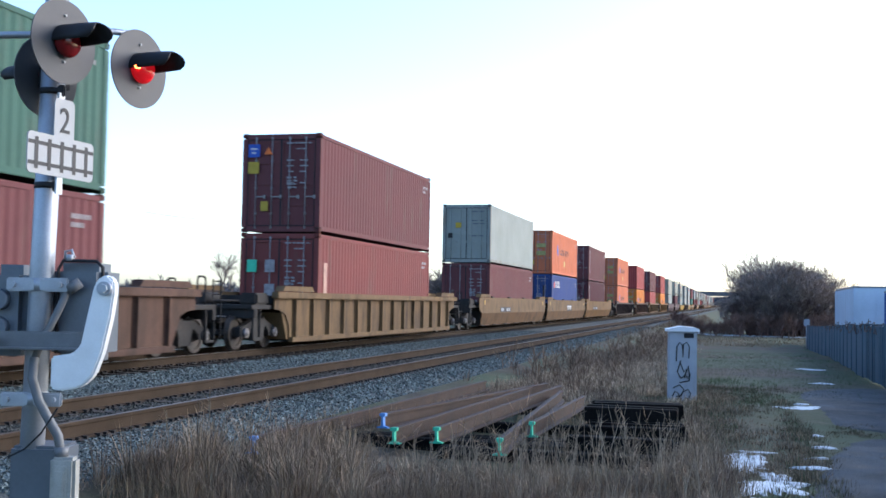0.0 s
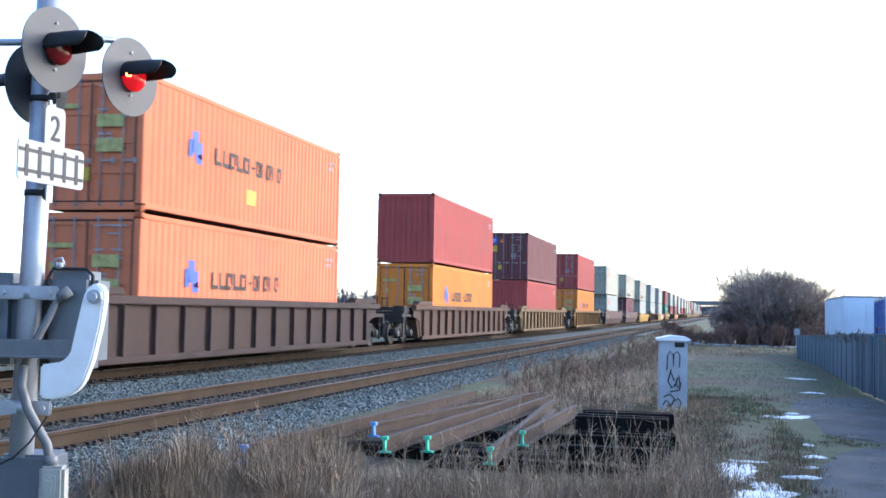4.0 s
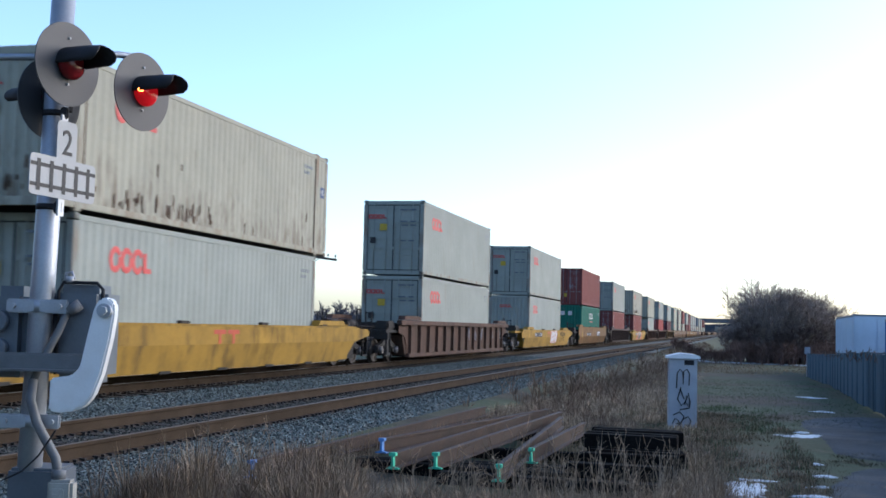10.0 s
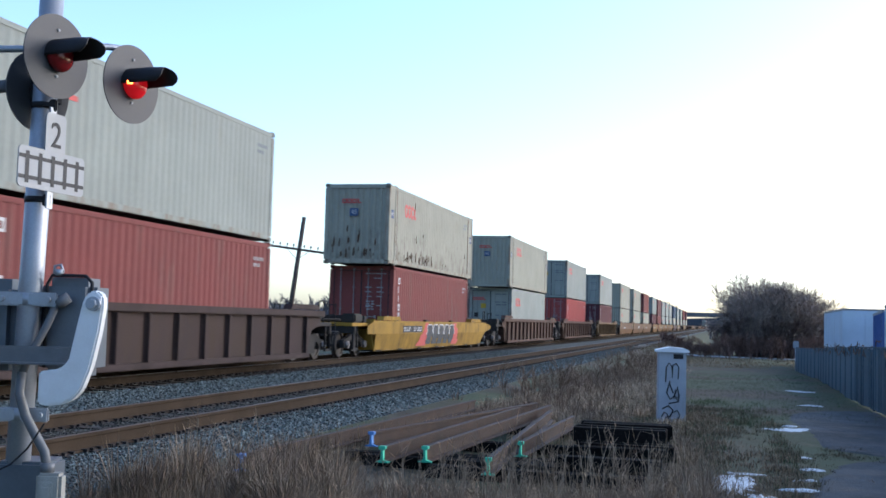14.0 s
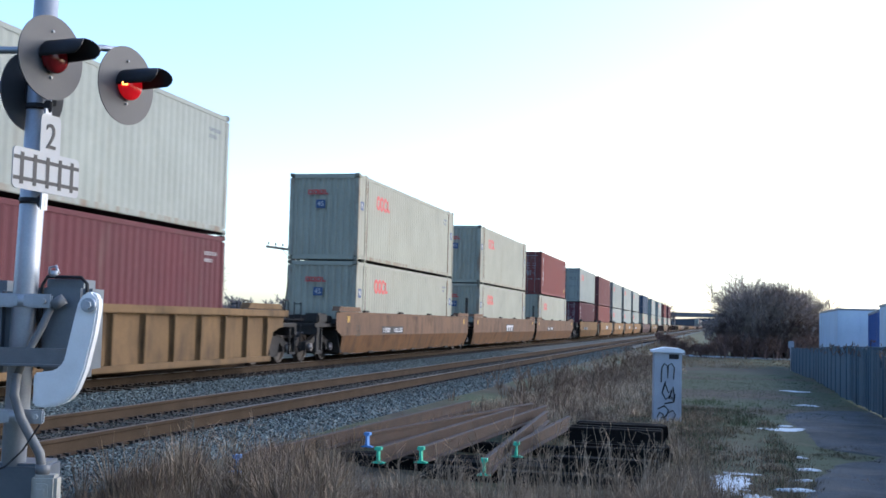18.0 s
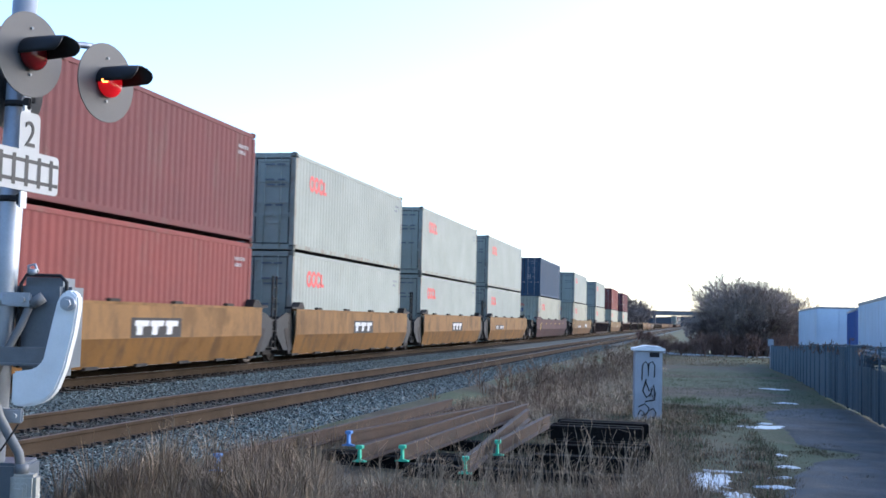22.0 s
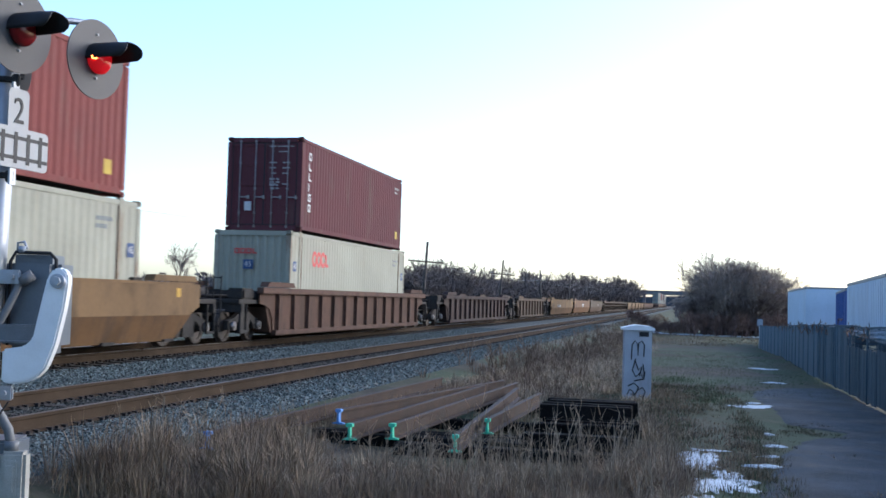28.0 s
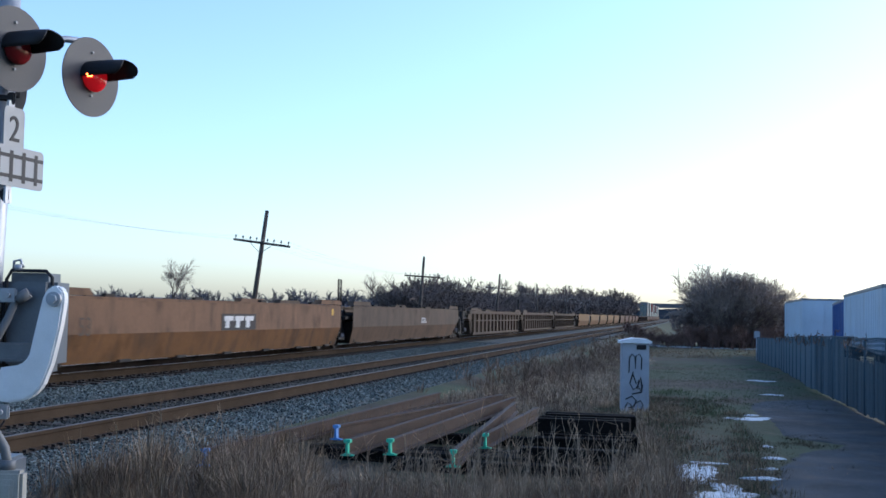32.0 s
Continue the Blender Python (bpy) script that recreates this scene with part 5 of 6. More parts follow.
    for z in (1.40, .66):
        bm = bmesh.new()
        c = at_px(z)
        bm_tube(bm, (c, 0, z - .04), (c, 0, z + .04), .088, n=20)
        bm_box(bm, c - .20, c + .20, -.085, -.055, z - .045, z + .045, bevel=.01)
        for u in (-.15, .15):
            bm_tube(bm, (c + u, -.11, z), (c + u, -.08, z), .018, n=8)
        part("mast_clamp", bm, M_STEEL, root, "galvanised clamp plate")
    # counterweight arm: a pale casting bent like a hook
    bm = bmesh.new()
    outline = [(.20, .75), (.20, .95), (.33, .97), (.38, 1.02), (.43, 1.28), (.455, 1.40), (.49, 1.455), (.54, 1.465), (.58, 1.43), (.585, 1.37), (.565, 1.20), (.52, .98), (.47, .84), (.42, .78), (.36, .75), (.26, .735)]
    bm_prism(bm, outline, 1, -.30, -.20)
    bmesh.ops.bevel(bm, geom=[e for e in bm.edges], offset=.012, segments=2, affect="EDGES")
    arm = part("counterweight_arm", bm, M_ALU, root, "pale aluminium counterweight arm")
    bm = bmesh.new()
    bm_tube(bm, (.525, -.33, 1.38), (.525, -.19, 1.38), .045, n=16)
    bm_tube(bm, (.525, -.36, 1.38), (.525, -.30, 1.38), .028, n=6)
    part("pivot_bolt", bm, M_STEEL, arm)
    bm = bmesh.new()
    bm_box(bm, -.36, .42, -.16, -.11, .99, 1.10, bevel=.01)
    bm_box(bm, -.36, .42, -.22, -.11, .985, 1.0, bevel=.004)
    bm_prism(bm, [(-.40, .96), (-.28, 1.00), (-.18, 1.06), (-.30, 1.06), (-.40, 1.02)], 1, -.30, -.16)
    part("cross_bracket", bm, M_CONDUIT, root, "galvanised angle bracket")
    # conduit down to the junction box
    bm = bmesh.new()
    bm_path(bm, [(.03, -.11, .93), (.03, -.14, .80), (.08, -.15, .66), (.16, -.15, .52), (.21, -.15, .44), (.235, -.15, .32)], .03, n=12)
    bm_tube(bm, (.235, -.15, .31), (.235, -.15, .37), .045, n=12)
    part("flexible_conduit", bm, M_CONDUIT, root, "grey flexible conduit")
    bm = bmesh.new()
    bm_box(bm, .185, .345, -.22, -.10, -.02, .31, bevel=.02)
    j = part("junction_box", bm, M_JBOX, root, "weathered cast junction box")
    bm = bmesh.new()
    bm_box(bm, .205, .295, -.228, -.218, .03, .26, bevel=.008)
    bm_box(bm, .22, .28, -.236, -.226, .06, .23, bevel=.006)
    part("cast_relief", bm, M_JBOX, j)
    bm = bmesh.new()
    bm_path(bm, [(-.10, -.17, .30), (.02, -.2, .36), (.12, -.2, .46), (.22, -.2, .62)], .006, n=6)
    part("loose_wire", bm, M_BLACK, root, "loose black wire")
    return root


LAMP_TURN, SIGN_TURN = 63.0, 73.0
crossing_signal()

# ---- concrete box by the track ----


def concrete_box():
    root = thing("lineside_box", "pale concrete lineside box with black scrawled graffiti and a pitched cap", "lineside box", pose(-.94, 22.0, -.52, 0, 0, 6))
    bm = bmesh.new()
    bm_box(bm, -.26, .26, -.26, .26, 0, 1.36, bevel=.015)
    body = part("body", bm, M_CONCRETE, root)
    bm = bmesh.new()
    bm_prism(bm, [(-.31, 1.36), (-.31, 1.40), (-.05, 1.46), (.22, 1.44), (.31, 1.40), (.31, 1.36)], 1, -.31, .31)
    part("cap", bm, mat("white_cap_paint", (0.62, 0.64, 0.66), 0.7, vary=0.12, scale=4, bump=0.2), root, "white cap slab")
    part("vent", boxes((.02, .20, -.268, -.255, 1.24, 1.33)), M_BLACK, root, "dark vent slot")
    bm = bmesh.new()
    y = -.266
    bm_path(bm, [(-.12, y, .80), (-.11, y, 1.08), (-.06, y, 1.16), (-.01, y, 1.10), (.0, y, .88), (.01, y, 1.12), (.07, y, 1.16), (.12, y, 1.08), (.11, y, .86)], .011, n=5)
    bm_path(bm, [(-.04, y, .82), (-.10, y, .60), (-.03, y, .48), (.05, y, .56), (.10, y, .46), (.14, y, .58), (.12, y, .44), (-.06, y, .40)], .013, n=5)
    bm_path(bm, [(-.19, y, .14), (-.14, y, .24), (-.08, y, .20), (-.04, y, .10), (-.10, y, .06), (.0, y, .22), (.10, y, .28), (.15, y, .20), (.12, y, .10), (.04, y, .12)], .011, n=5)
    bm_path(bm, [(-.05, y, .78), (.02, y, .60), (.10, y, .72), (.13, y, .52), (.03, y, .50), (.08, y, .66)], .013, n=5)
    bm_path(bm, [(-.18, y, .30), (-.06, y, .36), (.02, y, .28), (-.02, y, .16), (-.12, y, .14)], .013, n=5)
    part("graffiti", bm, M_MARK_BLACK, body, "black scrawled spray lines")
    return root


concrete_box()

# ---- pile of rails on timbers ----


def loose_rail(x0, y0, x1, y1, top, end_mat, words):
    dx, dy = x1 - x0, y1 - y0
    n = math.hypot(dx, dy)
    root = thing("loose_rail", f"rusty steel rail lying on timbers, its end painted {words}", "rail", pose(x0, y0, top, 0, 0, -math.degrees(math.atan2(dx, dy))), group="rails in the pile")
    bm = bmesh.new()
    bm_prism(bm, RAIL_FORM, 1, .05, n)
    part("rail_body", bm, M_LOOSE, root)
    bm = bmesh.new()
    bm_prism(bm, [(u * 1.12, w * 1.03 + .003) for u, w in RAIL_FORM], 1, -.003, .06)
    part("painted_end", bm, end_mat, root, f"{words} painted rail end")


loose_rail(-5.02, 11.35, -4.55, 21.0, -.16, M_BLUE_END, "blue")
loose_rail(-4.39, 14.0, -3.30, 20.6, -.13, M_BLUE_END, "blue")
loose_rail(-3.83, 12.66, -3.42, 20.2, -.15, M_GREEN_END, "green")
loose_rail(-3.38, 12.90, -3.02, 20.4, -.15, M_GREEN_END, "green")
loose_rail(-2.49, 12.25, -2.86, 19.4, -.165, M_GREEN_END, "green")
loose_rail(-2.43, 13.95, -2.33, 18.3, -.15, M_GREEN_END, "green")
TIMBER = finish("timber", boxes((-1.3, 1.3, -.115, .115, -.09, .09), bevel=.012), M_CREO)
STUB = finish("timber", boxes((-.60, .60, -.115, .115, -.09, .09), bevel=.012), M_CREO)
for x, y, rz in ((-3.3, 13.75, 3), (-3.0, 15.5, -2), (-3.1, 18.0, 2), (-3.0, 13.35, -4), (-2.0, 12.75, -2), (-2.05, 13.5, 1), (-1.95, 13.9, 2)):
    single("timber", TIMBER, None, "black creosoted timber sleeper lying under the rails", "timber", pose(x, y, -.43, 0, 0, rz), group="timbers in the pile")
stack = random.Random(12)
for z, rows in ((-.44, (12.95, 13.2, 14.2, 14.45, 14.7, 14.95, 15.2, 15.45, 15.7, 15.95)), (-.27, (13.05, 14.3, 14.55, 14.82, 15.1, 15.36, 15.62, 15.88)), (-.10, (14.95, 15.2, 15.5, 15.75))):
    for y in rows:
        single("timber", STUB, None, "short black creosoted timber stacked beside the rails", "timber",
               pose(-1.22 + stack.uniform(-.08, .05), y, z + stack.uniform(-.015, .01), stack.uniform(-2, 2), 0, stack.uniform(-4, 4)), group="timbers in the pile")

# ---- paved yard edge and snow patches ----


def blob(name, cx, cy, rx, ry, seed, lift, material, label, category, rough=.45):
    """A thin ragged patch lying on the ground, thinning to its edge."""
    bm = bmesh.new()
    n, rings = 72, 7
    mid = bm.verts.new((cx, cy, land(cx, cy) + lift))
    last = None
    for k in range(1, rings + 1):
        ring = []
        for i in range(n):
            t = 2 * math.pi * i / n
            e = 1 + rough * noise.noise((math.cos(t) * 1.3, math.sin(t) * 1.3, seed)) + rough * .8 * noise.noise((math.cos(t) * 4, math.sin(t) * 4, seed + 9)) + rough * .4 * noise.noise((math.cos(t) * 11, math.sin(t) * 11, seed + 5))
            x, y = cx + rx * e * math.cos(t) * k / rings, cy + ry * e * math.sin(t) * k / rings
            drop = lift * (1 - (k / rings) ** 3) - (.02 if k == rings else 0)
            ring.append(bm.verts.new((x, y, land(x, y) + drop + .008 * noise.noise((x * 6, y * 6, 2)))))
        for i in range(n):
            j = (i + 1) % n
            f = bm.faces.new((mid, ring[i], ring[j])) if last is None else bm.faces.new((last[i], ring[i], ring[j], last[j]))
            f.smooth = True
        last = ring
    return single(name, bm, material, label, category)


def asphalt():
    # a tongue of grass reaches across the paving at y = 17 to 18
    left = ([2, 10, 11.4, 12.7, 14.3, 15.3, 16.6, 17.1, 17.7, 18.3, 19, 21.2, 25.2, 26.8, 27.9], [.45, .5, .58, .74, 1.0, 1.24, 1.7, 2.15, 2.3, 1.7, 1.42, 1.36, 1.2, 1.65, 2.75])
    right = ([2, 15, 28], [2.85, 3.3, 3.42])
    bm = bmesh.new()
    prev = None
    for j in range(240):
        y = 2 + 25.9 * j / 239
        x0 = np.interp(y, *left) + .16 * noise.noise((y * .9, 3, 0)) + .07 * noise.noise((y * 3.1, 8, 0)) + .03 * noise.noise((y * 9, 1, 0))
        x1 = np.interp(y, *right)
        row = [bm.verts.new((x0 + (x1 - x0) * k / 10, y, land(x0 + (x1 - x0) * k / 10, y) + (.014 if k else -.03))) for k in range(11)]
        if prev:
            for k in range(10):
                bm.faces.new((prev[k], prev[k + 1], row[k + 1], row[k])).smooth = True
        prev = row
    single("pavement", bm, M_ASPHALT, "worn grey asphalt strip beside the fence", "pavement", kind="structure")


asphalt()
for k, (cx, cy, rx, ry, words) in enumerate((
        (.08, 13.65, .30, .55, "wide thin patch of old snow"), (.27, 11.95, .33, .62, "wide thin patch of old snow"), (.45, 12.75, .12, .3, "small patch of old snow"),
        (1.10, 21.3, .34, .32, "patch of old snow on wet ground"), (2.48, 38.7, .32, .45, "small patch of old snow"), (2.15, 29.6, .24, .2, "scrap of old snow"), (1.14, 16.82, .07, .1, "scrap of old snow"),
        (1.10, 15.22, .11, .09, "scrap of old snow"), (.87, 13.42, .14, .10, "scrap of old snow"), (.96, 14.22, .10, .06, "scrap of old snow"), (.30, 14.58, .18, .09, "scrap of old snow"),
        (1.22, 22.3, .1, .12, "scrap of old snow"), (.66, 12.3, .08, .1, "scrap of old snow"), (.2, 10.7, .2, .4, "thin patch of old snow"), (3.2, 104, 3.4, 2.0, "far strip of snow by the bushes"))):
    blob("snow_patch", cx, cy, rx * 1.35, ry * 1.3, k * 3.7, .02 if k < 14 else .05, M_SNOW, words + " on the ground", "snow", rough=.6)

# ---- fence and trailers ----
FENCE = [(2.95, 2.0), (3.44, 20.0), (3.55, 34.0), (4.5, 57.0), (4.56, 76.0)]


def fence():
    root = thing("fence", "dark chain-link fence with privacy slats on steel posts", "fence")
    fx, fy = [p[0] for p in FENCE], [p[1] for p in FENCE]
    post = bmesh.new()
    bm_tube(post, (0, 0, -.1), (0, 0, 1.52), .03, n=8)
    post = finish("post", post, M_FENCE)
    slat = finish("slat", boxes((-.008, .008, -.05, .05, .03, 1.06)), M_FENCE)
    # far slats run full height to stand for mesh seen edge-on from the camera
    tall = finish("slat", boxes((-.008, .008, -.052, .052, .03, 1.47)), M_FENCE_PALE)
    wires = bmesh.new()
    far = bmesh.new()
    y = 8.0
    k = 0
    rng = random.Random(5)
    while y < 76:
        x = np.interp(y, fy, fx)
        z = land(x, y)
        if k % 22 == 0:
            part("post", post, None, root, at=pose(x, y, z))
        if y < 33:
            part("slat", slat if y < 26.5 else tall, None, root, at=pose(x, y, z + rng.uniform(-.02, .02), 0, 0, -1.4 + rng.uniform(-5, 5)))
        else:
            bm_box(far, x - .008, x + .008, y - .054, y + .054, z + .03, z + 1.47)
        if y < 27:
            for s in (-1, 1):
                bm_tube(wires, (x, y, z + 1.06), (x, y + s * .27, z + 1.49), .004, n=3, caps=False)
        y += .117
        k += 1
    part("mesh_wire", wires, M_FENCE, root, "dark diamond mesh wire")
    tagged(part("far_slats", far, M_FENCE_PALE, root), kind="stuff")
    bm = bmesh.new()
    pts = [(np.interp(y, fy, fx), y) for y in np.linspace(8, 76, 60)]
    for p, q in zip(pts, pts[1:]):
        for h in (1.50,):
            bm_tube(bm, (*p, land(*p) + h), (*q, land(*q) + h), .02, n=6)
    part("top_rail", bm, M_FENCE, root)
    # dead vines tangled along the top of the mesh
    vines = bmesh.new()
    for i in range(70):
        y = 14 + 48 * rng.random() ** 1.2
        x = np.interp(y, fy, fx) + rng.uniform(-.05, .03)
        z = land(x, y) + rng.uniform(1.30, 1.58)
        bm_path(vines, [(x + rng.uniform(-.06, .06), y + .14 * k * rng.uniform(.5, 1.2), z + rng.uniform(-.12, .12)) for k in range(6)], .009, n=4)
    tagged(part("vine", vines, M_WEED, root, "dead vine stems tangled in the mesh"), kind="stuff")
    bm = bmesh.new()
    z = land(4.5, 75)
    bm_tube(bm, (4.55, 75.3, z - .1), (4.55, 75.3, z + 1.6), .06, n=10)
    bm_box(bm, 4.38, 4.72, 75.2, 75.5, z + 1.45, z + 1.9, bevel=.03)
    part("end_post_box", bm, M_CONCRETE, root, "pale box on the fence's end post")


fence()


def trailer(x, y, length, top, material, words, turn=0.0):
    base = land(x + 1.2, y)
    root = thing("semi_trailer", words, "trailer", pose(x, y, base, 0, 0, turn), group="trailers in the yard")
    h = top - base
    body = part("body", boxes((0, 2.5, 0, length, 1.1, h - .1), bevel=.03), material, root)
    part("top_rail", boxes((-.02, 2.52, -.02, length + .02, h - .12, h), bevel=.02), mat("dull_trailer_rail", (0.22, 0.23, 0.25), .5, .4), root)
    bm = bmesh.new()
    for i in range(int(length / .6)):
        bm_box(bm, -.018, 0, .3 + i * .6, .34 + i * .6, 1.2, h - .15)
    tagged(part("rivet_strip", bm, material, body), kind="stuff")
    part("bottom_rail", boxes((-.02, 2.52, -.02, length + .02, 1.0, 1.12)), mat("dull_trailer_rail", (0.22, 0.23, 0.25), .5, .4), root)
    part("rear_doors", boxes((.1, 1.23, -.03, 0, 1.15, h - .2), (1.27, 2.4, -.03, 0, 1.15, h - .2), bevel=.01), material, root)
    for wy in (length - 2.2, length - 3.5, 1.6, 2.9):
        for wx in (.05, 2.15):
            bm = bmesh.new()
            bm_tube(bm, (wx, wy, .5), (wx + .3, wy, .5), .5, n=20)
            part("wheel", bm, M_BLACK, root)
    part("chassis", boxes((.75, 1.75, .3, length - .3, .75, 1.0)), M_UNDER, root)


trailer(5.90, 36.5, 16.2, 2.5, M_TRAILER_WHITE, "white box trailer parked behind the fence", -3.5)
trailer(7.02, 54.4, 13.7, 2.33, M_TRAILER_BLUE, "blue box trailer parked behind the fence", -5.3)
trailer(6.85, 70.2, 17.0, 2.64, M_TRAILER_WHITE, "white box trailer at the far end of the yard", -1.3)

# ---- pole line ----


def pole_line():
    tops = []
    rng = random.Random(8)
    for i, (y, lean) in enumerate(((17.0, 6), (54.6, 7), (92.6, 3), (131.8, 4), (172, -2), (211, 3), (250, 1), (290, 2))):
        root = thing("telegraph_pole", "leaning weathered wooden telegraph pole with one crossarm and glass insulators", "pole", pose(-22, y, -.9 if i < 2 else -1.3, 0, lean, 0), group="poles along the line")
        bm = bmesh.new()
        bm_tube(bm, (0, 0, -.3), (0, 0, 7.4), .15, .10, n=12)
        part("shaft", bm, M_POLE, root)
        arm = part("crossarm", boxes((-1.55, 1.55, -.16, -.06, 5.64, 5.76), bevel=.01), M_POLE, root)
        bm = bmesh.new()
        for s in (-1, 1):
            bm_tube(bm, (s * .62, -.17, 5.65), (0, -.14, 5.17), .015, n=6)
        part("brace", bm, M_GREYPAINT, root)
        pin = shared("insulator", lambda: insulator())
        for u in (-1.45, -1.05, -.65, -.3, .3, .65, 1.05, 1.45):
            part("insulator", pin, None, arm, at=pose(u, -.11, 5.76))
        tops.append(root.matrix_basis.copy())
    wires = thing("telegraph_wires", "thin sagging telegraph wires between the poles", "wires")
    for u in (-1.45, -.65, .65, 1.45):
        bm = bmesh.new()
        for p, q in zip(tops, tops[1:]):
            a, b = p @ Vector((u, -.11, 5.92)), q @ Vector((u, -.11, 5.92))
            pts = [a.lerp(b, k / 8) - Vector((0, 0, 4 * .55 * (k / 8) * (1 - k / 8))) for k in range(9)]
            bm_path(bm, pts, .004, n=4)
        part("wire", bm, M_WIRE, wires)


def insulator():
    bm = bmesh.new()
    bm_tube(bm, (0, 0, 0), (0, 0, .10), .015, n=6)
    bm_tube(bm, (0, 0, .08), (0, 0, .20), .05, .035, n=10)
    return finish("insulator", bm, M_PORCELAIN)


pole_line()

# ---- bare trees, thickets, far woods ----


def grow(out, rs, p, d, length, r, level, spread, kids):
    """Append branch segments (start, end, start radius, end radius) of a bare tree."""
    pos, way = np.array(p, float), np.array(d, float)
    steps = 3 if level > 3 else 2 if level > 1 else 1
    pts = [pos]
    for k in range(steps):
        way = way + rs.normal(0, .13, 3) + np.array([0, 0, .07])
        way /= np.linalg.norm(way)
        nxt = pts[-1] + way * length / steps
        out.append((pts[-1], nxt, r * (1 - .28 * k / steps * 1.4), r * (1 - .28 * (k + 1) / steps * 1.4)))
        pts.append(nxt)
    if level == 0:
        return
    n = kids if level > 1 else kids + 1
    for i in range(n):
        t = rs.uniform(.35, 1.0) if i else 1.0
        k = min(int(t * steps), steps - 1)
        base = pts[k] + (pts[k + 1] - pts[k]) * (t * steps - k)
        side = rs.normal(0, 1, 3)
        side -= way * side.dot(way)
        side /= np.linalg.norm(side) + 1e-9
        a = spread * rs.uniform(.6, 1.25)
        nd = way * math.cos(a) + side * math.sin(a)
        grow(out, rs, base, nd, length * rs.uniform(.58, .80), r * .58, level - 1, spread, kids)


def tubes(segs, sides=3):
    """Tapered tubes for many segments at once."""
    a, b = np.array([s[0] for s in segs]), np.array([s[1] for s in segs])
    ra, rb = np.array([s[2] for s in segs]), np.array([s[3] for s in segs])
    d = b - a
    d /= np.linalg.norm(d, axis=1)[:, None] + 1e-9
    ref = np.where(np.abs(d[:, 2:3]) < .9, np.array([[0, 0, 1.0]]), np.array([[1.0, 0, 0]]))
    s = np.cross(d, ref)
    s /= np.linalg.norm(s, axis=1)[:, None] + 1e-9
    t = np.cross(d, s)
    v = []
    for c, r in ((a, ra), (b, rb)):
        for k in range(sides):
            g = 2 * math.pi * k / sides
            v.append(c + r[:, None] * (math.cos(g) * s + math.sin(g) * t))
    v = np.stack(v, 1)
    f = []
    for k in range(sides):
        j = (k + 1) % sides
        f.append([k, j, sides + j, sides + k])
    f = (np.array(f)[None] + (2 * sides) * np.arange(len(segs))[:, None, None]).reshape(-1, 4)
    return v.reshape(-1, 3), f


def bare_tree_mesh(seed, height, levels, kids, spread, r):
    rs = np.random.RandomState(seed)
    segs = []
    grow(segs, rs, (0, 0, -.2), (0, 0, 1), height * .36, r, levels, spread, kids)
    top = max(s[1][2] for s in segs)
    k = height / top
    segs = [(a * k, b * k, max(.006, ra), max(.005, rb)) for a, b, ra, rb in segs]
    cut = r * .35
    return [s for s in segs if s[2] >= cut], [s for s in segs if s[2] < cut]


def bare_tree(seed, height, words, m, levels=5, kids=4, spread=.62, r=.16, twig=1.0):
    root = thing("bare_tree", words, "tree", m, group="bare trees")
    thick, thin = bare_tree_mesh(seed, height, levels, kids, spread, r)
    v, f = tubes(thick, 6)
    part("trunk", from_arrays("trunk", v, f, M_BARK), None, root)
    v, f = tubes([(a, b, ra * twig, rb * twig) for a, b, ra, rb in thin], 3)
    part("crown", from_arrays("crown", v, f, M_TWIG), None, root, "bare twigs")
    return root


def thicket(name, label, seed, stems, area, heights, material, r=.035, levels=3, kids=4, spread=.42, thick=1.0, kind="stuff"):
    """Many bare stems joined into one mass. area: function of the random state that gives x, y."""
    rs = np.random.RandomState(seed)
    vs, fs, n = [], [], 0
    protos = []
    for i in range(7):
        segs = []
        grow(segs, rs, (0, 0, 0), (rs.normal(0, .14), rs.normal(0, .14), 1), .42, r, levels, spread, kids)
        top = max(s[1][2] for s in segs)
        segs = [(a / top, b / top, ra, rb) for a, b, ra, rb in segs]
        protos.append(tubes([(a, b, max(ra, .006) * thick, max(rb, .005) * thick) for a, b, ra, rb in segs], 3))
    for i in range(stems):
        x, y = area(rs)
        v, f = protos[rs.randint(7)]
        h = rs.uniform(*heights(x, y))
        g = rs.uniform(0, 2 * math.pi)
        c, s = math.cos(g), math.sin(g)
        w = np.stack([(v[:, 0] * c - v[:, 1] * s) * h + x, (v[:, 0] * s + v[:, 1] * c) * h + y, v[:, 2] * h + land(x, y) - .1], 1)
        vs.append(w)
        fs.append(f + n)
        n += len(v)
    return single(name, from_arrays(name, np.concatenate(vs), np.concatenate(fs), material), None, label, "thicket", kind=kind)


# the tall bare thicket past the field, rounded at the left and ragged at the right
def bush_area(rs):
    a, q = rs.uniform(0, 2 * math.pi), math.sqrt(rs.uniform(0, 1))
    return 4.6 + 3.4 * q * math.cos(a), 109 + 4.5 * q * math.sin(a)


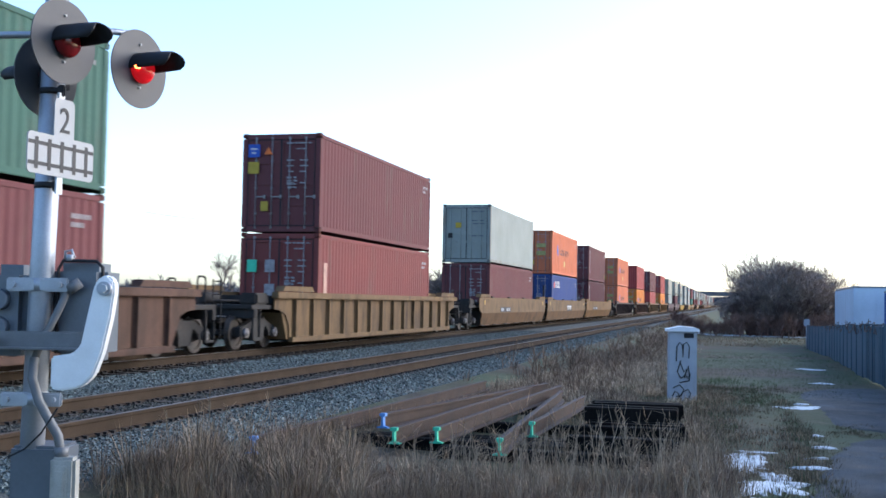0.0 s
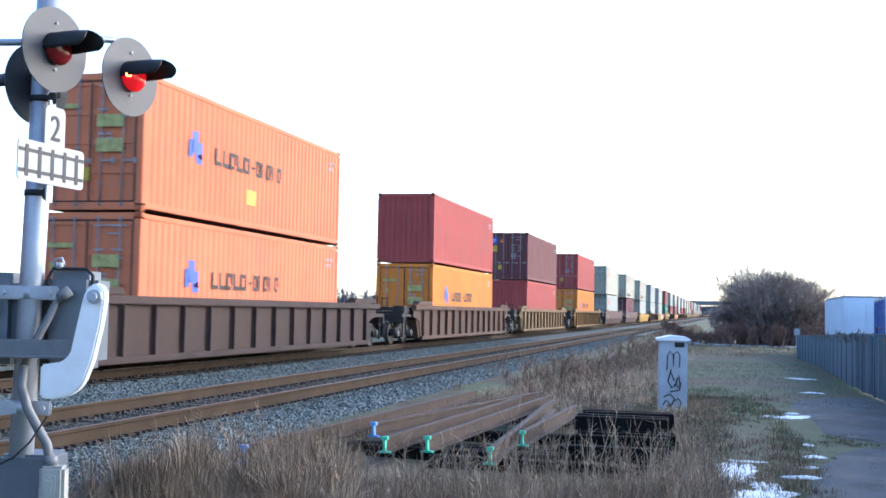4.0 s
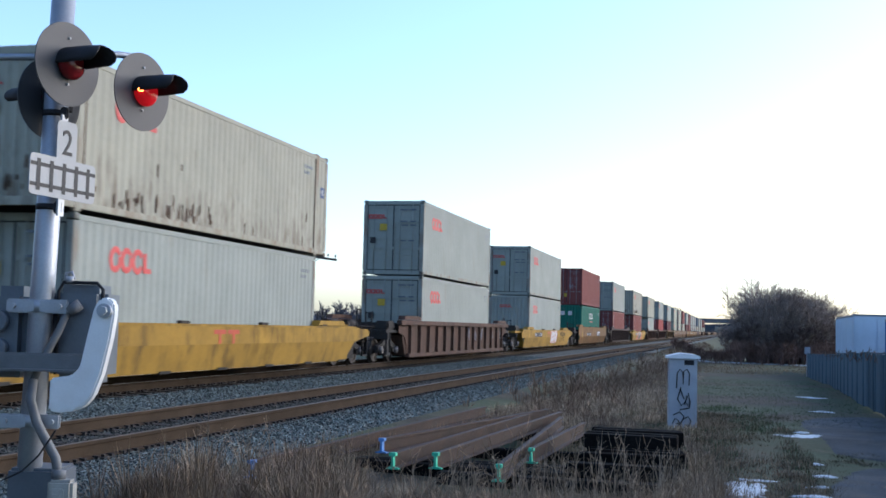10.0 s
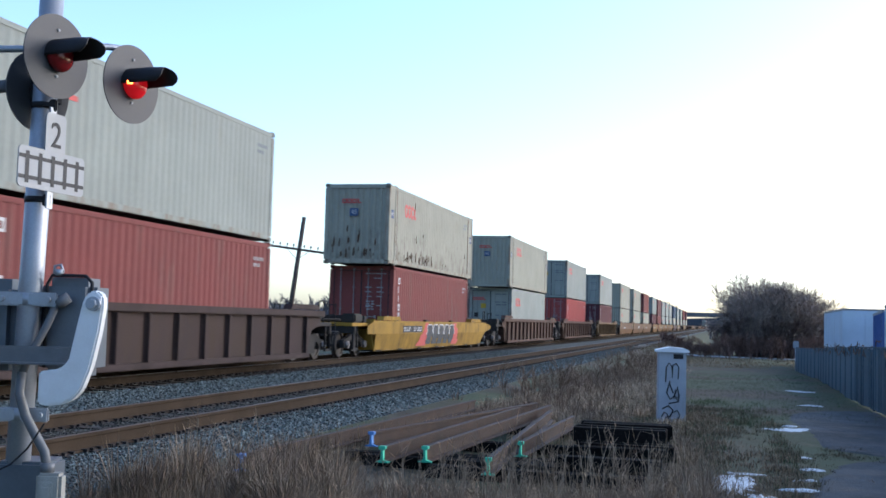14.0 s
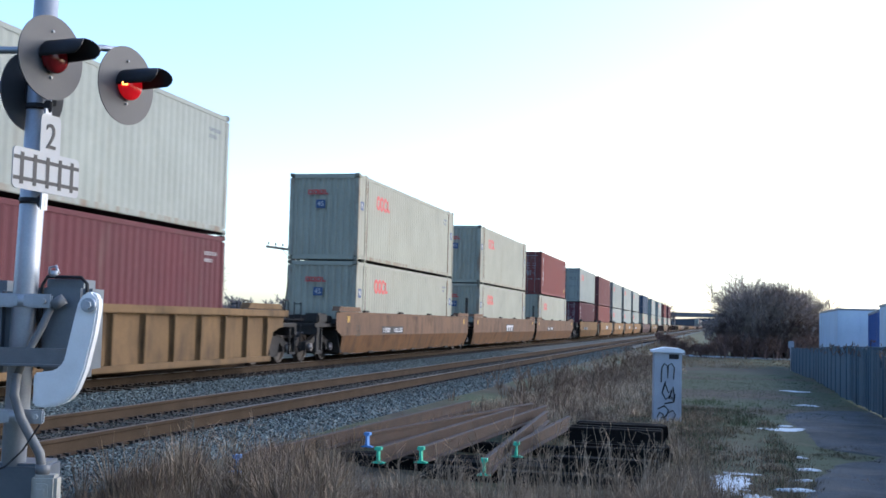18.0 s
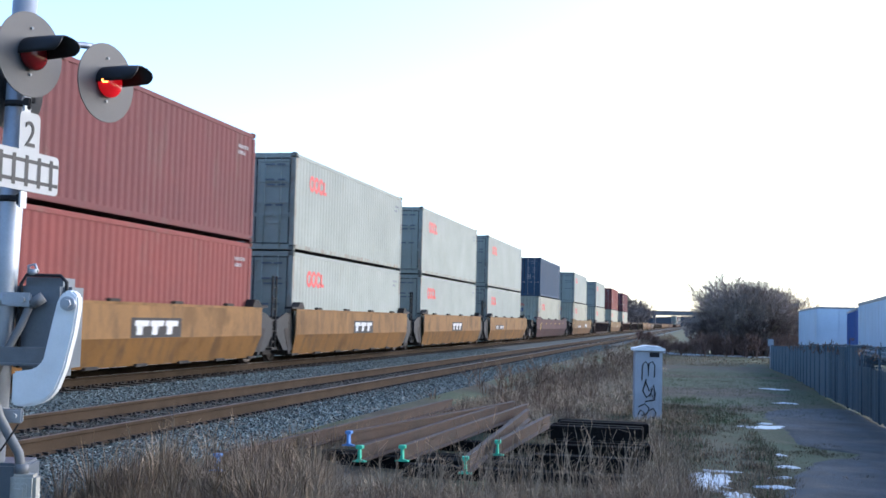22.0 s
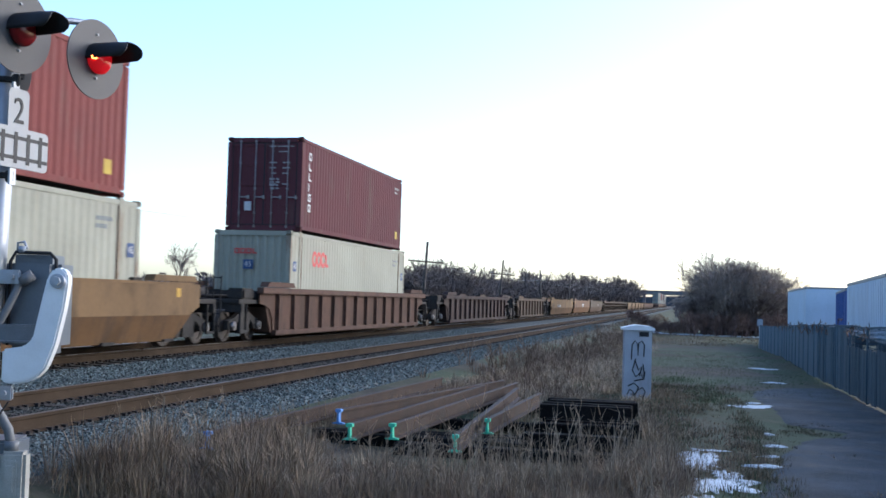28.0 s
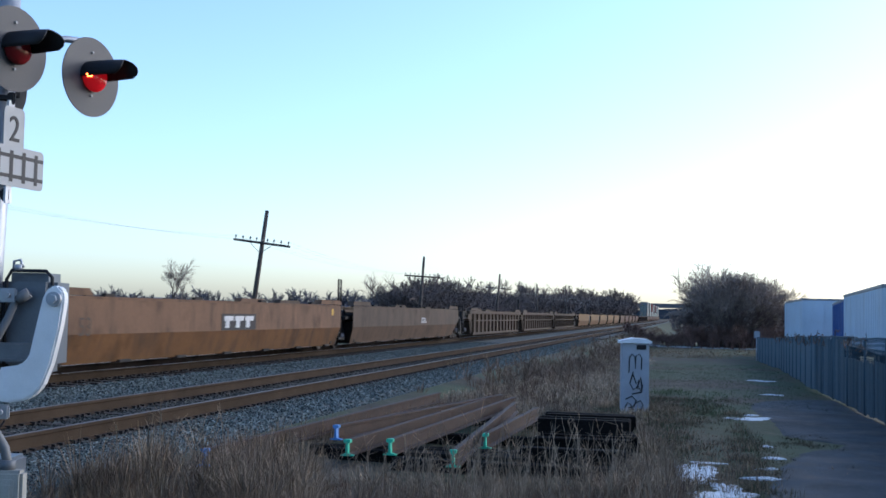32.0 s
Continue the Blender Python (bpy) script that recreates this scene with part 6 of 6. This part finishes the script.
thicket("dense_thicket", "dense brown lower stems of the thicket past the field", 25, 180, bush_area, lambda x, y: (2.4, 4.7), mat("dark_thicket_stems", (0.12, 0.092, 0.083), .95, vary=.25, scale=2, random_island=.35, spec=.05), r=.03, levels=4, kids=4, spread=.52, thick=.5)
thicket("bare_thicket", "tall airy thicket of bare grey-brown stems and fine twigs", 21, 170, bush_area,
        lambda x, y: (4.5, 7.2 + 1.1 * math.exp(-((x - 2.2) / 2.0) ** 2) - .25 * max(0, x - 5)), M_TWIG, r=.026, levels=5, kids=3, spread=.58, thick=.30)
thicket("low_brush", "low red-brown brush under the thicket", 22, 420, lambda rs: (rs.uniform(-5.5, 10.5), rs.uniform(101, 114)),
        lambda x, y: (1.2, 2.6) if x > 0 else (.6, 1.5), mat("red_brown_brush", (0.14, 0.085, 0.066), .9, vary=.3, scale=1, random_island=.35), r=.03, levels=3, kids=4, spread=.55)
thicket("bank_brush", "dry brown brush along the track bank", 23, 520, lambda rs: (-3.9 + rs.normal(0, .6), 27 + 160 * rs.uniform(0, 1) ** 1.5),
        lambda x, y: (.35, .95), mat("dry_bank_brush", (0.1615, 0.1148, 0.0808), .9, vary=.3, scale=1, random_island=.4), r=.02, levels=2, kids=4, spread=.6)
# woods west of the tracks
def wood_area(rs):
    y = 175 + 420 * rs.uniform(0, 1) ** 1.3
    near = np.interp(y, [175, 300, 450, 600], [-43, -40, -31, -24])
    return near - min(28, max(2, .262 * y + near)) * rs.uniform(0, 1) ** 1.2, y


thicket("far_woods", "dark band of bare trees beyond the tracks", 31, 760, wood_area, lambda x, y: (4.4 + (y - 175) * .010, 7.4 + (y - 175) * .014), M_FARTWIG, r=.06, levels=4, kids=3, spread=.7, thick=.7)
# distance haze is mixed into these twigs' grey-blue colour
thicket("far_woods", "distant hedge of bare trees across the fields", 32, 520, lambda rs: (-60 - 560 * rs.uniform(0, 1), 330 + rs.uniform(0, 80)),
        lambda x, y: (5.5, 10.2), mat("haze_tinted_far_twigs", (0.10, 0.098, 0.108), .95, vary=.2, scale=.5, random_island=.25), r=.07, levels=3, kids=4, spread=.75, thick=1.0)
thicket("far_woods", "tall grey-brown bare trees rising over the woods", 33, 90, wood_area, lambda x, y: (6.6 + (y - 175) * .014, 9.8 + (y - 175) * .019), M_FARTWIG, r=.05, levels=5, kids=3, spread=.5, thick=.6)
for seed, x, y, h, wd in ((1, -92, 190, 12.0, "lone bare tree with a rounded crown in the field"), (2, -108, 165, 6.6, "small bare tree in the field"), (3, -128, 160, 7.0, "small bare tree in the field"),
                          (4, -165, 178, 9.0, "bare tree in the field"), (5, -52, 190, 9.6, "bare tree rising over the far brush"), (6, -50, 202, 9.0, "bare tree rising over the far brush"),
                          (7, -53, 214, 8.6, "bare tree rising over the far brush"), (8, -46, 268, 10.5, "bare tree over the woods"), (9, -44, 330, 12.5, "bare tree over the woods"), (10, -40, 350, 12.5, "bare tree over the woods")):
    bare_tree(seed, h, wd, pose(x, y, land(x, y)), levels=5, kids=3 if seed > 1 else 4, spread=.55, r=.15, twig=1.5)

# solid bumpy bank behind the twigs stands in for the far wood's depth
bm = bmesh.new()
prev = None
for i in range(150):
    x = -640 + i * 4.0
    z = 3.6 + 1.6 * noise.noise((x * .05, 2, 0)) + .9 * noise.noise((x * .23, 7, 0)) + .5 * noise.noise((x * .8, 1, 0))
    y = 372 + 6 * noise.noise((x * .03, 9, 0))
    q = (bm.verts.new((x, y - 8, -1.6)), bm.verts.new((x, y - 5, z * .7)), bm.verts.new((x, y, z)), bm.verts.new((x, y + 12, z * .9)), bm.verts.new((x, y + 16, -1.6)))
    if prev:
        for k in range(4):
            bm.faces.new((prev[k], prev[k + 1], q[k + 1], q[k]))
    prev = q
single("far_undergrowth", bm, M_HILL, "solid haze-tinted bank standing in for the depth of the far wood", "undergrowth", kind="stuff")

# far hills and the road bridge
bm = bmesh.new()
prev = None
for i in range(80):
    x = -1900 + i * 45
    z = 13 + 7 * noise.noise((x * .004, 0, 0)) + 3 * noise.noise((x * .02, 4, 0))
    q = (bm.verts.new((x, 1500, -3)), bm.verts.new((x, 1500, max(5, z))), bm.verts.new((x, 1900, max(5, z * 1.15))), bm.verts.new((x, 1900, -3)))
    if prev:
        for k in range(3):
            bm.faces.new((prev[k], q[k], q[k + 1], prev[k + 1]))
    prev = q
single("far_hills", bm, M_HILL, "low wooded hills on the horizon in haze-tinted blue-grey", "hills", kind="structure")


def overpass():
    root = thing("road_bridge", "far concrete road bridge over the tracks", "bridge", pose(-8, 640, 0))
    dull = mat("dark_bridge_concrete", (0.13, 0.13, 0.14), .9, vary=.2, scale=.3, dirt=(.06, .06, .06), dirt_amount=.3, dirt_scale=.4, streak=3)
    part("deck", boxes((-75, 60, -5, 5, 6.6, 7.9), bevel=.1), dull, root)
    part("parapet", boxes((-75, 60, -5.1, -4.8, 7.9, 9.0)), dull, root)
    for x in (-16, 8, 30):
        part("pier", boxes((x - .7, x + .7, -4, 4, -1.5, 6.6)), dull, root)


overpass()
# earth ramps that carry the road up to the bridge, brown with brush
for name, form in (("bank_east", [(-3.5, -1.6), (9, 6.5), (60, 6.5), (60, -1.6)]), ("bank_west", [(-75, -1.6), (-75, 6.5), (-34, 6.5), (-22, -1.6)])):
    bm = bmesh.new()
    bm_prism(bm, form, 1, 632, 648)
    single("embankment", bm, mat("brushy_embankment", (0.06, 0.055, 0.05), .95, vary=.4, scale=.25, bump=.8, bump_scale=2), "brown brushy earth ramp of the road bridge", "embankment", kind="structure")
thicket("far_brush", "brown brush between the tracks and the far road ramp", 34, 260, lambda rs: (-3 + 26 * rs.uniform(0, 1), rs.uniform(250, 620)), lambda x, y: (2.0, 5.0), M_FARTWIG, r=.06, levels=3, kids=4, spread=.6, thick=1.0)

# ---- grass and weeds ----


def blades(count, seed, area, height, width, lean, material, name, label, curl=.35, kind="stuff"):
    rs = np.random.RandomState(seed)
    p = np.array([area(rs) for i in range(count)])
    base = np.array([land(x, y) for x, y in p])
    h = height[0] + (height[1] - height[0]) * rs.uniform(0, 1, count) ** 1.4
    g = rs.uniform(0, 2 * math.pi, count)
    tilt = np.abs(rs.normal(0, lean, count))
    dx, dy = np.cos(g), np.sin(g)
    w = width * rs.uniform(.6, 1.3, count)
    px, py = -dy, dx
    v = np.empty((count, 5, 3))
    for k, (fr, wk) in enumerate(((0, 1), (.55, .75), (1, 0))):
        off = np.sin(tilt) * h * fr + curl * h * fr ** 2 * rs.uniform(.2, 1, count) * tilt
        cx, cy = p[:, 0] + dx * off, p[:, 1] + dy * off
        cz = base - .02 + h * fr * np.cos(tilt * (1 + .5 * fr))
        if k < 2:
            v[:, 2 * k] = np.stack([cx - px * w * wk / 2, cy - py * w * wk / 2, cz], 1)
            v[:, 2 * k + 1] = np.stack([cx + px * w * wk / 2, cy + py * w * wk / 2, cz], 1)
        else:
            v[:, 4] = np.stack([cx, cy, cz], 1)
    q = np.array([(0, 1, 3, 2)])[None] + 5 * np.arange(count)[:, None, None]
    t = np.array([(2, 3, 4)])[None] + 5 * np.arange(count)[:, None, None]
    faces = [tuple(x) for x in q.reshape(-1, 4)] + [tuple(x) for x in t.reshape(-1, 3)]
    return single(name, from_arrays(name, v.reshape(-1, 3), faces, material), None, label, "grass", kind=kind)


def clumped(x0, x1, y0, y1, scale=1.2, keep=.5, power=1.0):
    def area(rs):
        while True:
            x, y = rs.uniform(x0, x1), y0 + (y1 - y0) * rs.uniform(0, 1) ** power
            if noise.noise((x * scale, y * scale * .6, 5)) * .5 + .5 > keep * rs.uniform(.55, 1.25):
                return x, y
    return area


def verge(x0, x1, y0, y1, keep, power=1.0, pile_skip=.985):
    """The rough strip between the ballast and the mown ground, which keeps close to the track."""
    base = clumped(x0, x1, y0, y1, 1.1, keep, power)

    def area(rs):
        while True:
            x, y = base(rs)
            if 11.2 < y < 20.5 and np.interp(y, [11.2, 14, 15, 20.5], [-5.2, -4.7, -4.7, -4.0]) < x < np.interp(y, [11.2, 14, 15, 16.2, 20.5], [-1.2, -.7, -.5, -.5, -2.0]) and rs.uniform() < pile_skip:
                continue
            if 10.3 < y < 14.5 and -.48 < x / y < -.37 and rs.uniform() < .9:
                continue
            if x > np.interp(y, [9, 13, 16, 22, 40], [-5.3, -5.0, -4.9, -4.7, -4.5]) + rs.normal(0, .15) and x < np.interp(y, [9, 14, 18, 24, 40, 60], [-.1, -.5, -.9, -1.6, -2.6, -3.0]) + rs.normal(0, .4):
                return x, y
    return area


def low_front(area):
    """The same ground, but nearly bare just before the pile of rails."""
    def pick(rs):
        while True:
            x, y = area(rs)
            if not (10.6 < y < 14.5 and -4.9 < x < -.7) or rs.uniform() < .06:
                return x, y
    return pick


blades(9000, 41, low_front(verge(-5.6, .2, 8.5, 16, .55)), (.15, .42), .006, .6, M_STRAW, "dry_grass", "tall dry straw-coloured grass in the verge")
blades(9000, 42, verge(-5.6, .2, 8.5, 26, .6), (.10, .36), .007, .7, M_WEED, "dead_weeds", "dark dead weed stalks in the verge")
blades(16000, 43, verge(-5.2, -.6, 15, 62, .45, 1.4), (.08, .28), .012, .9, M_STRAW, "dry_grass", "pale dry grass along the track bank")
blades(24000, 44, clumped(-2.4, 1.0, 10, 30, 1.2, .62), (.03, .13), .008, .9, M_LOWGRASS, "short_grass", "short matted green-brown grass")
blades(26000, 45, clumped(-3.0, 4.2, 24, 64, .8, .4, 1.2), (.03, .09), .012, .9, M_LOWGRASS, "short_grass", "short green-brown grass of the field")
blades(9000, 46, clumped(-6, 6, 76, 105, .4, .4), (.10, .22), .03, .8, M_STRAW, "dry_grass", "pale dry grass at the end of the field")


def tussocks(count, seed, area, size, per, height, width, material, name, label):
    """Tufts of arching blades that spring from one root each."""
    rs = np.random.RandomState(seed)
    vs, fs, n = [], [], 0
    for i in range(count):
        x, y = area(rs)
        z = land(x, y) - .02
        k = int(per * rs.uniform(.6, 1.4))
        g = rs.uniform(0, 2 * math.pi, k)
        out = np.abs(rs.normal(0, .55, k))
        h = rs.uniform(height[0], height[1]) * rs.uniform(.55, 1.1, k)
        rad = size * np.sqrt(rs.uniform(0, 1, k))
        dx, dy = np.cos(g), np.sin(g)
        w = width * rs.uniform(.6, 1.4, k)
        sway = rs.normal(0, .12, (k, 2))
        v = np.empty((k, 7, 3))
        for q, (fr, wk) in enumerate(((0, 1), (.4, .9), (.75, .6), (1, 0))):
            reach = rad + out * h * (.35 * fr + .65 * fr ** 2)
            lift = h * (fr - .45 * out * fr ** 2.2)
            cx, cy, cz = x + dx * reach + sway[:, 0] * h * fr, y + dy * reach + sway[:, 1] * h * fr, z + np.maximum(lift, .01)
            if q < 3:
                v[:, 2 * q] = np.stack([cx + dy * w * wk / 2, cy - dx * w * wk / 2, cz], 1)
                v[:, 2 * q + 1] = np.stack([cx - dy * w * wk / 2, cy + dx * w * wk / 2, cz], 1)
            else:
                v[:, 6] = np.stack([cx, cy, cz], 1)
        base = n + 7 * np.arange(k)[:, None]
        fs += [tuple(t) for t in np.concatenate([base + np.array([0, 1, 3, 2]), base + np.array([2, 3, 5, 4])])] + [tuple(t) for t in base + np.array([4, 5, 6])]
        vs.append(v.reshape(-1, 3))
        n += 7 * k
    return single(name, from_arrays(name, np.concatenate(vs), fs, material), None, label, "grass", kind="stuff")


M_TUFT = mat("straw_tufts", (0.19, 0.14, 0.09), .85, vary=.2, scale=3, random_island=.6)
M_PALE = mat("bleached_grass", (0.34, 0.267, 0.185), .85, vary=.2, scale=3, random_island=.5)
M_BROWN = mat("brown_weed_tufts", (0.155, 0.110, 0.077), .9, vary=.2, scale=3, random_island=.6)
M_SOD = mat("green_brown_sod", (0.098, 0.084, 0.051), .9, vary=.25, scale=2, random_island=.3)
tussocks(300, 61, low_front(verge(-5.6, .1, 8.8, 13.2, .45)), .07, 70, (.24, .44), .005, M_BROWN, "dead_weeds", "thick tufts of dead brown weeds")
tussocks(230, 62, low_front(verge(-5.4, .2, 8.8, 14.0, .5)), .08, 60, (.2, .42), .005, M_TUFT, "dry_grass", "arching tufts of pale dry grass")
tussocks(1100, 63, verge(-5.0, -.4, 14.0, 40, .5, 1.5), .10, 34, (.10, .26), .008, M_PALE, "dry_grass", "pale tufts of dry grass on the bank")
tussocks(90, 64, verge(-5.0, -.4, 16.0, 45, .5, 1.3), .12, 34, (.20, .5), .008, M_BROWN, "dead_weeds", "brown weeds on the bank")
tussocks(1500, 65, clumped(-2.4, 1.15, 10.0, 27, 1.3, .5), .12, 18, (.05, .15), .006, M_SOD, "short_grass", "low sods of green-brown winter grass")
tussocks(900, 66, clumped(-2.4, 1.0, 10.0, 25, 1.0, .62), .12, 18, (.05, .17), .006, M_TUFT, "dry_grass", "low sods of pale dead grass")
tussocks(900, 67, clumped(-3.0, 3.6, 25, 62, .7, .55, 1.3), .4, 16, (.02, .05), .010, M_SOD, "short_grass", "low sods of grass across the field")
tussocks(70, 68, low_front(verge(-5.4, .1, 9.2, 13.5, .5)), .06, 60, (.3, .5), .004, M_PALE, "dry_grass", "bleached tangles of dry grass")

tussocks(160, 69, clumped(.5, 2.6, 9.5, 14.5, 1.1, .95), .12, 16, (.03, .10), .006, M_TUFT, "dry_grass", "grass growing through the broken asphalt")
tussocks(150, 70, clumped(.8, 2.2, 14.6, 19, 1.4, .9), .12, 16, (.03, .09), .007, M_SOD, "short_grass", "sods creeping over the asphalt edge")

tussocks(520, 71, lambda rs: (rs.normal(-3.8, .55), 21 + 55 * rs.uniform(0, 1) ** 1.2), .16, 22, (.12, .34), .012, M_BROWN, "dead_weeds", "brown dead weeds on the slope below the ballast")
tussocks(1000, 72, lambda rs: (rs.normal(-3.4, .6), 18 + 60 * rs.uniform(0, 1) ** 1.3), .16, 22, (.08, .24), .012, M_PALE, "dry_grass", "pale flattened grass on the slope below the ballast")


# tall dead weeds by the signal and before the rails, with bleached grass hanging over


def beside_rails(x0, x1, y0, y1):
    """Ground beside the pile where weeds grow tall; thinned along the camera's sight lines to the rails."""
    def area(rs):
        while True:
            x, y = rs.uniform(x0, x1), rs.uniform(y0, y1)
            if not (-.475 < x / y < -.425 or -.335 < x / y < -.17) or rs.uniform() < .08:
                return x, y
    return area


tussocks(80, 73, beside_rails(-5.1, -3.4, 9.0, 11.9), .10, 34, (.34, .74), .0075, M_BROWN, "dead_weeds", "tall clumps of dead brown weeds beside the signal")
tussocks(120, 77, beside_rails(-5.2, -3.4, 9.0, 11.6), .10, 34, (.34, .74), .0075, M_TUFT, "dry_grass", "tall tan grass clumps beside the signal")
tussocks(46, 74, beside_rails(-4.9, -2.9, 9.0, 11.0), .10, 46, (.26, .50), .006, M_PALE, "dry_grass", "bleached grass hanging over the brown weeds")
tussocks(110, 75, lambda rs: (rs.uniform(-3.6, -.3), rs.uniform(9.3, 10.9)), .12, 40, (.16, .36), .0065, M_BROWN, "dead_weeds", "ragged brown weeds before the pile of rails")
tussocks(60, 78, lambda rs: (rs.uniform(-3.6, -.3), rs.uniform(9.3, 10.7)), .12, 40, (.14, .34), .006, M_PALE, "dry_grass", "bleached tangles before the pile of rails")
tussocks(1200, 76, clumped(-2.2, .9, 12.5, 27, .9, .5), .14, 14, (.04, .12), .007, M_BROWN, "dead_weeds", "flattened brown weeds on the mown strip")


def seed_heads():
    """Tall single weed stalks with side twigs and ragged heads in the foreground."""
    rs = np.random.RandomState(9)
    segs = []
    area = verge(-5.1, .1, 9.2, 11.9, .4, pile_skip=.9)
    for i in range(330):
        x, y = area(rs)
        z = land(x, y)
        d = np.array([rs.normal(0, .16), rs.normal(0, .16), 1.0])
        h = rs.uniform(.28, .55) if -4.3 < x < -2.3 else rs.uniform(.4, .85)
        p = np.array([x, y, z])
        q = p + d * h * .6
        e = q + (d + rs.normal(0, .15, 3)) * h * .4
        segs += [(p, q, .0045, .0035), (q, e, .0035, .002)]
        for k in range(rs.randint(4, 10)):
            t = rs.uniform(.35, 1)
            c = q + (e - q) * max(0, (t - .6) / .4) if t > .6 else p + (q - p) * t / .6
            n = rs.normal(0, 1, 3)
            n[2] = abs(n[2]) + .5
            n /= np.linalg.norm(n)
            segs.append((c, c + n * rs.uniform(.05, .16), .0028, .0014))
    v, f = tubes(segs, 3)
    single("weed_stalks", from_arrays("weed_stalks", v, f, mat("pale_weed_stalks", (0.23, 0.172, 0.118), .85, vary=.2, random_island=.5)), None, "tall pale dead weed stalks with ragged heads", "weeds", kind="stuff")


seed_heads()
blades(9000, 47, clumped(-2.4, 1.0, 10, 24, 1.0, .7), (.03, .14), .007, .9, M_STRAW, "dry_grass", "flattened straw among the short grass")

motions()
